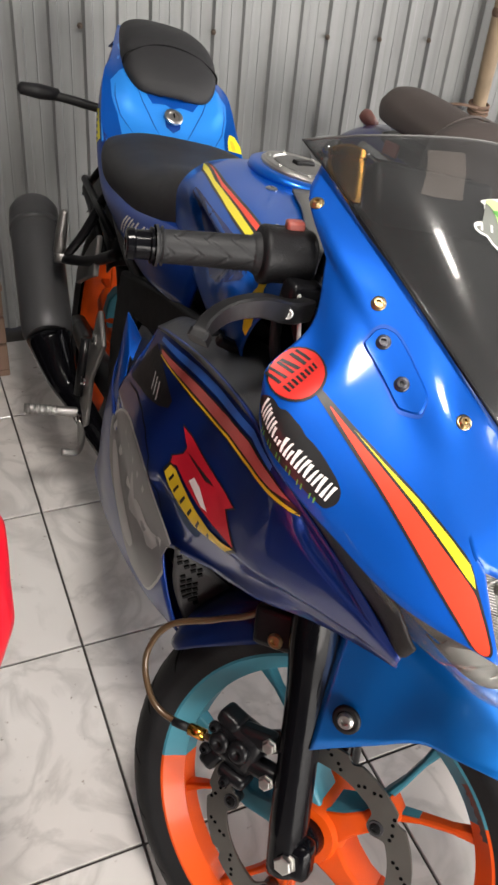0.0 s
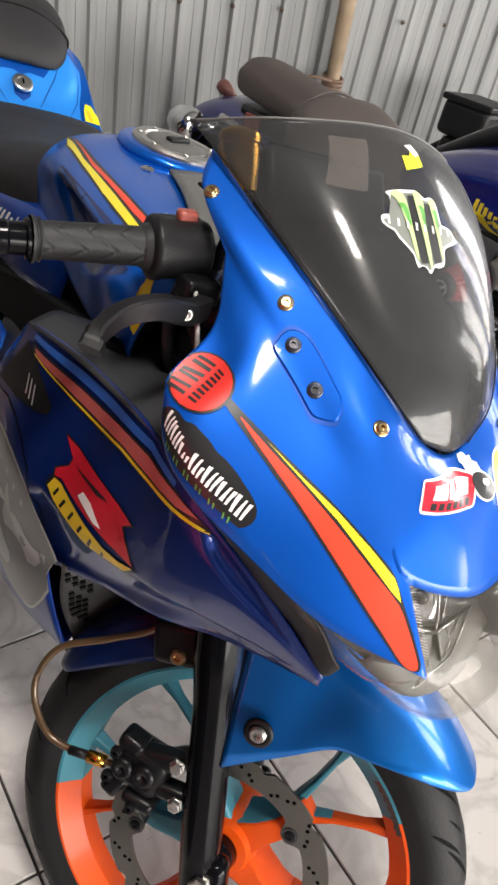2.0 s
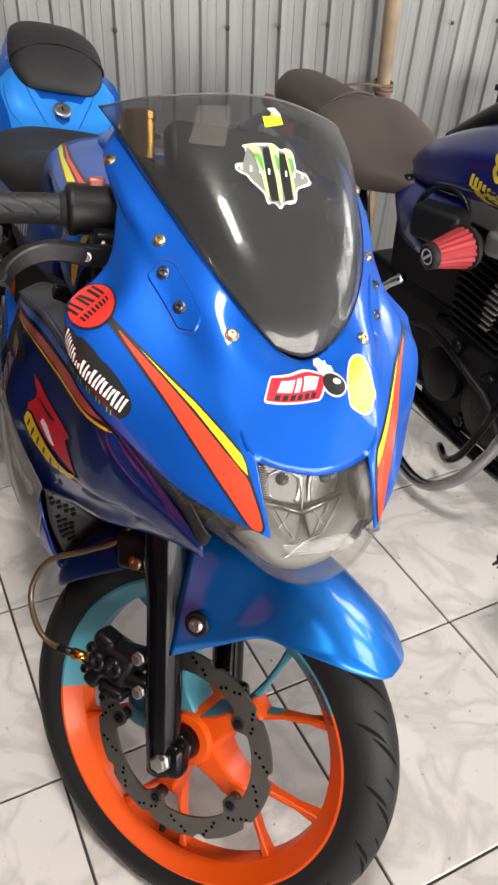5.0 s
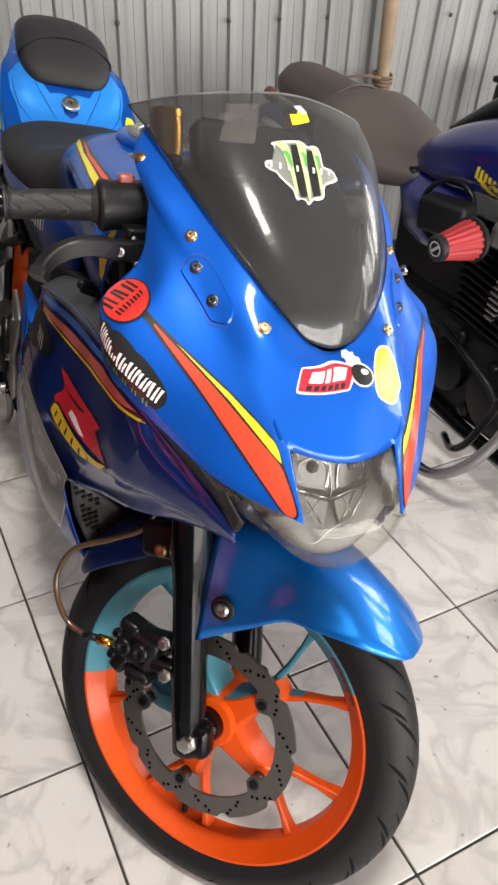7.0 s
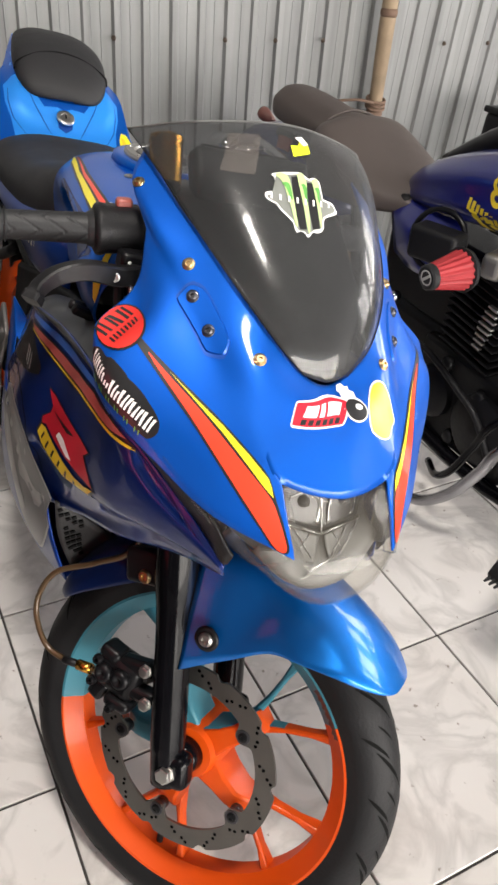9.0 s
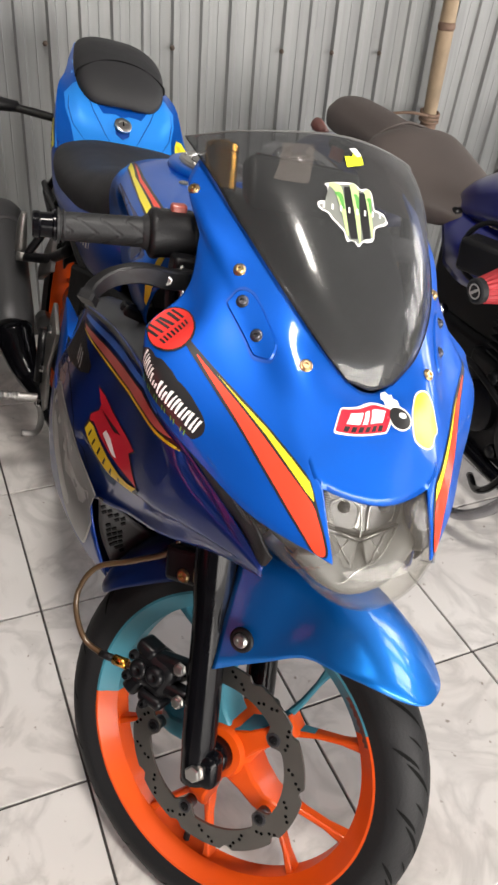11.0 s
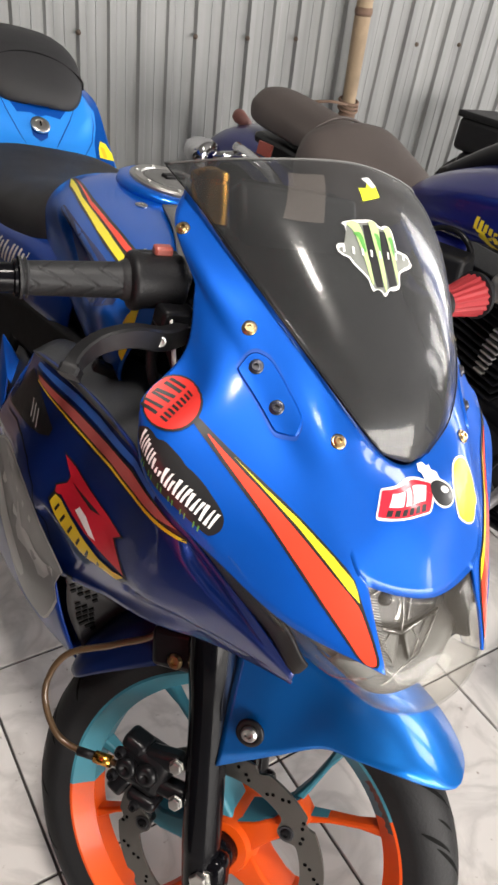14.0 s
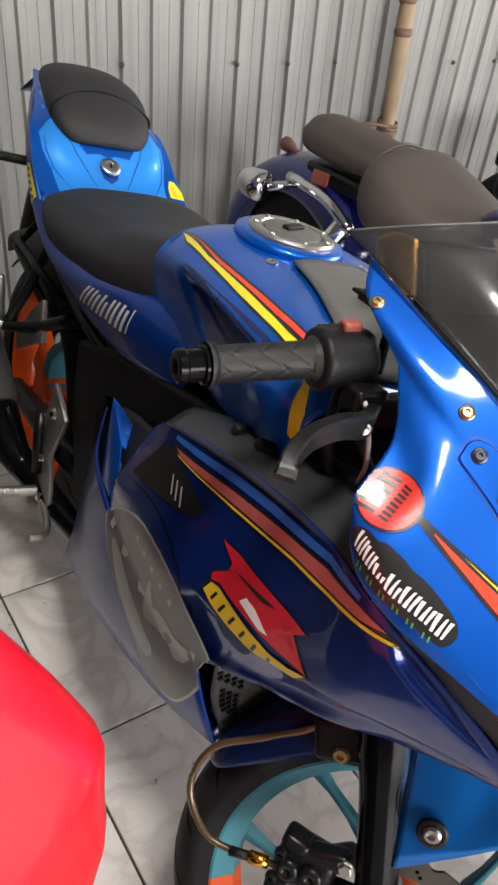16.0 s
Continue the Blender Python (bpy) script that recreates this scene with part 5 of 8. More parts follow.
REAR = pose(0, 1.30, 0.292)
rw = wheel("rear_wheel", 0.300, 0.065, REAR, 10, 25, 120, "rear tyre on a two-tone orange and teal wheel", 0.045)


def disc_mesh(m, x, r0, r1, n=360, t=0.004):
    """A wavy-edged brake disc."""
    bm = bmesh.new()
    rings = {}
    for key, base in (("i", r0), ("o", r1)):
        for side in (-1, 1):
            ring = []
            for k in range(n):
                a = 2 * math.pi * k / n
                ph = (k * 10 / n) % 1.0
                wav = -0.006 * (1 if ph > 0.78 else 0) * math.sin(math.pi * (ph - 0.78) / 0.22) if key == "o" else -0.0155 * math.exp(-(((k / n * 360 - 32 + 36) % 72 - 36) / 7.5) ** 4)
                r = base + wav
                ring.append(bm.verts.new(m @ V(x + side * t / 2, -r * math.cos(a), r * math.sin(a))))
            rings[key, side] = ring
    order = [rings["i", -1], rings["o", -1], rings["o", 1], rings["i", 1]]
    for p, q in zip(order, order[1:] + order[:1]):
        for k in range(n):
            bm.faces.new((p[k], p[(k + 1) % n], q[(k + 1) % n], q[k]))
    bmesh.ops.recalc_face_normals(bm, faces=bm.faces)
    return bm


DX = -0.055
disc = soften(part("brake_disc", disc_mesh(FRONT, DX, 0.106, 0.135), DISC, fw, "wavy drilled steel brake disc"), 30)
bm = bmesh.new()
for k in range(15):
    for r, da in ((0.1135, 0), (0.1185, 2.6), (0.1235, 8), (0.1285, 10.6)):
        a = radians(24 * k + (da if k % 2 else 10.6 - da))
        lathe([(0, 0.0), (0, 0.0024)], aim(FRONT @ V(DX - 0.0024, -r * math.cos(a), r * math.sin(a)), FRONT.to_3x3() @ V(-1, 0, 0)), 10, bm)
tagged(part("drill_hole", bm, GLOSSBLACK, disc, smooth=False), kind="stuff")
for k in range(5):
    a = radians(32 + 72 * k)
    d = FRONT.to_3x3() @ V(-1, 0, 0)
    seat_at = FRONT @ V(DX - 0.002, -0.101 * math.cos(a), 0.101 * math.sin(a))
    part("disc_spacer", lathe([(-0.018, 0.0095), (-0.002, 0.0095), (-0.002, 0.0)], aim(seat_at, d), 20), BOLTDARK, disc)
    soften(part("washer", lathe([(0.0, 0.0098), (0.0014, 0.0094), (0.0014, 0.0)], aim(seat_at, d), 24), BOLTDARK, disc), 30)
    socket_bolt("disc_bolt", FRONT @ V(DX - 0.0034, -0.101 * math.cos(a), 0.101 * math.sin(a)), d, 0.0068, SATIN, disc, 0.002)

# fork legs, axle, fork bracket
XL = 0.088
LEGS = []
for s in (-1, 1):
    low_end, mid, top_end = FRONT @ V(s * XL, 0.008, -0.022), FRONT @ V(s * XL, 0.008, 0.315), FRONT @ V(s * XL, 0.008, 0.64)
    bm = tube([low_end, FRONT @ V(s * XL, 0.008, 0.02), FRONT @ V(s * XL, 0.008, 0.05), FRONT @ V(s * XL, 0.008, 0.20), FRONT @ V(s * XL, 0.008, 0.26), mid], [0.021, 0.0225, 0.0235, 0.0235, 0.0275, 0.0275], 24, 5)
    leg = part("fork_slider", bm, GLOSSBLACK, bike, "gloss black fork slider")
    LEGS.append(leg)
    part("dust_seal", lathe([(0, 0.0285), (0.012, 0.0285), (0.016, 0.022)], aim(mid, top_end - mid), 24), PLASTIC, leg)
    part("stanchion", rod(mid, top_end, 0.0195, 20), STEEL, leg)
    bm = block((0.034, 0.05, 0.05), FRONT @ pose(s * XL, -0.002, 0.0))
    bevelled(part("axle_lug", bm, GLOSSBLACK, leg), 0.012, 3)
d = FRONT.to_3x3() @ V(-1, 0, 0)
part("axle", rod(FRONT @ V(-0.10, 0, 0), FRONT @ V(0.10, 0, 0), 0.009), STEEL, bike)
hex_bolt("axle_nut", FRONT @ V(-0.104, 0, 0), d, 0.0115, STEEL, bike, 0.011, "steel axle bolt head")
bm = lathe([(-0.075, 0.022), (-0.05, 0.026), (-0.05, 0.014), (-0.075, 0.014)], FRONT, 24, closed=True)
part("wheel_spacer", bm, GLOSSBLACK, bike)
for z in (0.45, 0.62):
    bm = block((0.235, 0.075, 0.035), FRONT @ pose(0, 0.02, z))
    bevelled(part("fork_bracket", bm, SATIN, bike), 0.012, 3)

# front mudguard: hugs the tyre ahead of the fork, a narrower tail behind it
fender = []
for a, half, edge in ((29.6, 0.026, 0.3105), (30.6, 0.042, 0.3075), (33, 0.060, 0.300), (37, 0.077, 0.289), (42, 0.088, 0.275), (49, 0.092, 0.253), (57, 0.091, 0.231), (66, 0.098, 0.193), (76, 0.103, 0.166), (86, 0.105, 0.148)):
    q = radians(a)
    top = 0.313
    pts = [(0, top), (-half * 0.42, top - 0.005), (-half * 0.78, top - 0.020), (-half * 0.96, top - 0.045 - 0.3 * max(0, 0.26 - edge)), (-half, edge)]
    if a > 60:
        # hollow flank above the fork bolt, with a flared lower edge
        pts[2], pts[3] = (-half * 0.70, top - 0.020), (-half * 0.86, top - 0.048 - 0.3 * (0.26 - edge))
    if edge > 0.26:
        pts = [(-half * w, top - h * (top - edge)) for w, h in ((0, 0), (0.42, 0.10), (0.78, 0.38), (0.95, 0.70), (1, 1))]
    fender.append([FRONT @ V(x, -rr * math.cos(q), rr * math.sin(q)) for x, rr in pts])
mirror_f = [[FRONT @ (Matrix.Diagonal((-1, 1, 1, 1)) @ (FRONT.inverted() @ p)) for p in r] for r in fender]
bm = bmesh.new()
patch(bm, [mr[1:][::-1] + r for r, mr in zip(fender, mirror_f)], 5, 5)
outward(bm, FRONT.translation)
guard = thick(part("front_mudguard", bm, GUARDBLUE, bike, "blue metallic front mudguard"), 0.003)
for s in (-1, 1):
    bm = lathe([(0.0, 0.0165), (0.003, 0.016), (0.0035, 0.0095), (0, 0.009)], aim(FRONT @ V(s * 0.102, -0.047, 0.198), FRONT.to_3x3() @ V(s, 0, 0)), 24)
    part("washer", bm, PLASTIC, guard)
    socket_bolt("mudguard_bolt", FRONT @ V(s * 0.104, -0.047, 0.198), FRONT.to_3x3() @ V(s, 0, 0), 0.0095, STEEL, guard, 0.006)
# shade under the fairing is put into the tail's colour
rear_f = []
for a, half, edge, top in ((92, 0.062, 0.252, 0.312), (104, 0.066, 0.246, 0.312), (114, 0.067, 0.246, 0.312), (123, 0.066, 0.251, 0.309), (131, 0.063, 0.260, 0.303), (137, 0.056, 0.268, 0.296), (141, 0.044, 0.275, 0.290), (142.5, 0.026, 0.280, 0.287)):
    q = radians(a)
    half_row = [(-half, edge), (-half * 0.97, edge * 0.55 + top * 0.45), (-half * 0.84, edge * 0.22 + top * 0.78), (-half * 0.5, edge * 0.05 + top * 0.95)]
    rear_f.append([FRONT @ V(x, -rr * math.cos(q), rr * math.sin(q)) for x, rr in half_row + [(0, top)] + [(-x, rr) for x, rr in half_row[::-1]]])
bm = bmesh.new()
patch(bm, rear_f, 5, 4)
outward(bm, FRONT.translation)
thick(part("rear_of_mudguard", bm, GUARDSHADE, bike, "rear half of the mudguard, shade put into its dark navy"), 0.003)
bm = block((0.03, 0.07, 0.05), FRONT @ pose(-0.075, 0.05, 0.265))
bevelled(part("hose_bracket", bm, SATIN, bike), 0.008, 3)
socket_bolt("hose_bracket_bolt", FRONT @ V(-0.088, 0.053, 0.253), d, 0.0095, BRONZE, bike, 0.006)

# folded passenger footrest behind the rider's one
pf = part("passenger_footrest", tube([(-0.19, 1.176, 0.605), (-0.192, 1.176, 0.58), (-0.19, 1.174, 0.515)], [0.006, 0.0105, 0.013], 14, 4), ALLOY, bike, "folded bare alloy passenger footrest")
part("hinge", lathe([(-0.012, 0.013), (0.012, 0.013), (0.014, 0.006)], aim((-0.186, 1.170, 0.508), (1, 0, 0)), 16), ALLOY, pf)
part("hanger", tube([(-0.180, 1.165, 0.506), (-0.140, 1.10, 0.535), (-0.118, 0.99, 0.60)], [0.010, 0.011, 0.012], 10, 5), SATIN, pf)
part("hanger", tube([(-0.180, 1.165, 0.506), (-0.145, 1.17, 0.57), (-0.112, 1.16, 0.675)], [0.009, 0.010, 0.010], 10, 5), SATIN, pf)

# brake caliper with its bolts, and the hose
CALF = FRONT @ Matrix.Translation((-0.085, 0.085, 0.108)) @ Matrix.Scale(0.8, 4) @ Matrix.Translation((0.085, -0.085, -0.108))
cal = bevelled(part("brake_caliper", block((0.05, 0.085, 0.075), CALF @ pose(-0.078, 0.088, 0.108, 20)), SATIN, bike, "black cast brake caliper"), 0.014, 3)
for y, z, sx, sy, sz, rot in ((0.055, 0.13, 0.03, 0.06, 0.03, 0), (0.05, 0.085, 0.03, 0.07, 0.026, 8), (0.125, 0.075, 0.034, 0.03, 0.04, 35), (0.10, 0.145, 0.04, 0.04, 0.025, 25), (0.085, 0.06, 0.045, 0.05, 0.022, 15)):
    bevelled(part("casting", block((sx, sy, sz), CALF @ pose(-0.085, y, z, rot)), SATIN, cal), 0.007, 3)
for y, z in ((0.075, 0.108), (0.108, 0.112)):
    bm = lathe([(0, 0.014), (0.008, 0.0135), (0.011, 0.010), (0.011, 0.005), (0.007, 0.004), (0.007, 0)], aim(CALF @ V(-0.100, y, z), d), 20)
    part("piston_cap", bm, SATIN, cal)
for y, z in ((0.039, 0.130), (0.038, 0.084)):
    hex_bolt("caliper_bolt", FRONT @ V(-0.100, y, z), d, 0.0078, STEEL, cal, 0.007)
for y, z in ((0.118, 0.135), (0.13, 0.095), (0.092, 0.055)):
    socket_bolt("caliper_pin", CALF @ V(-0.105, y, z), d, 0.007, SATIN, cal, 0.008)
hose_pts = [FRONT @ V(-0.094, 0.112, 0.106), FRONT @ V(-0.094, 0.165, 0.108), FRONT @ V(-0.096, 0.205, 0.125), FRONT @ V(-0.092, 0.225, 0.175), FRONT @ V(-0.086, 0.200, 0.225), FRONT @ V(-0.082, 0.135, 0.252), FRONT @ V(-0.080, 0.075, 0.285), FRONT @ V(-0.06, 0.06, 0.36)]
hose = part("brake_hose", tube(hose_pts, 0.0042, 10, 8), HOSE, bike, "amber brown brake hose with a gold fitting")
part("hose_fitting", rod(FRONT @ V(-0.094, 0.128, 0.1065), FRONT @ V(-0.094, 0.150, 0.1075), 0.0075, 12), GOLD, hose)
part("hose_fitting", rod(FRONT @ V(-0.094, 0.150, 0.1075), FRONT @ V(-0.0945, 0.174, 0.1085), 0.0055, 12), PLASTIC, hose)

# valve on the rim
part("valve", tube([FRONT @ V(-0.004, 0.06, -0.188), FRONT @ V(-0.006, 0.055, -0.158)], [0.005, 0.004], 10), PLASTIC, bike)
# worn stripe stickers on the rim's lip
for a0, a1 in ((20, 38),):
    bm = bmesh.new()
    k0 = None
    for k in range(17):
        a = radians(a0 + (a1 - a0) * k / 16)
        u0, u1 = (0.2115 + 0.0012 * math.sin(k * 2.3), 0.2185 + 0.001 * math.sin(k * 3.1))
        row = [bm.verts.new(FRONT @ V(-0.0300, -u0 * math.cos(a), u0 * math.sin(a))), bm.verts.new(FRONT @ V(-0.0345, -u1 * math.cos(a), u1 * math.sin(a)))]
        if k0:
            bm.faces.new((k0[0], k0[1], row[1], row[0]))
        k0 = row
    part("rim_sticker", bm, V_BLACK, bike)

# ---- bars and controls ----
GE, GI = V(-0.307, 0.268, 0.893), V(-0.186, 0.254, 0.906)
ax = (GE - GI).normalized()
part("handlebar", tube([GE, GI, (-0.13, 0.27, 0.905), (-0.085, 0.30, 0.885)], 0.011, 14, 5), SATIN, bike)
bm = bmesh.new()
L_ = (GE - GI).length
n = 110
rings = []
m = aim(GI, ax)
for i in range(n + 1):
    x = L_ * 0.02 + L_ * 0.80 * i / n
    ring = []
    for k in range(64):
        a = 2 * math.pi * k / 64
        r = 0.0168 - 0.0016 * i / n
        if i < 8:
            r = 0.0205 - 0.0004 * i
        elif i > n - 4:
            r = 0.0188
        elif n - 9 < i < n - 6:
            r = 0.0180
        else:
            z = (i * 0.034 + 0.9 * abs((a * 3 / math.pi) % 2 - 1)) % 1.0
            if z < 0.13:
                r -= 0.0012
        ring.append(bm.verts.new(m @ V(x, r * math.cos(a), r * math.sin(a))))
    rings.append(ring)
for p, q in zip(rings, rings[1:]):
    for k in range(64):
        bm.faces.new((p[k], p[(k + 1) % 64], q[(k + 1) % 64], q[k]))
bmesh.ops.recalc_face_normals(bm, faces=bm.faces)
grip = part("throttle_grip", bm, GRIP, bike, "black ribbed rubber throttle grip")
soften(part("bar_end", lathe([(L_ * 0.81, 0.011), (L_ * 0.83, 0.0165), (L_ * 0.85, 0.0165), (L_ * 0.86, 0.0135), (L_ * 0.96, 0.0132), (L_ * 0.975, 0.0145), (L_ * 1.02, 0.0140), (L_ * 1.03, 0.0125), (L_ * 1.03, 0.007), (L_ * 1.01, 0.006), (L_ * 1.01, 0)], m, 28), GLOSSBLACK, bike), 35)
bm = lathe([(-0.052, 0.022), (-0.048, 0.0255), (-0.012, 0.026), (-0.006, 0.028), (0.0, 0.028), (0.003, 0.022)], m, 32)
block((0.042, 0.03, 0.046), m @ pose(-0.03, -0.012, -0.002), bm)
sw = bevelled(part("switch_housing", bm, PLASTIC, bike, "black switch housing"), 0.004, 3)
bevelled(part("stop_switch", block((0.018, 0.013, 0.010), m @ pose(-0.030, -0.004, 0.0285)), PATCH_RED, sw, "red stop switch"), 0.003, 2)
bevelled(part("start_button", block((0.010, 0.009, 0.008), m @ pose(-0.030, -0.026, 0.012)), PLASTIC, sw), 0.002)
part("housing_screw", lathe([(0, 0.003), (0.001, 0.003), (0.001, 0)], m @ pose(-0.02, -0.026, 0.018, 0, 0, -90), 10), STEEL, sw)
# brake lever and its master cylinder
lev = curve_through([(-0.140, 0.215, 0.873), (-0.176, 0.184, 0.882), (-0.212, 0.172, 0.890), (-0.241, 0.168, 0.884), (-0.260, 0.160, 0.873), (-0.268, 0.152, 0.861)], 6)
bm = bmesh.new()
rings = []
for i, p in enumerate(lev):
    t = i / (len(lev) - 1)
    d1 = (lev[min(i + 1, len(lev) - 1)] - lev[max(i - 1, 0)]).normalized()
    u = d1.cross(V(0, 0, 1)).normalized()
    w = u.cross(d1)
    hw, hh = (0.0065, 0.0115 - 0.004 * t) if t < 0.88 else (0.0085, 0.0095)
    rings.append([bm.verts.new(p + u * hw * c + w * hh * s) for c, s in ((-1, -0.8), (-1, 0.8), (-0.7, 1), (0.7, 1), (1, 0.8), (1, -0.8), (0.7, -1), (-0.7, -1))])
for p, q in zip(rings, rings[1:]):
    for k in range(8):
        bm.faces.new((p[k], p[(k + 1) % 8], q[(k + 1) % 8], q[k]))
bm.faces.new(rings[0])
bm.faces.new(rings[-1][::-1])
bmesh.ops.recalc_face_normals(bm, faces=bm.faces)
lever = soften(part("brake_lever", bm, LEVERGREY, bike, "black bent brake lever"), 28)
bm = lathe([(0, 0.0055), (0.001, 0.005), (0.001, 0.0035), (0.0005, 0.003), (0.0005, 0)], aim((-0.182, 0.1745, 0.884), (-0.25, -1, 0.1)), 16)
part("pivot_screw", bm, STEEL, lever)
bm = rod((-0.150, 0.235, 0.888), (-0.115, 0.262, 0.892), 0.013, 14)
block((0.035, 0.025, 0.022), pose(-0.148, 0.222, 0.886), bm)
bevelled(part("master_cylinder", bm, SATIN, bike), 0.004)
mg = aim((-0.116, 0.262, 0.968), (0, 0.42, 0.9))
res = soften(part("fluid_reservoir", lathe([(-0.006, 0.016), (-0.004, 0.0185), (0.032, 0.0185), (0.033, 0.0175), (0.035, 0.0175), (0.036, 0.0188), (0.043, 0.0188), (0.045, 0.0165), (0.045, 0)], mg, 32), GOLD, bike, "gold anodised brake fluid reservoir"), 30)
part("reservoir_base", lathe([(-0.03, 0.006), (-0.022, 0.012), (-0.008, 0.0165), (-0.005, 0.0165)], mg, 24), PLASTIC, res)
part("reservoir_hose", tube([mg @ V(-0.028, 0, 0), (-0.118, 0.25, 0.925), (-0.125, 0.24, 0.90), (-0.13, 0.24, 0.89)], 0.005, 8, 5), PLASTIC, res)
for pts, r, mt in (([(-0.150, 0.24, 0.900), (-0.158, 0.20, 0.880), (-0.150, 0.19, 0.84), (-0.12, 0.22, 0.79)], 0.0022, V_PALE),
                   ([(-0.140, 0.25, 0.895), (-0.150, 0.215, 0.86), (-0.13, 0.20, 0.82), (-0.09, 0.24, 0.78)], 0.0045, PLASTIC),
                   ([(-0.130, 0.27, 0.895), (-0.150, 0.25, 0.85), (-0.14, 0.24, 0.80), (-0.08, 0.27, 0.75)], 0.006, PLASTIC)):
    part("cable", tube(pts, r, 8, 6), mt, bike)
# other bar, mostly hidden by the screen
gl, gi = V(0.27, 0.40, 0.885), V(0.16, 0.345, 0.905)
part("handlebar", tube([gl, gi, (0.085, 0.31, 0.885)], 0.011, 12, 4), SATIN, bike)
part("clutch_grip", rod(gi, gl, 0.0175, 20), GRIP, bike, "black rubber grip")
bevelled(part("switch_housing", block((0.05, 0.045, 0.05), pose(0.145, 0.34, 0.905)), PLASTIC, bike), 0.008, 3)

# ---- rear end ----
arm = bmesh.new()
for s in (-1, 1):
    tube([(s * 0.085, 0.82, 0.36), (s * 0.10, 1.05, 0.33), (s * 0.095, 1.31, 0.29)], [0.03, 0.028, 0.022], 10, 5, arm)
part("swingarm", arm, SATIN, bike, "black swingarm")
bm = bmesh.new()
hug = []
for a in (60, 85, 110, 135):
    q = radians(a)
    hug.append([REAR @ V(x, -rr * math.cos(q), rr * math.sin(q)) for x, rr in ((-0.075, 0.29), (-0.05, 0.315), (0, 0.32), (0.05, 0.315), (0.075, 0.29))])
patch(bm, hug, 5, 4)
thick(part("rear_hugger", bm, PLASTIC, bike), 0.003)
bm = tube([(-0.08, 0.62, 0.30), (-0.105, 0.82, 0.255), (-0.140, 1.0, 0.26), (-0.168, 1.06, 0.285), (-0.196, 1.125, 0.345)], [0.02, 0.022, 0.028, 0.034, 0.048], 18, 6)
pipe = part("exhaust_pipe", bm, GLOSSBLACK, bike, "black exhaust pipe")
mm = aim((-0.198, 1.13, 0.350), (-0.02, 0.38, 0.205))
can = soften(part("muffler", lathe([(-0.012, 0.046), (0.0, 0.053), (0.03, 0.0545), (0.31, 0.0562), (0.33, 0.0545), (0.345, 0.046), (0.35, 0.028), (0.33, 0.024)], mm, 40), MUFFLER, bike, "matt grey exhaust can"), 35)
part("clamp_band", lathe([(0.27, 0.0565), (0.27, 0.058), (0.285, 0.058), (0.285, 0.0565)], mm, 40), MUFFLER, can)
hs = slab([(1.06, 0.52), (1.10, 0.50), (1.20, 0.44), (1.21, 0.47), (1.13, 0.56), (1.08, 0.60)], 0.012, pose(-0.135, 0, 0))
bevelled(part("muffler_bracket", hs, ALLOY, bike, "bare alloy bracket"), 0.003)
plate = slab([(0.88, 0.46), (0.95, 0.50), (0.985, 0.38), (0.975, 0.26), (0.93, 0.20), (0.90, 0.27), (0.925, 0.36)], 0.01, pose(-0.140, 0, 0))
rs = bevelled(part("footrest_plate", plate, ALLOY, bike, "bare alloy rider footrest plate"), 0.003)
for y, z in ((0.925, 0.45), (0.955, 0.34), (0.94, 0.26)):
    hex_bolt("plate_bolt", (-0.146, y, z), (-1, 0, 0), 0.009, CHROME, rs, 0.008)
part("master_cylinder_rear", rod((-0.15, 0.965, 0.30), (-0.15, 0.985, 0.42), 0.011, 12), SATIN, rs)
bm = tube([(-0.14, 0.955, 0.262), (-0.19, 0.960, 0.262), (-0.255, 0.965, 0.262)], [0.011, 0.010, 0.009], 12, 4)
peg = part("footrest", bm, ALLOY, bike, "grooved alloy footrest")
for k in range(6):
    part("groove_ring", lathe([(0, 0.0105), (0.003, 0.0115), (0.006, 0.0105)], aim((-0.19 - 0.011 * k, 0.961, 0.262), (-1, 0, 0)), 12), ALLOY, peg)
part("brake_pedal", tube([(-0.145, 0.93, 0.255), (-0.15, 0.88, 0.248), (-0.165, 0.845, 0.243), (-0.195, 0.842, 0.243)], [0.008, 0.007, 0.007, 0.008], 8, 5), ALLOY, bike, "bare alloy brake pedal")
bm = tube([(0.10, 0.62, 0.19), (0.16, 0.66, 0.10), (0.235, 0.70, 0.052)], 0.011, 10, 4)
part("side_stand", bm, SATIN, bike)

# ---- stickers, screws and small fittings on the blue motorcycle ----


def joined_tree(rows_list):
    bm = bmesh.new()
    for rows in rows_list:
        patch(bm, rows, 6, 6)
    outward(bm, (0, 0.4, 0.5))
    t = BVHTree.FromBMesh(bm)
    bm.free()
    return t


def on_panel(tree, p, out=0.0):
    """The nearest place of a panel to p, and the panel's outward normal there."""
    q, n, _, _ = tree.find_nearest(Vector(p))
    if n.dot(q - Vector(INSIDE)) < 0:
        n = -n
    return q + n * out, n


def basis(c, u, v):
    return lambda pts: [(c[0] + a * u[0] + b * v[0], c[1] + a * u[1] + b * v[1]) for a, b in pts]


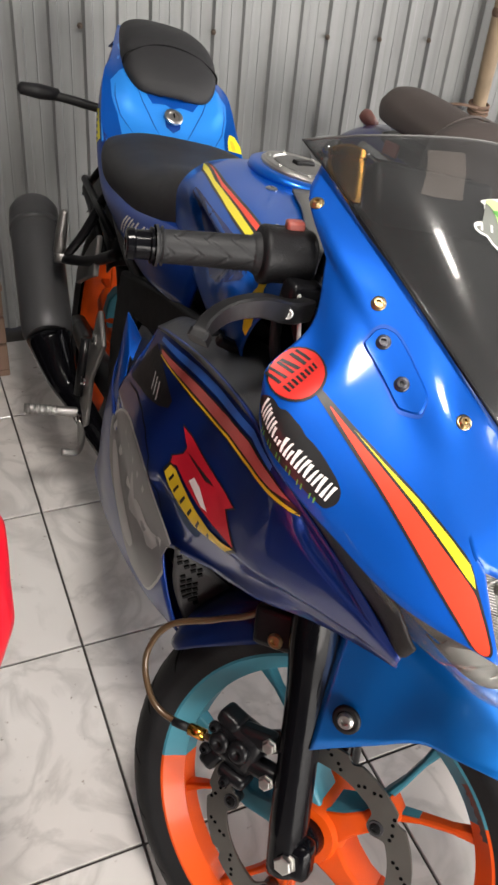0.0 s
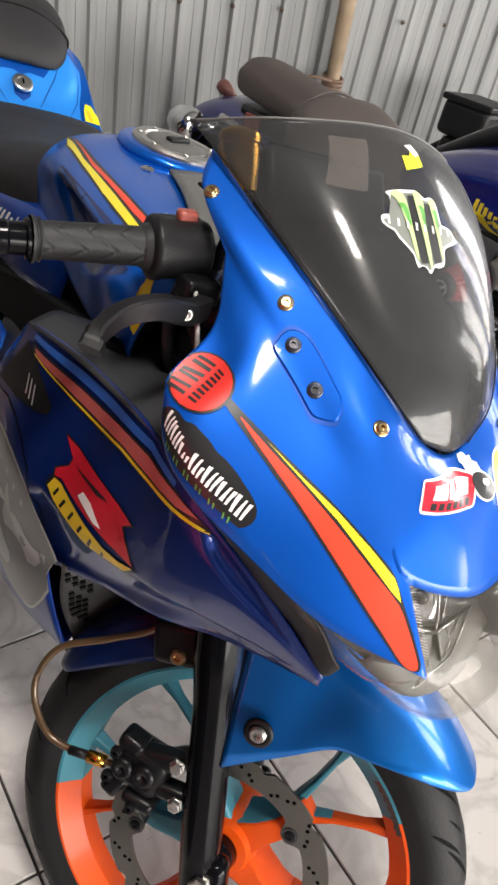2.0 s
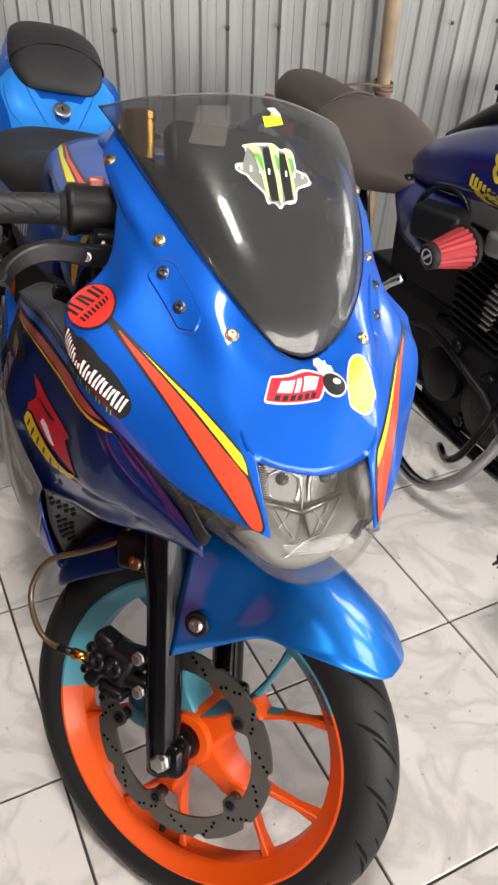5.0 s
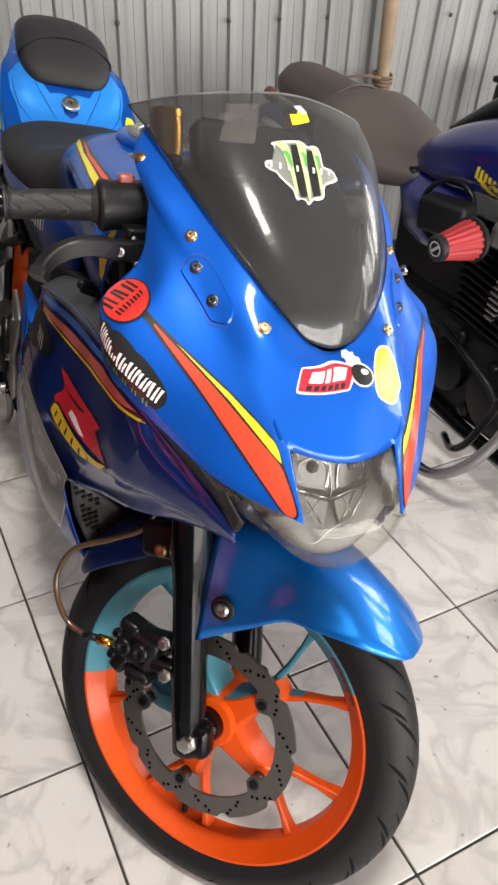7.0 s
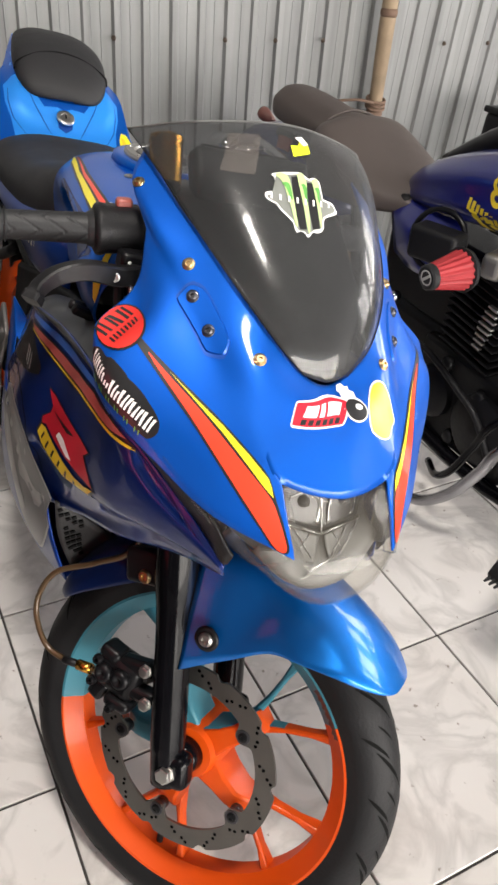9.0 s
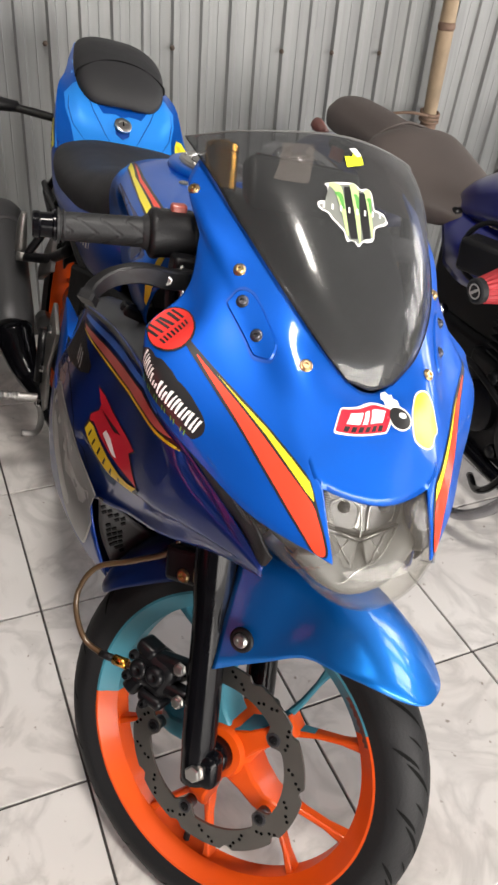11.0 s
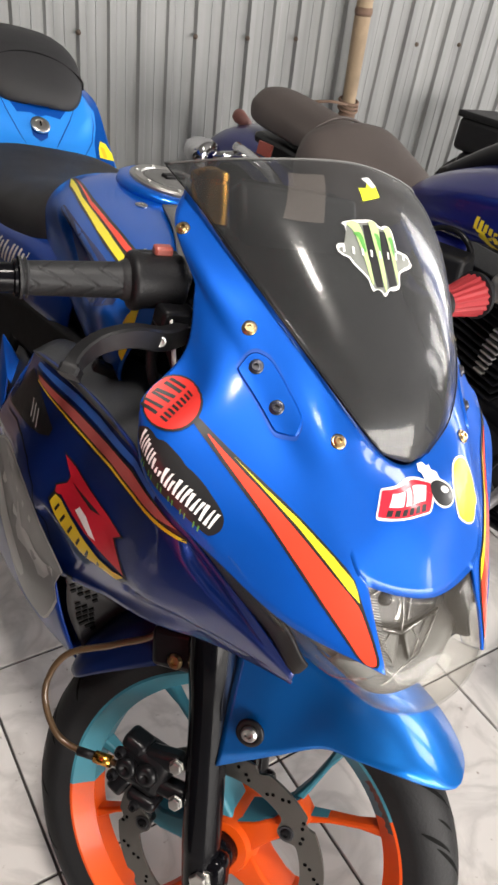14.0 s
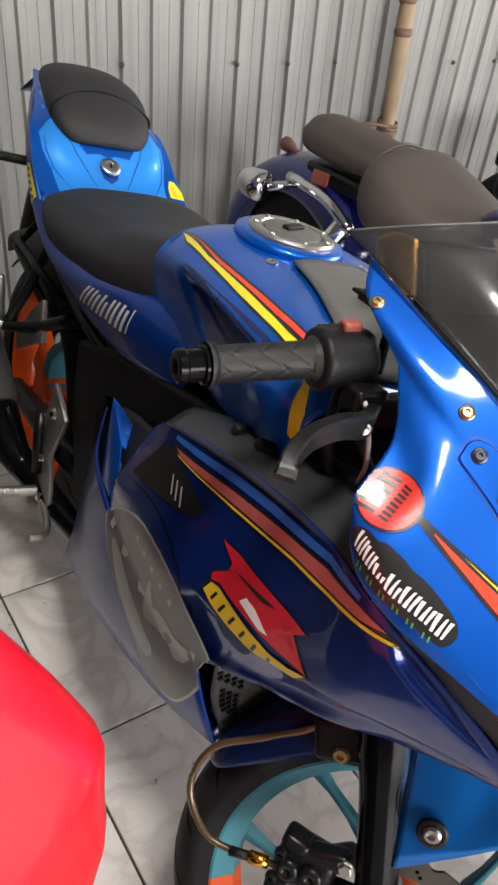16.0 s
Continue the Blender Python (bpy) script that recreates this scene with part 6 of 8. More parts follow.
# screws round the screen and the mirror cover plates, both sides
for s in (-1, 1):
    for p in ((0.152, 0.241, 0.966), (0.122, 0.136, 0.920), (0.074, 0.032, 0.871)):
        q, n = on_panel(COWL_TREE, (s * p[0], p[1], p[2]))
        socket_bolt("screen_screw", q, n, 0.0050, BRONZE, cowl, 0.0035, "gold-coloured socket screw")
        part("washer", lathe([(0, 0.0068), (0.0010, 0.0066), (0.0010, 0.0045)], aim(q, n), 20), BRONZE, cowl)
    side = "right" if s < 0 else "left"
    plate = [(0.1179, 0.8918), (0.1196, 0.8946), (0.1227, 0.904), (0.1212, 0.909), (0.116, 0.9092), (0.1092, 0.9077), (0.0939, 0.8986), (0.0775, 0.8877),
             (0.0631, 0.8785), (0.0556, 0.8727), (0.0501, 0.8628), (0.0501, 0.8594), (0.0603, 0.8565), (0.0647, 0.8577), (0.0828, 0.8698), (0.1014, 0.8819)]
    cy, cz = sum(p[0] for p in plate) / 16, sum(p[1] for p in plate) / 16
    inset = [(cy + (y - cy) * 0.90, cz + (z - cz) * 0.86) for y, z in plate]
    # the ring's darker blue paints the groove's shading round the plate
    decal("plate_gap_shade", rounded(plate, 1), side, COWL_TREE, GAPSHADE, cowl, 0.0004, 0.003)
    skirted(decal("mirror_cover_plate", rounded(inset, 1), side, COWL_TREE, BLUE, cowl, 0.0024, 0.003, "raised blue cover plate"), 0.0022)
    for p in ((0.123, 0.108, 0.898), (0.109, 0.080, 0.873)):
        q, n = on_panel(COWL_TREE, (s * p[0], p[1], p[2]), 0.0026)
        socket_bolt("cover_screw", q, n, 0.0048, BOLTDARK, cowl, 0.0035)
        part("washer", lathe([(0, 0.0066), (0.001, 0.0064), (0.001, 0.0045)], aim(q, n), 20), BOLTDARK, cowl)

    # long stripe from the side of the nose to the lamp, drawn in front elevation
    edge = [(-0.1767, 0.8548), (-0.1733, 0.8559), (-0.1644, 0.8494), (-0.1468, 0.8377), (-0.1305, 0.8279), (-0.1099, 0.8158), (-0.0891, 0.8003), (-0.0748, 0.7879), (-0.0712, 0.7776), (-0.0690, 0.769), (-0.0656, 0.7581),
            (-0.0628, 0.7471), (-0.0607, 0.7374), (-0.0635, 0.7325), (-0.0735, 0.7325), (-0.0831, 0.7435), (-0.0958, 0.758), (-0.1085, 0.7735), (-0.1211, 0.7892), (-0.1332, 0.8043), (-0.1455, 0.8166), (-0.1601, 0.8325), (-0.1728, 0.8463), (-0.1779, 0.8524)]
    decal("stripe_edge", [(x * -s, z) for x, z in rounded(edge, 1)], "front", COWL_TREE, V_BLACK, cowl, 0.0006, 0.004)
    red = [(-0.1684, 0.8482), (-0.157, 0.8394), (-0.144, 0.8297), (-0.1314, 0.8211), (-0.111, 0.8047), (-0.09, 0.7852), (-0.0789, 0.7755), (-0.0714, 0.7677), (-0.0680, 0.7574), (-0.0648, 0.7466), (-0.0627, 0.7368),
           (-0.0652, 0.7329), (-0.0707, 0.7330), (-0.0754, 0.7372), (-0.0829, 0.7466), (-0.0956, 0.7616), (-0.1083, 0.7775), (-0.1209, 0.7927), (-0.1329, 0.8076), (-0.145, 0.8208), (-0.1597, 0.8366)]
    decal("red_stripe", [(x * -s, z) for x, z in rounded(red, 1)], "front", COWL_TREE, V_RED, cowl, 0.0011, 0.004, "orange-red vinyl stripe")
    yellow = [(-0.1497, 0.8371), (-0.1308, 0.8251), (-0.1102, 0.8134), (-0.0892, 0.7977), (-0.0755, 0.7853), (-0.0726, 0.7786), (-0.0714, 0.7710), (-0.0789, 0.7772), (-0.0898, 0.7882), (-0.1108, 0.8080), (-0.1311, 0.8233)]
    decal("yellow_stripe", [(x * -s, z) for x, z in yellow], "front", COWL_TREE, V_YELLOW, cowl, 0.0014, 0.004, "yellow vinyl stripe")

# round red sticker with black bars
disc_rim = [(0.1071, 0.8635), (0.1025, 0.8591), (0.0991, 0.8544), (0.097, 0.8497), (0.0963, 0.8455), (0.0971, 0.842), (0.0995, 0.8392), (0.1036, 0.8373), (0.1092, 0.8362), (0.1158, 0.8362), (0.1223, 0.8378), (0.1283, 0.8406),
            (0.1336, 0.8447), (0.1379, 0.8494), (0.1415, 0.854), (0.1445, 0.859), (0.146, 0.8625), (0.1465, 0.8653), (0.1447, 0.8678), (0.141, 0.8694), (0.1353, 0.8703), (0.1283, 0.8702), (0.1202, 0.8693), (0.113, 0.8671)]
mac = decal("round_sticker", disc_rim, "right", COWL_TREE, V_BLACK, cowl, 0.0012, 0.003, "round red sticker with black bars")
decal("red_disc", [(0.122 + (y - 0.122) * 0.93, 0.8531 + (z - 0.8531) * 0.93) for y, z in disc_rim], "right", COWL_TREE, V_SCARLET, mac, 0.0018, 0.003)
f = basis((0.122, 0.8531), (-0.0149, 0.0104), (0.0225, 0.0139))
c, s_ = 0.68, 0.73


def across(pts):
    # along the slanting line of bars, then up from it
    return f([(c * a - s_ * b, s_ * a + c * b) for a, b in pts])


for x0, x1, lean in ((-0.62, -0.50, 0.05), (-0.36, -0.26, 0.0), (-0.10, 0.0, 0.04), (0.10, 0.22, -0.05), (0.34, 0.46, 0.03), (0.56, 0.66, 0.0)):
    decal("bar", across([(x0, 0.08), (x1, 0.08), (x1 + lean, 0.62), (x0 + lean, 0.62)]), "right", COWL_TREE, V_BLACK, mac, 0.0023, 0.003)
for k in range(8):
    x = -0.62 + 0.165 * k
    decal("bar", across([(x, -0.36), (x + 0.085, -0.36), (x + 0.085, -0.06), (x, -0.06)]), "right", COWL_TREE, V_BLACK, mac, 0.0023, 0.003)

# long black sticker with white and green strokes
long_rim = [(0.1275, 0.8265), (0.1190, 0.8335), (0.1106, 0.8330), (0.1024, 0.8303), (0.0974, 0.8322), (0.089, 0.8289), (0.0815, 0.8255), (0.0755, 0.8212), (0.0695, 0.8189), (0.06, 0.8138), (0.0498, 0.8070), (0.0436, 0.8029), (0.0373, 0.7977),
            (0.0339, 0.7934), (0.0314, 0.7869), (0.0322, 0.7818), (0.0349, 0.7778), (0.038, 0.7784), (0.0492, 0.7827), (0.0621, 0.7868), (0.0763, 0.7901), (0.0894, 0.7943), (0.1014, 0.8013), (0.1102, 0.8073), (0.1190, 0.8163)]
ms = decal("long_sticker", rounded(long_rim, 1), "right", COWL_TREE, V_BLACK, cowl, 0.0007, 0.005, "black sticker with white and green strokes")
m_f = corners((0.1185, 0.8170), (0.0349, 0.7821), (0.0368, 0.7965), (0.1170, 0.8330))
for k in range(7):
    # plain tapered bars in place of the wording
    x, lo, hi = 0.02 + 0.141 * k, 0.04 + 0.05 * (k % 3), 0.98 - 0.05 * (k % 2)
    for a, b, w0, w1 in ((0.012, 0.000, 0.011, 0.016), (0.056, 0.060, 0.015, 0.008), (0.098, 0.104, 0.009, 0.014)):
        if (k + round(a * 100)) % 5 == 3:
            hi -= 0.22
        decal("white_bar", m_f([(x + a - w0, lo), (x + a + w0, lo + 0.02), (x + b + w1, hi), (x + b - w1, hi - 0.06)]), "right", COWL_TREE, V_WHITE, ms, 0.0013, 0.005)
for k in range(6):
    a = 0.13 + 0.142 * k
    for q in (0.0, 0.045):
        decal("green_stroke", m_f([(a + q, -0.56), (a + q + 0.014, -0.56), (a + q + 0.014, -0.20), (a + q, -0.20)]), "right", COWL_TREE, V_GREEN, ms, 0.0013, 0.006)

# red badge on the nose with plain bars
n_f = corners((-0.0517, 0.8275), (0.0052, 0.8305), (0.0175, 0.8453), (-0.0446, 0.8444))
bd = decal("nose_badge", rounded(n_f([(-0.02, 0.12), (0.0, -0.03), (0.05, -0.07), (0.95, -0.05), (1.03, 0.05), (1.03, 0.90), (0.98, 1.08), (0.06, 1.1), (0.0, 0.98)]), 2), "front", COWL_TREE, V_WHITE, cowl, 0.0007, 0.005, "red and white badge sticker with plain bars")
decal("red_field", rounded(n_f([(0.005, 0.12), (0.03, 0.03), (0.95, 0.03), (0.985, 0.10), (1.0, 0.90), (0.96, 1.0), (0.06, 1.02), (0.025, 0.92)]), 1), "front", COWL_TREE, V_CRIMSON, bd, 0.0011, 0.005)
for a, w in ((0.15, 0.24), (0.44, 0.10), (0.60, 0.26)):
    decal("white_shape", n_f([(a, 0.44), (a + w, 0.44), (a + w + 0.05, 0.88), (a + 0.05, 0.88)]), "front", COWL_TREE, V_WHITE, bd, 0.0015, 0.004)
for k in range(6):
    a = 0.13 + 0.132 * k
    decal("black_bar", n_f([(a, 0.10), (a + 0.09, 0.10), (a + 0.10, 0.34), (a + 0.01, 0.34)]), "front", COWL_TREE, V_BLACK, bd, 0.0015, 0.005)
st = decal("white_burst", [(0.0195 + (0.0090 if k % 2 else 0.0055) * math.cos(2 * math.pi * k / 18), 0.8487 + (0.0046 if k % 2 else 0.0030) * math.sin(2 * math.pi * k / 18)) for k in range(18)], "front", COWL_TREE, V_WHITE, cowl, 0.0009, 0.004, "small white burst and black round sticker")
decal("black_round", circle(0.0245, 0.8402, 0.0135, 24, 0.56), "front", COWL_TREE, V_WHITE, st, 0.0010, 0.004)
decal("black_round", circle(0.0245, 0.8402, 0.0118, 24, 0.54), "front", COWL_TREE, V_BLACK, st, 0.0014, 0.004)
decal("white_shape", circle(0.0275, 0.8425, 0.0042, 16, 0.4), "front", COWL_TREE, V_WHITE, st, 0.0018, 0.004)
plain_rim = [(0.0467, 0.8496), (0.0513, 0.8551), (0.058, 0.8583), (0.0661, 0.8577), (0.0713, 0.852), (0.0757, 0.8424), (0.0774, 0.8332), (0.0794, 0.8252), (0.0735, 0.823), (0.0685, 0.8153), (0.0576, 0.8159), (0.0431, 0.8232), (0.04, 0.8289), (0.0399, 0.8352), (0.0415, 0.8426)]
ys = decal("yellow_sticker", rounded([(0.059 + (x - 0.059) * 1.08, 0.836 + (z - 0.836) * 1.06) for x, z in plain_rim], 1), "front", COWL_TREE, V_WHITE, cowl, 0.0006, 0.004, "plain yellow sticker with a white edge")
decal("yellow_field", rounded(plain_rim, 1), "front", COWL_TREE, V_AMBER, ys, 0.0010, 0.004)

# side fairing graphics, both sides
BOTH = {-1: joined_tree([side_rows, low_side]), 1: joined_tree([mirror_rows(side_rows), mirror_rows(low_side)])}


def tilted(cx, cy, w, h, deg):
    c, s = math.cos(radians(deg)), math.sin(radians(deg))
    return [(cx + c * a - s * b, cy + s * a + c * b) for a, b in ((-w / 2, -h / 2), (w / 2, -h / 2), (w / 2, h / 2), (-w / 2, h / 2))]


for s, side, own, ownlow in ((-1, "right", side_r, low_r), (1, "left", side_l, side_l)):
    T = SIDE_TREES[s]
    decal("bright_edge", [(0.420, 0.7265), (0.30, 0.7545), (0.235, 0.767), (0.150, 0.776), (0.112, 0.763), (0.112, 0.757), (0.15, 0.767), (0.236, 0.756), (0.30, 0.744), (0.422, 0.720)], side, T, V_BLUE, own, 0.0006, 0.008)
    decal("stripe_black", [(0.422, 0.716), (0.300, 0.7395), (0.206, 0.7570), (0.150, 0.7640), (0.108, 0.7560), (0.070, 0.742), (0.074, 0.737), (0.104, 0.7355), (0.140, 0.737), (0.190, 0.7345), (0.291, 0.7185), (0.413, 0.708)], side, T, V_BLACK, own, 0.0007, 0.006)
    decal("rose_stripe", [(0.410, 0.715), (0.300, 0.7370), (0.206, 0.7545), (0.150, 0.7612), (0.108, 0.7535), (0.082, 0.746), (0.104, 0.743), (0.140, 0.7445), (0.190, 0.7425), (0.291, 0.7265), (0.400, 0.7115)], side, T, V_ROSE, own, 0.0012, 0.006, "faded rose stripe")
    decal("amber_line", strip([(0.405, 0.7095), (0.291, 0.7225), (0.190, 0.7385), (0.140, 0.7405), (0.104, 0.739), (0.072, 0.7395)], [0.0015, 0.0025, 0.0035, 0.004, 0.004, 0.003]), side, T, V_AMBER, own, 0.0014, 0.006)
    R = [(0.2833, 0.6879), (0.2559, 0.6909), (0.2269, 0.689), (0.1995, 0.6846), (0.1755, 0.6859), (0.151, 0.6812), (0.1768, 0.6575), (0.1583, 0.6457), (0.1416, 0.6362), (0.1779, 0.6349), (0.2107, 0.6361), (0.2367, 0.6405), (0.2655, 0.6469), (0.2778, 0.6408), (0.2797, 0.6499), (0.2522, 0.6738), (0.2663, 0.6794)]
    band = [(0.2828, 0.6252), (0.2755, 0.6404), (0.2634, 0.6426), (0.2417, 0.6363), (0.2127, 0.6281), (0.1839, 0.6236), (0.1616, 0.6265), (0.14, 0.6353), (0.1602, 0.6143), (0.177, 0.6051), (0.1959, 0.6014), (0.2179, 0.6067), (0.2428, 0.6121), (0.2673, 0.618)]
    em = decal("red_emblem", [(y, z) for y, z in grown(R, 1.06)], side, T, V_BLACK, own, 0.0006, 0.006, "red and yellow angular emblem")
    decal("red_shape", R, side, T, V_CRIMSON, em, 0.0011, 0.006)
    decal("white_shape", [(0.2347, 0.6497), (0.2276, 0.6594), (0.213, 0.657), (0.1915, 0.6418), (0.2031, 0.639)], side, T, V_WHITE, em, 0.0016, 0.006)
    decal("black_shape", [(0.2540, 0.6738), (0.2247, 0.6753), (0.1983, 0.6775), (0.1896, 0.6771), (0.2084, 0.6705), (0.2305, 0.6718)], side, T, V_BLACK, em, 0.0016, 0.006)
    decal("yellow_edge", grown(band, 1.08), side, T, V_BLACK, em, 0.0013, 0.006)
    decal("yellow_shape", band, side, T, V_AMBER, em, 0.0018, 0.006)
    for y, z, h in ((0.266, 0.630, 0.013), (0.252, 0.625, 0.014), (0.236, 0.622, 0.014), (0.220, 0.618, 0.013), (0.204, 0.614, 0.013), (0.186, 0.613, 0.012)):
        decal("black_slot", tilted(y, z, 0.0035, h, 24), side, T, V_BLACK, em, 0.0023, 0.006)
    # dark oval laid on the panel, the dimple's shade put into its colour
    decal("scoop", rounded([(0.2660, 0.598), (0.2560, 0.611), (0.2420, 0.6120), (0.2270, 0.601), (0.2210, 0.586), (0.2290, 0.570), (0.2450, 0.566), (0.2600, 0.575), (0.2680, 0.586)], 1), side, T, SCOOPSHADE, own, 0.0006, 0.006, "oval scoop, its shade put into dark blue")
    decal("seam", strip([(0.4904, 0.6173), (0.4347, 0.6355), (0.389, 0.6407), (0.3561, 0.634), (0.3252, 0.6147), (0.3129, 0.5775), (0.3070, 0.5358)], [0.0015, 0.003, 0.003, 0.003, 0.003, 0.003, 0.002]), side, T, FRAMEBLACK, own, 0.0006, 0.006)
    B = BOTH[s]
    # oval window: grey field and pale streaks put its reflections into colour
    oval = [(0.5416, 0.5336), (0.4824, 0.5781), (0.4256, 0.6040), (0.3763, 0.6100), (0.3333, 0.5980), (0.3028, 0.5730), (0.2800, 0.5400), (0.2700, 0.505), (0.290, 0.450), (0.320, 0.400), (0.345, 0.375), (0.3758, 0.3694), (0.4003, 0.3798), (0.425, 0.4126), (0.466, 0.4384), (0.504, 0.4568), (0.5324, 0.4841), (0.5475, 0.5118)]
    ov = decal("oval_outline", rounded(grown(oval, 1.03), 1), side, B, V_PALE, ownlow, 0.0007, 0.012, "smoky oval window with its reflections painted as pale streaks")
    decal("oval_field", rounded(oval, 1), side, B, WINDOW, ov, 0.0012, 0.012)
    for pts in ([(0.5199, 0.5038), (0.5006, 0.5141), (0.4517, 0.4816), (0.4041, 0.4596), (0.3648, 0.4402), (0.3912, 0.4074), (0.4389, 0.4264), (0.4876, 0.4607)],
                [(0.3994, 0.5283), (0.3798, 0.5539), (0.390, 0.500), (0.3574, 0.5194), (0.3248, 0.5022), (0.290, 0.512), (0.3206, 0.4642), (0.3515, 0.4859), (0.4100, 0.4700)]):
        decal("reflection_streak", rounded(pts, 1), side, B, WINDOWGLINT, ov, 0.0017, 0.01)
    for k in range(5):
        y, z = 0.425 - 0.022 * k, 0.580 - 0.006 * k
        decal("pale_bar", tilted(y, z, 0.006, 0.014, 30), side, B, WINDOWGLINT, ov, 0.0017, 0.006)

# stripes over the tank shoulders; navy below them puts the hollow's shade into colour
for s, side in ((-1, "right"), (1, "left")):
    decal("tank_hollow_shade", rounded([(0.5952, 0.8631), (0.5492, 0.8678), (0.4431, 0.8735), (0.3742, 0.8755), (0.3376, 0.8732), (0.3051, 0.8585), (0.345, 0.835), (0.4679, 0.7792), (0.5318, 0.7964), (0.567, 0.8217), (0.5829, 0.8442)], 1), side, TANK_TREE, NAVY, tank, 0.0005, 0.008, "navy hollow side of the tank, its shade put into colour")
    for nm, mt, lift, pts, lb in (("stripe_black", V_BLACK, 0.0007, ((-0.100, 0.690), (-0.1079, 0.6554), (-0.1200, 0.5477), (-0.1258, 0.4647), (-0.1281, 0.3958), (-0.1279, 0.3598), (-0.1275, 0.322), (-0.1560, 0.322), (-0.1545, 0.360), (-0.1515, 0.4165), (-0.1375, 0.5435), (-0.1235, 0.635)), ""),
                                  ("yellow_stripe", V_YELLOW, 0.0013, ((-0.110, 0.668), (-0.1280, 0.5632), (-0.1364, 0.4724), (-0.1412, 0.4100), (-0.1447, 0.3542), (-0.1425, 0.325), (-0.1535, 0.325), (-0.1525, 0.3536), (-0.1505, 0.3924), (-0.1462, 0.4523), (-0.1340, 0.5499), (-0.1222, 0.6316)), "yellow stripe"),
                                  ("red_stripe", V_RED, 0.0013, ((-0.1105, 0.6504), (-0.1246, 0.5406), (-0.1298, 0.4593), (-0.1320, 0.3909), (-0.1318, 0.355), (-0.1305, 0.325), (-0.1370, 0.325), (-0.1387, 0.3481), (-0.1393, 0.389), (-0.1355, 0.4476), (-0.1295, 0.5298)), "thin red stripe")):
        decal(nm, [(x * -s, y) for x, y in pts], "top", TANK_TREE, mt, tank, lift, 0.008, lb)
    decal("yellow_stripe", strip([(0.2940, 0.8640), (0.2815, 0.8510), (0.2735, 0.8390), (0.2715, 0.8260), (0.2755, 0.8120)], [0.004, 0.006, 0.0075, 0.009, 0.010]), side, TANK_TREE, V_YELLOW, tank, 0.0013, 0.006)
    decal("red_stripe", [(0.2625, 0.836), (0.2600, 0.825), (0.2610, 0.812), (0.2650, 0.812), (0.2630, 0.825)], side, TANK_TREE, V_RED, tank, 0.0013, 0.006)

# white plain-shaped lettering bars below the seat
t_f = corners((0.8904, 0.6855), (0.674, 0.714), (0.6634, 0.7591), (0.8388, 0.7286))
for tree, own, side in ((PANEL_TREE, panel_r, "right"), (PANEL_TREE_L, panel_l, "left")):
    for k in range(6):
        a, w = 0.03 + 0.162 * k, 0.115 if k < 5 else 0.045
        for p0, p1, lo, hi in ((0.0, 0.34, 0.06 * (k % 2), 1.0), (0.66, 1.0, 0.0, 1.0 - 0.12 * (k % 3))):
            if k < 5 or p0 == 0:
                decal("white_bar", t_f([(a + w * p0, lo), (a + w * p1, lo), (a + w * p1, hi), (a + w * p0, hi)]), side, tree, V_WHITE, own, 0.0009, 0.01)
yl = decal("yellow_label", [(1.262, 0.792), (1.226, 0.802), (1.150, 0.764), (1.172, 0.738)], "right", PANEL_TREE, V_YELLOW, panel_r, 0.0009, 0.01, "yellow label with black bars")
for k in range(5):
    a = 0.06 + 0.18 * k
    y, z = 1.248 - 0.082 * a, 0.793 - 0.046 * a
    decal("black_bar", [(y, z), (y - 0.022, z + 0.005), (y - 0.028, z + 0.001), (y - 0.006, z - 0.004)], "right", PANEL_TREE, V_BLACK, yl, 0.0014, 0.008)
yp = decal("yellow_label", [(0.120, 1.190), (0.126, 1.206), (0.137, 1.203), (0.147, 1.182), (0.147, 1.165), (0.118, 1.168)], "top", TAIL_TREE, V_YELLOW, tail, 0.0012, 0.008, "yellow label")
decal("dark_shape", [(0.124, 1.194), (0.132, 1.192), (0.135, 1.170), (0.126, 1.168)], "top", TAIL_TREE, V_AMBER, yp, 0.0017, 0.006)

# screen: film, tape, emblem
decal("grey_film", [(-0.0751, 1.0343), (-0.0437, 1.0403), (-0.0601, 1.0099), (-0.0928, 1.0055)], "front", SCREEN_TREE, FILM, screen, 0.0006, 0.006, "grey film patch")
decal("bright_tape", [(-0.0141, 1.0379), (-0.0040, 1.0388), (-0.0010, 1.0425), (0.0077, 1.0420), (0.0075, 1.0344), (-0.0141, 1.0301)], "front", SCREEN_TREE, V_FLUO, screen, 0.0009, 0.004, "bright yellow tape")
decal("white_scrap", [(-0.0055, 1.0439), (0.0038, 1.0451), (0.0080, 1.0405), (0.0015, 1.039)], "front", SCREEN_TREE, V_WHITE, screen, 0.0012, 0.004)
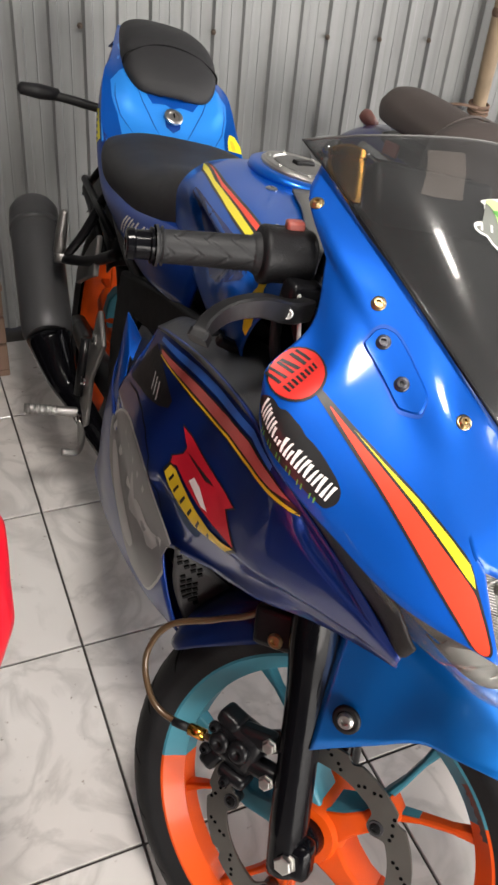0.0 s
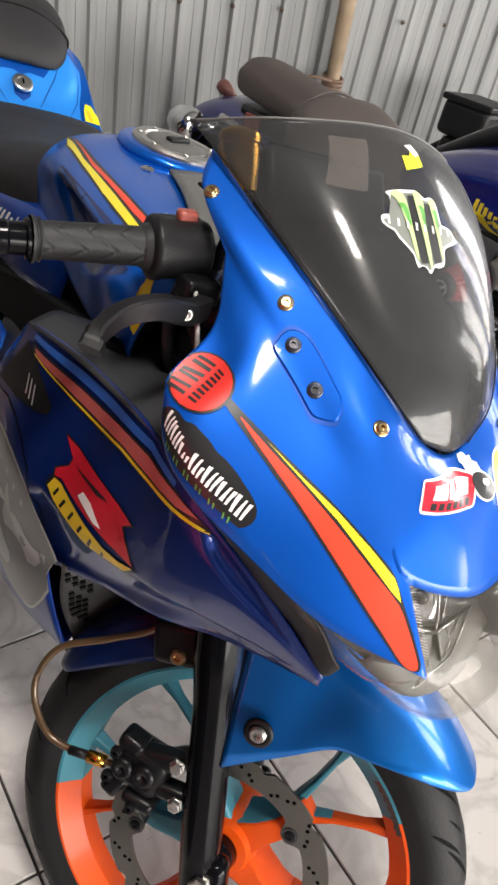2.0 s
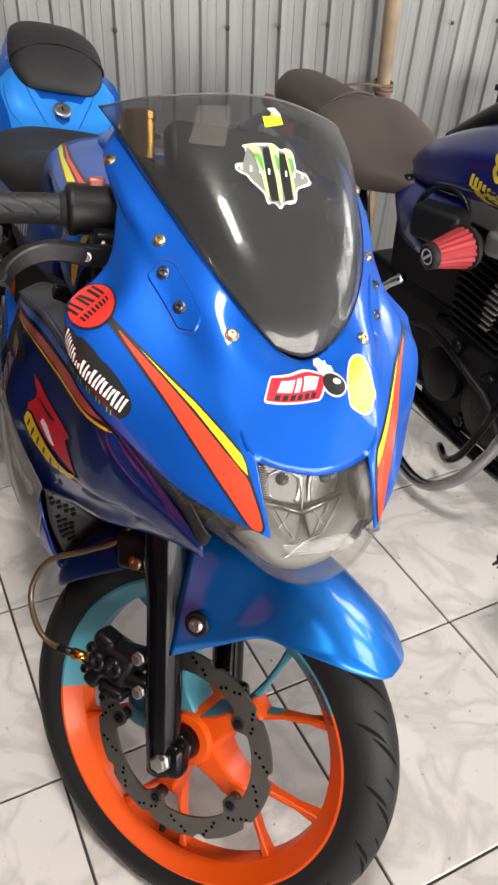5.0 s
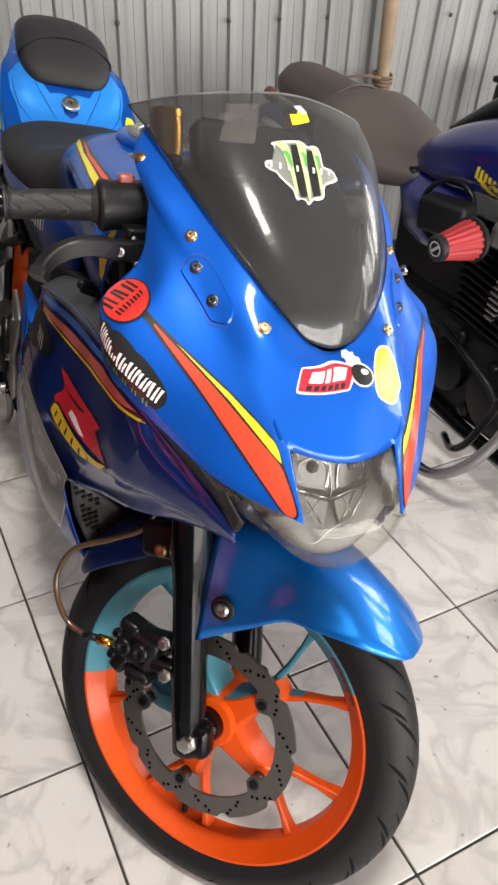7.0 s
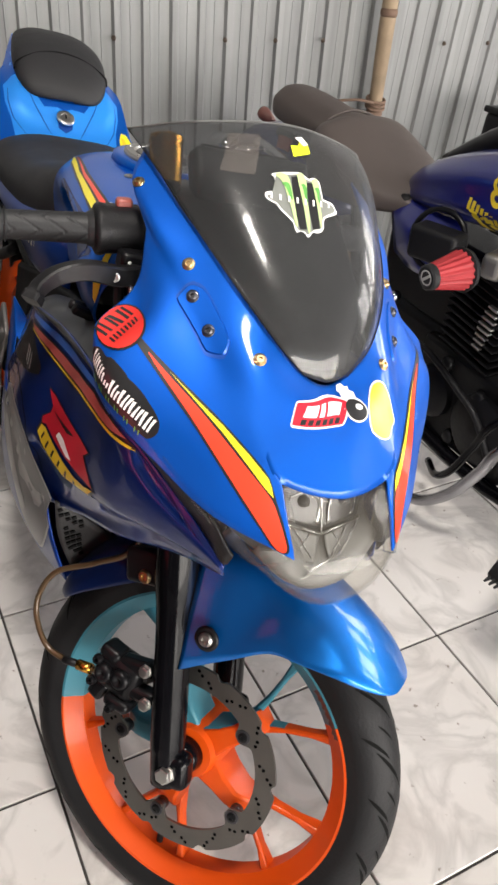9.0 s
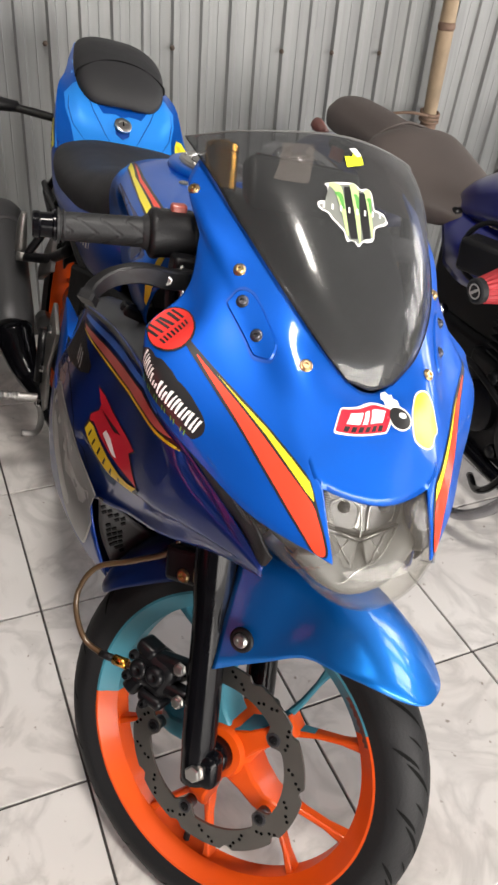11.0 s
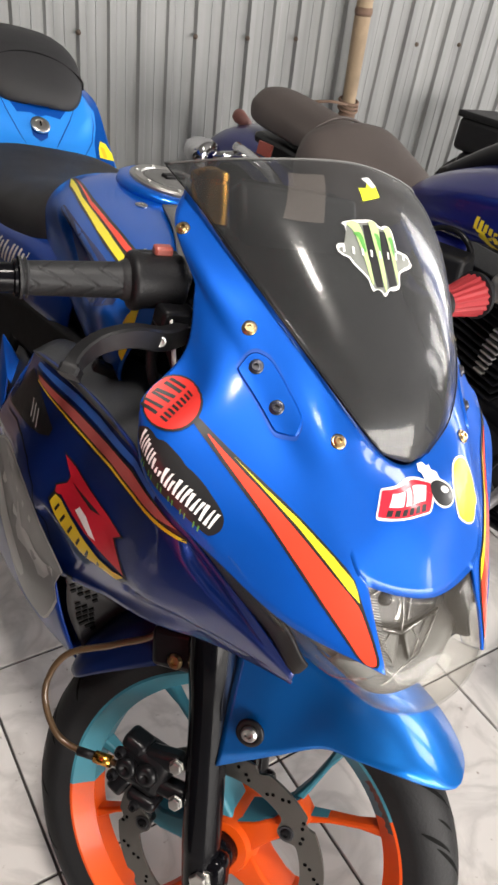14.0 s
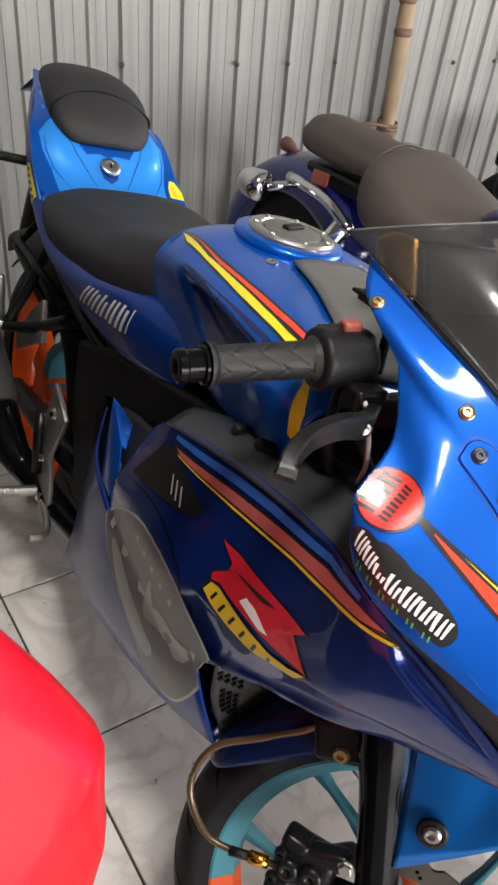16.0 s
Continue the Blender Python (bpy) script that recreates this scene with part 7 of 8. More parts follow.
cl = decal("claw_emblem", rounded([(-0.0435, 1.0134), (-0.0329, 1.0162), (-0.0204, 1.0179), (-0.0106, 1.019), (-0.006, 1.0174), (-0.0022, 1.0148), (0.0038, 1.0166), (0.0103, 1.0155), (0.0121, 1.0105), (0.0085, 1.0017), (0.017, 1.0002), (0.0236, 0.9985),
    (0.0249, 0.9944), (0.0271, 0.9924), (0.0227, 0.99), (0.0129, 0.9882), (0.0075, 0.9861), (0.0048, 0.9772), (-0.0044, 0.9748), (-0.0087, 0.9757), (-0.0153, 0.9702), (-0.0185, 0.9745), (-0.0234, 0.9749), (-0.0282, 0.9728), (-0.0302, 0.9836),
    (-0.0315, 0.9875), (-0.0411, 0.9872), (-0.0412, 0.9913), (-0.0537, 0.9936), (-0.0547, 0.9979), (-0.0502, 1.0002), (-0.0372, 1.0012), (-0.0323, 1.0018), (-0.0329, 1.0058), (-0.0345, 1.0106), (-0.0423, 1.0119)], 1), "front", SCREEN_TREE, V_WHITE, screen, 0.0007, 0.005, "white-edged emblem of three green claw strokes")
decal("smoky_field", rounded([(-0.0405, 1.0130), (-0.0204, 1.0162), (-0.0106, 1.0172), (-0.0022, 1.0132), (0.0095, 1.0142), (0.0108, 1.0105), (0.0070, 1.0005), (0.0225, 0.9975), (0.0245, 0.9925), (0.0120, 0.9895), (0.0062, 0.9870), (0.0035, 0.9784), (-0.0087, 0.9772), (-0.0153, 0.9722),
    (-0.0190, 0.9760), (-0.0270, 0.9750), (-0.0300, 0.9886), (-0.0395, 0.9885), (-0.0402, 0.9922), (-0.0520, 0.9946), (-0.0525, 0.9976), (-0.0310, 1.0000), (-0.0312, 1.0058), (-0.0330, 1.0106)], 1), "front", SCREEN_TREE, V_SMOKE, cl, 0.0009, 0.005)
for pts in ([(-0.022, 1.0143), (-0.0137, 1.0153), (-0.0139, 1.0018), (-0.0163, 0.9891), (-0.0154, 0.9768), (-0.0231, 0.9761), (-0.0247, 0.9883), (-0.0235, 1.0028)],
            [(-0.005, 1.012), (0.0029, 1.0119), (0.0015, 1.0012), (0.0009, 0.9886), (0.0006, 0.979), (-0.0084, 0.977), (-0.0085, 0.9919), (-0.0072, 1.0025)],
            ):
    decal("dark_stroke", pts, "front", SCREEN_TREE, V_BLACK, cl, 0.0012, 0.005)
for pts in ([(-0.0413, 1.0133), (-0.0299, 1.0162), (-0.0248, 1.0131), (-0.0242, 1.0049), (-0.0248, 0.9945), (-0.0245, 0.9822), (-0.0262, 0.9758), (-0.0283, 0.9818), (-0.0292, 0.996), (-0.0304, 1.0041), (-0.0335, 1.0099)],
            [(-0.0161, 1.0175), (-0.0077, 1.0181), (-0.005, 1.012), (-0.0086, 1.0023), (-0.0092, 0.9919), (-0.0109, 0.9793), (-0.0135, 0.972), (-0.0148, 0.979), (-0.0144, 0.9914), (-0.0132, 1.004), (-0.0126, 1.0125)],
            [(-0.0006, 1.0137), (0.007, 1.0161), (0.01, 1.0125), (0.0071, 1.0058), (0.0057, 0.9931), (0.0044, 0.9805), (0.0022, 0.9774), (0.0016, 0.9865), (0.0022, 0.9991), (0.0029, 1.0097)]):
    decal("green_stroke", rounded(pts, 1), "front", SCREEN_TREE, V_LIME, cl, 0.0016, 0.005)
    cx, cz = sum(p[0] for p in pts) / len(pts), sum(p[1] for p in pts) / len(pts)
    decal("green_shade", rounded([(x + 0.001, z) for x, z in grown(pts, 0.6) if z > cz - 0.004], 1), "front", SCREEN_TREE, V_GREEN, cl, 0.0019, 0.005)
for k in range(8):
    # plain bars in place of the wording
    xx = -0.050 + 0.0092 * k
    decal("white_bar", [(xx, 0.9945), (xx + 0.0020, 0.9943), (xx + 0.0032, 0.9985), (xx + 0.0012, 0.9990)], "front", SCREEN_TREE, V_WHITE, cl, 0.0024, 0.005)

# the flanks of the tail cover get the darker tank blue
for s in (-1, 1):
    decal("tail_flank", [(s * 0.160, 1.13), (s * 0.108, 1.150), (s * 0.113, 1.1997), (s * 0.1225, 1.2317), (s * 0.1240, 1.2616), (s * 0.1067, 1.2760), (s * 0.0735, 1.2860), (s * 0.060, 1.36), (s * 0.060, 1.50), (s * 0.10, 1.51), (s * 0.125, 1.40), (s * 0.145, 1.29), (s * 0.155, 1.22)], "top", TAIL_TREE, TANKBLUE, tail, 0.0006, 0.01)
    # creases: thin darker strips on the cover, their shade put into colour
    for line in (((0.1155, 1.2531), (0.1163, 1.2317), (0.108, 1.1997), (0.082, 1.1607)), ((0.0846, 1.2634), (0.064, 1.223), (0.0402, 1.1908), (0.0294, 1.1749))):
        decal("crease_shade", strip([(s * x, y) for x, y in line], [0.0006, 0.0018, 0.0018, 0.0006]), "top", TAIL_TREE, GAPSHADE, tail, 0.0008, 0.006)
# darker blue patches paint the shade of the lock's recess
decal("lock_recess_shade", [(-0.0606, 1.2404), (-0.0427, 1.2205), (-0.0147, 1.2230), (0.0, 1.2190), (0.0147, 1.2230), (0.0427, 1.2205), (0.0606, 1.2404), (0.04, 1.246), (-0.04, 1.246)], "top", TAIL_TREE, BLUE, tail, 0.0006, 0.006)
decal("lock_recess_shade", [(-0.017, 1.205), (0.017, 1.205), (0.015, 1.192), (0.0, 1.184), (-0.015, 1.192)], "top", TAIL_TREE, GAPSHADE, tail, 0.0006, 0.006)
# small bright emblem in the fairing's dark vent
decal("vent_field", [(0.500, 0.624), (0.478, 0.655), (0.4616, 0.6749), (0.4332, 0.7107), (0.4003, 0.7090), (0.3576, 0.7003), (0.3274, 0.6920), (0.3290, 0.6814), (0.3519, 0.6696), (0.3980, 0.6559), (0.450, 0.640)], "right", SIDE_TREES[-1], PLASTIC, side_r, 0.0012, 0.008)
for y in (0.392, 0.380, 0.368):
    decal("pale_bar", tilted(y, 0.6800, 0.0030, 0.022, -32), "right", SIDE_TREES[-1], V_PALE, side_r, 0.002, 0.006)

# ---- the dark blue cruiser parked beside it ----
CX, CY = 1.17, 0.35
cruiser = thing("cruiser_motorcycle", "dark blue cruiser motorcycle with a dusty brown seat", "motorcycle", pose(CX, CY, 0))


def C(x, y, z):
    return V(x - CX, y - CY, z)


def cushion(name, sections, mat, parent, label, ref):
    """An upholstered cushion through (y, centre x, top z, half width, depth) sections."""
    rows = []
    for y, cx, top, half, d in sections:
        r = [(0, top), (0.45, top - 0.004), (0.8, top - 0.020), (0.97, top - d * 0.45), (1.0, top - d * 0.75), (0.9, top - d), (0.5, top - d)]
        rows.append([C(cx + half * f, y, z) for f, z in r[1:]][::-1] + [C(cx - half * f, y, z) for f, z in r])
    bm = bmesh.new()
    g = patch(bm, rows, 5, 4)
    bm.faces.new(g[0])
    bm.faces.new(g[-1][::-1])
    outward(bm, ref)
    return part(name, bm, mat, parent, label)


sad = cushion("saddle", ((0.60, 1.13, 0.690, 0.055, 0.04), (0.65, 1.12, 0.705, 0.095, 0.06), (0.74, 1.10, 0.727, 0.135, 0.09), (0.84, 1.085, 0.765, 0.152, 0.13), (0.91, 1.08, 0.790, 0.147, 0.15), (0.955, 1.08, 0.787, 0.125, 0.13), (0.975, 1.08, 0.765, 0.10, 0.09)), BROWN, cruiser, "dusty brown vinyl saddle", C(1.13, 0.82, 0.72))
pil = cushion("pillion_seat", ((0.93, 1.11, 0.750, 0.085, 0.05), (0.97, 1.11, 0.772, 0.095, 0.06), (1.08, 1.108, 0.782, 0.088, 0.075), (1.20, 1.10, 0.794, 0.080, 0.085), (1.27, 1.095, 0.795, 0.070, 0.08), (1.305, 1.095, 0.78, 0.050, 0.055)), BROWN, cruiser, "dusty brown vinyl pillion seat", C(1.11, 1.12, 0.77))
part("piping", tube([C(0.98, 0.955, 0.71), C(0.99, 0.96, 0.765), C(1.08, 0.965, 0.797), C(1.17, 0.96, 0.765), C(1.18, 0.955, 0.71)], 0.004, 8, 6), BROWN, sad)

# fuel tank
rows = []
for y, cx, zc, half, h in ((0.72, 1.145, 0.680, 0.030, 0.022), (0.69, 1.148, 0.690, 0.085, 0.045), (0.62, 1.152, 0.715, 0.125, 0.070), (0.50, 1.16, 0.745, 0.150, 0.092), (0.36, 1.17, 0.770, 0.165, 0.104), (0.20, 1.18, 0.785, 0.168, 0.108), (0.06, 1.19, 0.795, 0.150, 0.10), (-0.04, 1.195, 0.80, 0.10, 0.075), (-0.07, 1.197, 0.80, 0.04, 0.03)):
    r = []
    for k in range(16):
        a = 2 * math.pi * k / 16
        sx, sz = math.cos(a), math.sin(a)
        sq = 0.86 + 0.14 * abs(math.sin(2 * a))
        r.append(C(cx + half * sx * sq, y, zc + h * sz * (sq if sz > 0 else 0.85)))
    rows.append(r + r[:1])
bm = bmesh.new()
g = patch(bm, rows, 5, 2)
bm.faces.new(g[0][:-1])
bm.faces.new(g[-1][:-1][::-1])
outward(bm, C(1.16, 0.35, 0.76))
CR_TREE = BVHTree.FromBMesh(bm)
ctank = part("fuel_tank", bm, CRUISER_BLUE, cruiser, "glossy dark blue teardrop tank with yellow graphics")
part("filler_cap", lathe([(0, 0.045), (0.006, 0.045), (0.012, 0.035), (0.014, 0)], aim(C(1.17, 0.30, 0.874), (0, 0, 1)), 28), CHROME, ctank)
part("tank_console", tube([C(1.15, 0.66, 0.752), C(1.16, 0.5, 0.84), C(1.17, 0.36, 0.878), C(1.18, 0.15, 0.892)], [0.02, 0.035, 0.04, 0.03], 12, 5), SATIN, ctank, "black console along the tank")


def side_shape(name, pts, mat, label=""):
    # drawn in side elevation, y then z
    return decal(name, [(y - CY, z) for y, z in pts], "right", CR_TREE, mat, ctank, 0.001, 0.012, label)


# yellow graphics as plain bars and shapes
for k in range(9):
    yy, zz = 0.436 - 0.0135 * k, 0.745 - 0.003 * k
    side_shape("lettering_bar", [(yy, zz - 0.013), (yy - 0.009, zz - 0.012), (yy - 0.009, zz + 0.011), (yy, zz + 0.010)], V_AMBER)
for zz, r in ((0.803, 0.016), (0.775, 0.018)):
    out, inn = circle(0.362, zz, r, 20), circle(0.362, zz, r * 0.42, 20)
    side_shape("figure_loop", out[:11] + inn[:11][::-1], V_AMBER)
    side_shape("figure_loop", out[10:] + out[:1] + (inn[10:] + inn[:1])[::-1], V_AMBER)
side_shape("yellow_shape", [(0.335, 0.757), (0.318, 0.757), (0.314, 0.818), (0.330, 0.820)], V_AMBER)
side_shape("yellow_shape", [(0.430, 0.735), (0.404, 0.734), (0.380, 0.700), (0.396, 0.694)], V_AMBER)
side_shape("yellow_shape", [(0.388, 0.733), (0.360, 0.731), (0.338, 0.694), (0.356, 0.690)], V_AMBER)
side_shape("yellow_shape", [(0.346, 0.730), (0.316, 0.728), (0.300, 0.692), (0.320, 0.688)], V_AMBER)

# engine: finned cylinders, cases, air filter
bm = block((0.17, 0.34, 0.24), pose(0, 0.02, 0.27))
eng = bevelled(part("engine", bm, ENGINE, cruiser, "black engine with polished fins"), 0.014, 3)
soften(part("case_cover", lathe([(-0.11, 0.07), (-0.10, 0.085), (0.10, 0.085), (0.11, 0.07)], pose(0, -0.06, 0.26), 28), ENGINE, eng), 35)
soften(part("case_cover", lathe([(-0.115, 0.05), (-0.105, 0.065), (0.10, 0.065)], pose(0, 0.11, 0.27), 28), ENGINE, eng), 35)
bevelled(part("gearbox", block((0.16, 0.62, 0.26), pose(0.02, 0.24, 0.28)), ENGINE, eng), 0.03, 3)
bevelled(part("battery_box", block((0.14, 0.40, 0.22), pose(0.02, 0.24, 0.50)), PLASTIC, eng), 0.02, 3)
for k in range(11):
    z = 0.40 + 0.019 * k
    bm = block((0.18, 0.17, 0.005), pose(-0.005, 0.045, z, 6))
    bevelled(part("cylinder_fin", bm, SATIN, eng), 0.0015)
    if k < 8:
        bm = block((0.012, 0.042 - 0.004 * abs(k - 4), 0.0055), pose(-0.102, 0.002 - 0.003 * k, 0.447 + 0.0143 * k, 6))
        bevelled(part("polished_fin_edge", bm, STEEL, eng), 0.0015)
for k in range(12):
    bm = block((0.15, 0.005, 0.15), pose(-0.03, -0.135 - 0.012 * k * 0.6, 0.46, 30))
    part("cylinder_fin", bm, ENGINE, eng, smooth=False)
part("cylinder_core", rod((0, 0.045, 0.36), (0, 0.03, 0.63), 0.062, 20), ENGINE, eng)
for dx, dy, z, r in ((-0.1, -0.04, 0.33, 0.02), (-0.1, 0.08, 0.36, 0.016), (-0.1, 0.14, 0.22, 0.014), (-0.1, -0.10, 0.20, 0.014), (-0.1, 0.02, 0.19, 0.016)):
    part("case_boss", lathe([(0, r * 1.2), (0.012, r), (0.016, r * 0.6), (0.016, 0)], aim((dx + 0.01, dy, z), (-1, 0, 0)), 16), SATIN, eng)
fa, fb = C(0.930, 0.303, 0.668), C(0.832, 0.300, 0.664)
m = aim(fa, fb - fa)
fl = (fb - fa).length
bm = bmesh.new()
n = 72
rings = []
for i in range(9):
    t = i / 8
    r0 = 0.036 * (1 - t) + 0.021 * t
    rings.append([bm.verts.new(m @ V(fl * (0.12 + 0.74 * t), (r0 + (0.0035 if k % 4 < 2 else 0)) * math.cos(2 * math.pi * k / n), (r0 + (0.0035 if k % 4 < 2 else 0)) * math.sin(2 * math.pi * k / n))) for k in range(n)])
for p, q in zip(rings, rings[1:]):
    for k in range(n):
        bm.faces.new((p[k], p[(k + 1) % n], q[(k + 1) % n], q[k]))
bmesh.ops.recalc_face_normals(bm, faces=bm.faces)
af = part("air_filter", bm, FILTER_RED, cruiser, "red pleated cone air filter")
soften(part("filter_cap", lathe([(fl * 0.84, 0.023), (fl * 0.85, 0.025), (fl * 0.97, 0.0245), (fl, 0.021), (fl, 0.018), (fl * 0.985, 0.017), (fl * 0.985, 0)], m, 36), GRIP, af), 35)
part("cap_emblem", lathe([(fl * 0.987, 0.015), (fl * 0.993, 0.015), (fl * 0.993, 0.012), (fl * 0.987, 0.012)], m, 30, closed=True), V_PALE, af)
part("cap_bar", block((0.002, 0.024, 0.005), m @ pose(fl * 0.992, 0, 0, 40)), V_PALE, af, smooth=False)
soften(part("filter_collar", lathe([(-fl * 0.05, 0.030), (0, 0.040), (fl * 0.12, 0.044), (fl * 0.13, 0.041)], m, 36), GRIP, af), 35)
bevelled(part("carburettor", block((0.075, 0.05, 0.055), pose(-0.115, -0.01, 0.645, 0, 0, 18)), ALLOY, cruiser, "grey cast carburettor"), 0.015, 3)
bevelled(part("side_box", block((0.06, 0.11, 0.07), pose(-0.19, 0.10, 0.655, 0, 0, 20)), PLASTIC, cruiser), 0.01, 3)
part("round_hoop", lathe([(0, 0.058), (0, 0.068), (0.008, 0.068), (0.008, 0.058)], aim(C(1.0, 0.47, 0.655), (-0.9, -0.3, 0.2)), 32, closed=True), SATIN, cruiser)
bm = bmesh.new()
patch(bm, [[C(1.06, 0.72, 0.68), C(1.02, 0.66, 0.64), C(1.03, 0.64, 0.56)], [C(1.05, 0.60, 0.68), C(1.005, 0.56, 0.63), C(1.02, 0.55, 0.55)], [C(1.07, 0.47, 0.68), C(1.03, 0.46, 0.63), C(1.04, 0.46, 0.56)]], 5, 5)
thick(part("side_cover", bm, CRUISER_BLUE, cruiser, "dark blue side cover"), 0.006, 0)
# frame, exhaust, cables
for pts, r, mt, nm in (([C(1.15, 0.0, 0.72), C(1.12, 0.02, 0.40), C(1.08, 0.10, 0.17), C(1.08, 0.5, 0.15), C(1.10, 0.80, 0.25), C(1.12, 0.95, 0.6)], 0.018, GLOSSBLACK, "frame_tube"),
                       ([C(1.08, -0.02, 0.58), C(0.99, 0.06, 0.45), C(0.95, 0.113, 0.354), C(0.95, 0.144, 0.283), C(0.95, 0.204, 0.179), C(0.95, 0.283, 0.097), C(0.95, 0.354, 0.071), C(0.955, 0.44, 0.085), C(0.97, 0.58, 0.13), C(0.98, 1.2, 0.19)], 0.0135, DARKCHROME, "exhaust_pipe"),
                       ([C(1.06, 0.04, 0.52), C(0.97, 0.151, 0.399), C(0.97, 0.194, 0.309), C(0.97, 0.239, 0.211), C(0.99, 0.30, 0.15), C(1.04, 0.38, 0.12)], 0.009, GLOSSBLACK, "down_tube"),
                       ([C(1.01, 0.66, 0.405), C(1.0, 0.62, 0.445), C(1.0, 0.568, 0.484)], 0.012, CHROME, "chrome_stub"),
                       ([C(1.06, 0.60, 0.35), C(1.05, 0.50, 0.375), C(1.045, 0.418, 0.362), C(1.045, 0.34, 0.335), C(1.05, 0.281, 0.304), C(1.06, 0.22, 0.22)], 0.008, PLASTIC, "breather_hose"),
                       ([C(1.05, 0.3, 0.66), C(1.0, 0.22, 0.56), C(1.02, 0.12, 0.45), C(1.05, 0.05, 0.36)], 0.006, PLASTIC, "cable"),
                       ([C(1.0, 0.15, 0.36), C(0.96, 0.05, 0.40), C(0.98, -0.04, 0.42), C(1.05, -0.08, 0.40)], 0.009, PLASTIC, "cable")):
    part(nm, tube(pts, r, 12, 6), mt, cruiser)
# forward footrest with a cleated rubber
bm = tube([C(1.06, 0.02, 0.25), C(0.93, -0.06, 0.26)], 0.011, 12)
fr = part("footrest", bm, SATIN, cruiser, "black cleated rubber footrest")
bm = bmesh.new()
patch(bm, [[C(0.93, -0.02, 0.262), C(0.93, -0.11, 0.278)], [C(0.86, -0.045, 0.256), C(0.86, -0.135, 0.272)], [C(0.79, -0.075, 0.25), C(0.79, -0.155, 0.266)]], 4, 4)
thick(part("rubber_pad", bm, GRIP, fr), 0.012, 0)
for k in range(7):
    p = V(0.79, -0.08 - 0.012 * k, 0.2505 + 0.0028 * k)
    part("cleat", tube([C(p.x + 0.01, p.y, p.z), C(p.x - 0.016, p.y - 0.004, p.z)], [0.0055, 0.0025], 6), GRIP, fr)
# rear mudguard, wheels, struts, rear turn signal
CW = pose(1.10 - CX, 1.28 - CY, 0.31)
bm = bmesh.new()
rows = []
for a in (35, 55, 75, 95, 115, 135, 155, 175):
    q = radians(a)
    rows.append([CW @ V(x, -rr * math.cos(q), rr * math.sin(q)) for x, rr in ((-0.095, 0.28), (-0.092, 0.33), (-0.06, 0.365), (0, 0.375), (0.06, 0.365), (0.092, 0.33), (0.095, 0.28))])
patch(bm, rows, 4, 4)
outward(bm, CW.translation)
rg = thick(part("rear_mudguard", bm, CRUISER_BLUE, cruiser, "dark blue rear mudguard"), 0.004)
bevelled(part("reflector", block((0.008, 0.055, 0.034), pose(-0.160, 0.815, 0.668, 0, 12, 8)), PATCH_RED, rg, "faded red square reflector"), 0.003)
m = aim(C(1.085, 1.40, 0.675), (-0.2, 0.75, 0.3))
part("tail_lamp", lathe([(-0.02, 0.013), (0.02, 0.020), (0.032, 0.017), (0.036, 0)], m, 20), DUSTRED, cruiser)


def simple_wheel(m, R, half, parent, nm, spokes=20):
    w = part(nm, lathe([(half * math.sin(a), R - half + half * math.cos(a)) for a in [radians(d) for d in range(-110, 111, 20)]], m, 64), RUBBER, parent)
    part("rim", lathe([(-0.035, R - 2 * half), (-0.03, R - 1.6 * half), (0.03, R - 1.6 * half), (0.035, R - 2 * half), (0, R - 2.2 * half)], m, 64, closed=True), CHROME, w)
    part("hub", lathe([(-0.05, 0.03), (-0.04, 0.045), (0.04, 0.045), (0.05, 0.03)], m, 24), SATIN, w)
    for k in range(spokes):
        a = 2 * math.pi * k / spokes
        sx = 0.03 if k % 2 else -0.03
        part("spoke", rod(m @ V(sx, 0.03 * math.cos(a + 0.3), 0.03 * math.sin(a + 0.3)), m @ V(0, (R - 2 * half) * math.cos(a), (R - 2 * half) * math.sin(a)), 0.0022, 6), CHROME, w)
    return w


simple_wheel(CW, 0.31, 0.062, cruiser, "rear_wheel")
simple_wheel(pose(1.22 - CX, -0.45 - CY, 0.32), 0.32, 0.05, cruiser, "front_wheel")
for s in (-1, 1):
    part("fork_leg", rod(C(1.22 + s * 0.1, -0.45, 0.32), C(1.19 + s * 0.1, -0.10, 0.98), 0.022, 16), CHROME, cruiser)
for s in (-1, 1):
    part("rear_strut", tube([C(1.10 + s * 0.13, 0.98, 0.60), C(1.10 + s * 0.135, 1.08, 0.645), C(1.10 + s * 0.13, 1.24, 0.655)], 0.014, 12, 5), CHROME, cruiser, "chrome rear strut")
bm = lathe([(-0.06, 0.004), (-0.054, 0.021), (-0.030, 0.036), (0.006, 0.040), (0.024, 0.036), (0.029, 0.017), (0.029, 0)], aim(C(0.868, 1.235, 0.645), (0.35, -0.9, -0.1)), 28)
sig = part("turn_signal", bm, CHROME, cruiser, "chrome bullet turn signal")
part("signal_stem", rod(C(0.88, 1.22, 0.643), C(0.97, 1.20, 0.648), 0.011, 12), CHROME, sig)
bevelled(part("saddle_base", block((0.18, 0.62, 0.05), pose(-0.05, 0.60, 0.665)), SATIN, cruiser), 0.012, 2)
part("shock", rod(C(0.985, 1.02, 0.60), C(0.985, 1.22, 0.34), 0.026, 16), CHROME, cruiser)

# ---- a third motorcycle by the wall: only its tail, top box and indicator show ----
tx, ty = 2.02, 1.30
third = thing("parked_motorcycle", "dark parked motorcycle with a black top box", "motorcycle", pose(tx, ty, 0))
bevelled(part("top_box", block((0.20, 0.18, 0.11), pose(0.02, 0.02, 0.60, 0, 6, 10)), PLASTIC, third, "black plastic top box"), 0.02, 3)
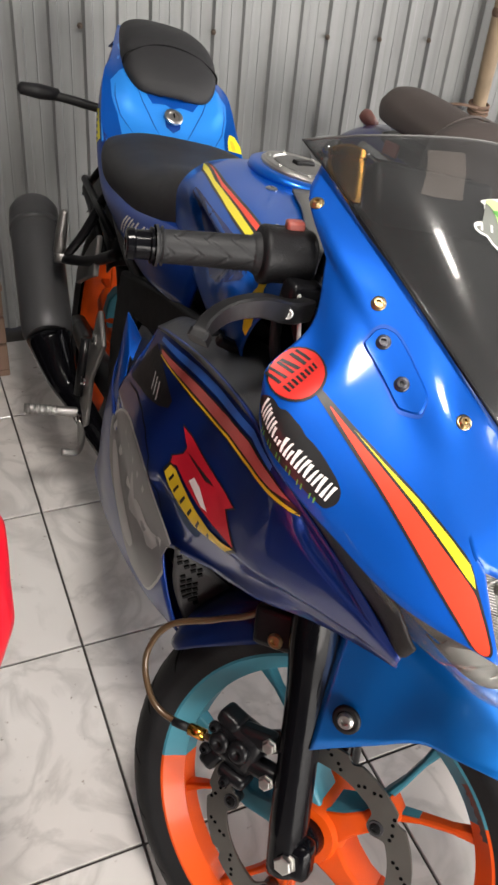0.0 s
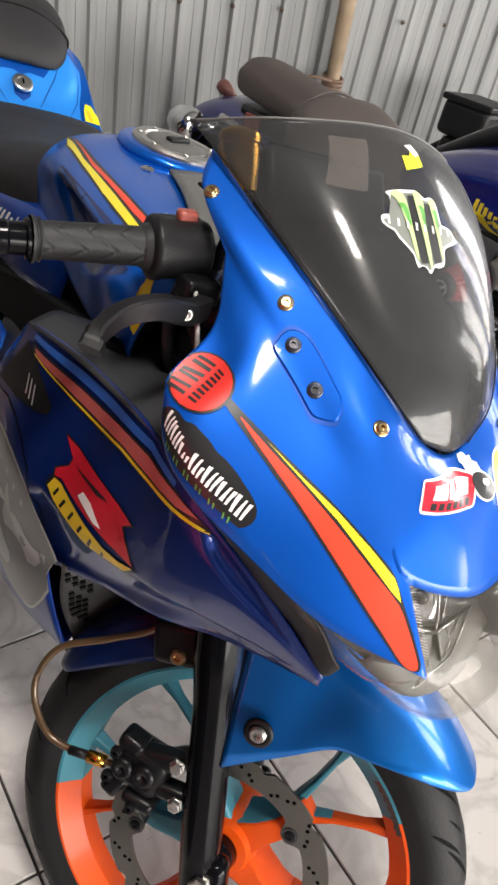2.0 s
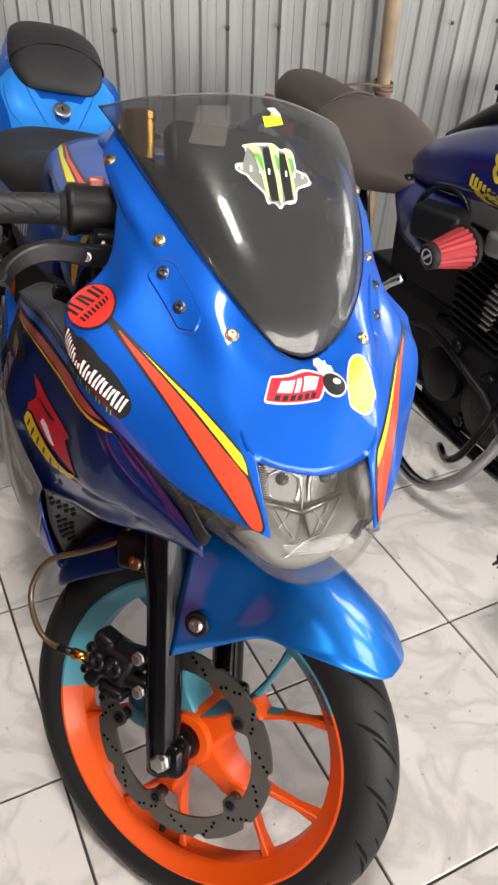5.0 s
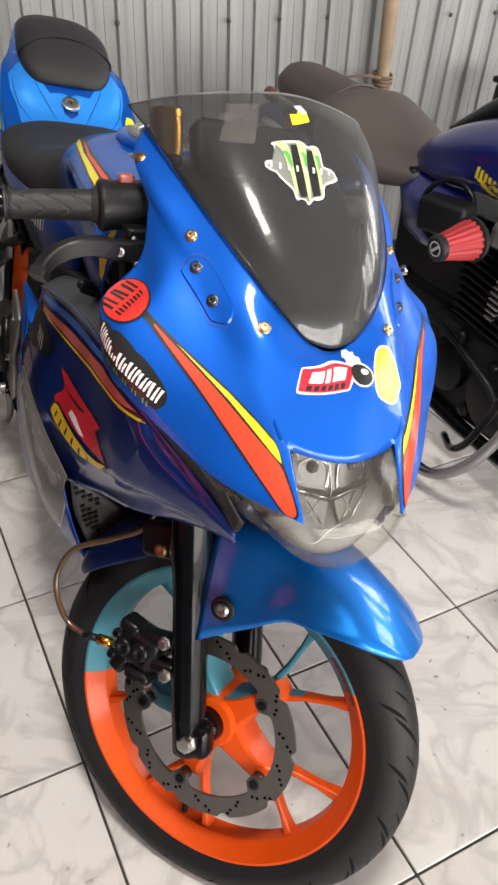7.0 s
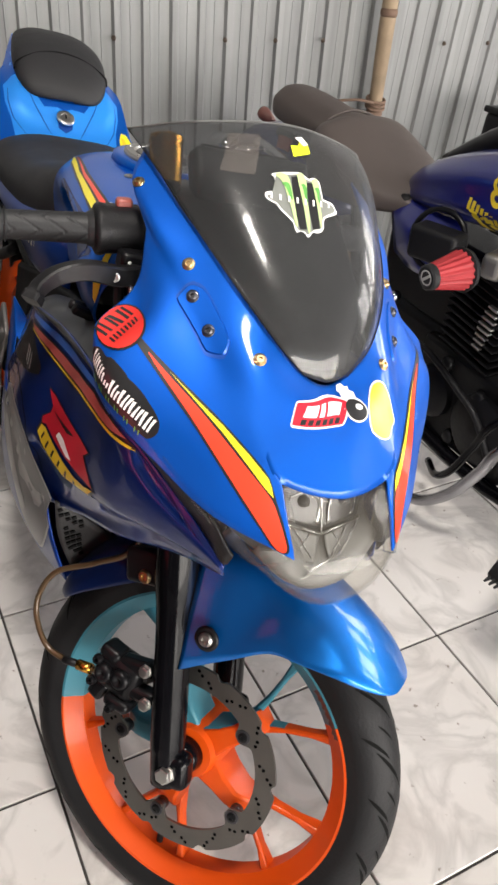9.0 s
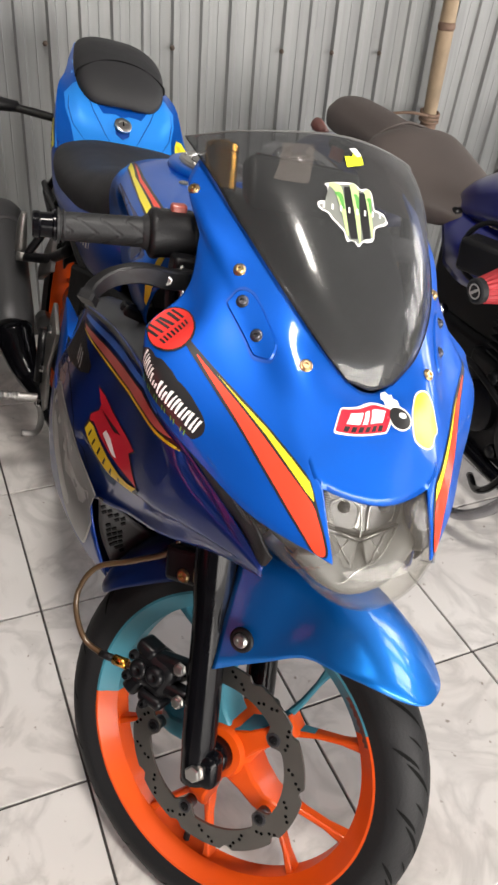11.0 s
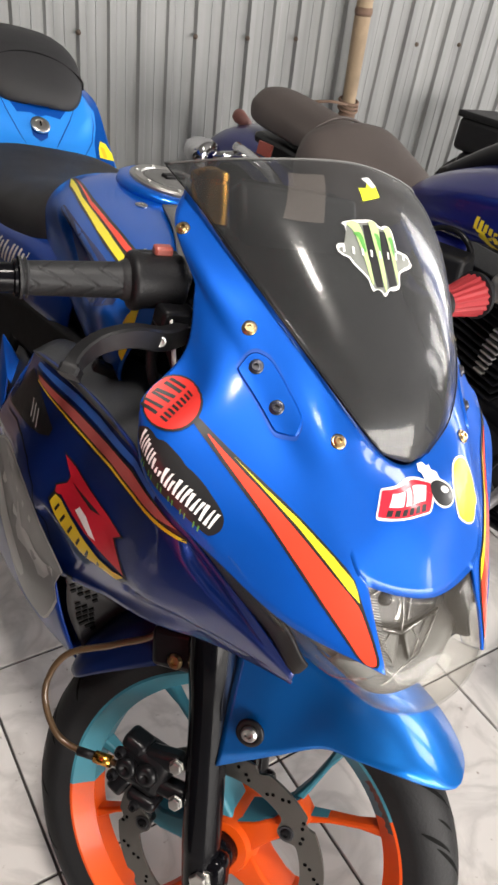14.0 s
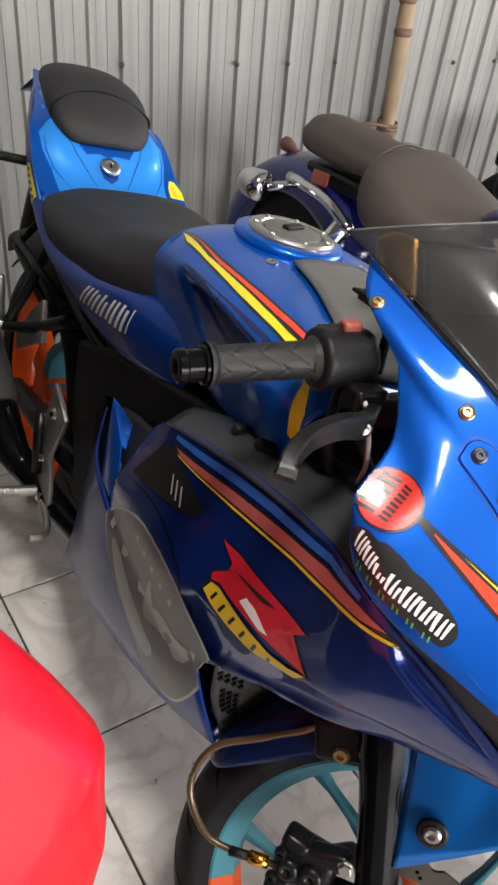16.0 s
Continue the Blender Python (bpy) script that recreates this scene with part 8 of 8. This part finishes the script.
bevelled(part("box_lid", block((0.215, 0.195, 0.022), pose(0.026, 0.02, 0.660, 0, 6, 10)), PLASTIC, third), 0.008, 3)
bevelled(part("tail", block((0.20, 0.34, 0.10), pose(0.03, -0.08, 0.49, 6, 0, 10)), SATIN, third), 0.03, 3)
part("indicator", lathe([(-0.022, 0.004), (-0.016, 0.017), (0.0, 0.021), (0.016, 0.015), (0.02, 0)], pose(-0.11, -0.015, 0.468, 0, 0, 20), 18), AMBER, third, "amber indicator")
part("indicator_stem", rod((-0.095, -0.01, 0.468), (-0.02, 0.0, 0.475), 0.007, 8), PLASTIC, third)
simple_wheel(pose(0.04, 0.02, 0.27), 0.27, 0.05, third, "rear_wheel", 12)
for s in (-1, 1):
    part("shock", rod((0.04 + s * 0.07, 0.0, 0.27), (0.04 + s * 0.07, -0.08, 0.46), 0.018, 12), CHROME, third)
bevelled(part("engine", block((0.22, 0.26, 0.24), pose(0.05, -0.42, 0.26)), ENGINE, third), 0.03, 3)
simple_wheel(pose(0.10, -1.0, 0.27), 0.27, 0.045, third, "front_wheel", 12)
part("frame_tube", tube([(0.04, -0.05, 0.47), (0.05, -0.4, 0.50), (0.08, -0.75, 0.62), (0.10, -1.0, 0.27)], 0.02, 12, 5), SATIN, third)

# ---- the red motorcycle whose cowl edge comes into view ----
RX, RY = -0.42, 0.10
redm = thing("red_motorcycle", "red faired motorcycle parked close beside the blue one", "motorcycle", pose(RX, RY, 0))
rows = []
for z, ex, ey in ((0.52, -0.250, -0.13), (0.57, -0.215, -0.13), (0.6285, -0.173, -0.125), (0.650, -0.165, -0.120), (0.673, -0.155, -0.115), (0.697, -0.1475, -0.112), (0.734, -0.1465, -0.110), (0.7685, -0.1450, -0.110),
                  (0.788, -0.1450, -0.110), (0.800, -0.1480, -0.110), (0.815, -0.1535, -0.110), (0.847, -0.1665, -0.110), (0.876, -0.1800, -0.110), (0.914, -0.1990, -0.110), (0.95, -0.225, -0.11)):
    fx, fy, bx, by = ex - 0.130, ey - 0.16, ex - 0.082, ey + 0.19
    half = [(fx - 0.03, fy), ((fx + ex) / 2 - 0.020, (fy + ey) / 2 + 0.01), (ex, ey), ((bx + ex) / 2 + 0.006, (by + ey) / 2), (bx, by)]
    rows.append([V(x - RX, y - RY, z) for x, y in half])
bm = bmesh.new()
patch(bm, rows, 5, 6)
outward(bm, V(0, -0.1, 0.72))
thick(part("side_cowl", bm, RED, redm, "glossy red side cowl with a sharp edge"), 0.004)
bm = bmesh.new()
patch(bm, [[V(-p.x, p.y, p.z) for p in r] for r in rows], 5, 6)
outward(bm, V(0, -0.1, 0.72))
thick(part("side_cowl", bm, RED, redm), 0.004)
bm = bmesh.new()
patch(bm, [[r[0], V(0, r[0].y - 0.03, r[0].z), V(-r[0].x, r[0].y, r[0].z)] for r in rows], 5, 5)
outward(bm, V(0, 0.2, 0.72))
thick(part("front_cowl", bm, RED, redm), 0.004)
bm = bmesh.new()
rows2 = []
for y, zc, half, h in ((-0.05, 0.80, 0.06, 0.05), (0.02, 0.83, 0.10, 0.07), (0.15, 0.84, 0.12, 0.08), (0.28, 0.82, 0.11, 0.075), (0.36, 0.79, 0.07, 0.05)):
    r = [V(half * math.cos(2 * math.pi * k / 12), y, zc + h * math.sin(2 * math.pi * k / 12)) for k in range(12)]
    rows2.append(r + r[:1])
g = patch(bm, rows2, 4, 2)
outward(bm, V(0, 0.15, 0.82))
part("fuel_tank", bm, RED, redm)
simple_wheel(pose(0, -0.22, 0.29), 0.29, 0.05, redm, "front_wheel", 10)
simple_wheel(pose(0, 1.05, 0.29), 0.29, 0.06, redm, "rear_wheel", 10)
for s in (-1, 1):
    part("fork_leg", rod((s * 0.09, -0.22, 0.29), (s * 0.09, -0.03, 0.78), 0.022, 16), SATIN, redm)
bevelled(part("engine", block((0.22, 0.40, 0.32), pose(0, 0.32, 0.40)), ENGINE, redm), 0.03, 3)
bevelled(part("seat", block((0.2, 0.5, 0.07), pose(0, 0.62, 0.77, 6)), SEAT, redm), 0.03, 3)
for s in (-1, 1):
    bm = bmesh.new()
    patch(bm, [[V(s * 0.10, 0.30, 0.80), V(s * 0.16, 0.30, 0.66), V(s * 0.15, 0.32, 0.45), V(s * 0.11, 0.34, 0.25)], [V(s * 0.11, 0.60, 0.76), V(s * 0.16, 0.60, 0.62), V(s * 0.15, 0.60, 0.42), V(s * 0.11, 0.60, 0.22)],
               [V(s * 0.11, 0.90, 0.80), V(s * 0.15, 0.90, 0.66), V(s * 0.13, 0.88, 0.5), V(s * 0.09, 0.86, 0.40)], [V(s * 0.07, 1.30, 0.88), V(s * 0.09, 1.30, 0.78), V(s * 0.08, 1.28, 0.68), V(s * 0.06, 1.25, 0.60)]], 5, 5)
    outward(bm, V(0, 0.6, 0.55))
    thick(part("side_panel", bm, PLASTIC if s > 0 else RED, redm, "black side panel"), 0.003)
ind = part("indicator", lathe([(-0.03, 0.010), (-0.02, 0.022), (0.01, 0.026), (0.03, 0.018), (0.036, 0.0)], aim((0.214, -0.235, 0.655), (0.35, -0.9, -0.1)), 20), LENS, redm, "clear front indicator lens")
part("indicator_bowl", lathe([(-0.028, 0.008), (-0.018, 0.019), (0.004, 0.021)], aim((0.214, -0.235, 0.655), (0.35, -0.9, -0.1)), 20), REFLECT, ind)
part("frame_tube", tube([(0, 0.0, 0.76), (0, 0.35, 0.66), (0, 0.75, 0.55), (0, 1.05, 0.29)], 0.03, 12, 5), SATIN, redm)

# ---- floor tiles, each a piece of its own ----
bm = bmesh.new()
bmesh.ops.create_cube(bm, size=1, matrix=Matrix.Diagonal((0.3955, 0.3955, 0.008, 1)))
bmesh.ops.bevel(bm, geom=bm.edges[:], offset=0.0012, segments=1, affect="EDGES")
tile_mesh = bpy.data.meshes.new("tile")
bm.to_mesh(tile_mesh)
bm.free()
tile_mesh.materials.append(TILE)
rng = random.Random(4)
for i in range(-9, 10):
    for j in range(-11, 5):
        if 0.4 * j + 0.4 > 1.7:
            continue
        t = new("tile", tile_mesh)
        t.parent = floor
        t.matrix_basis = pose(0.4 * i + 0.2, 0.4 * j + 0.2, -0.004 + rng.uniform(-0.0004, 0.0004), rng.uniform(-0.05, 0.05), rng.uniform(-0.05, 0.05), rng.choice((0, 90, 180, 270)))
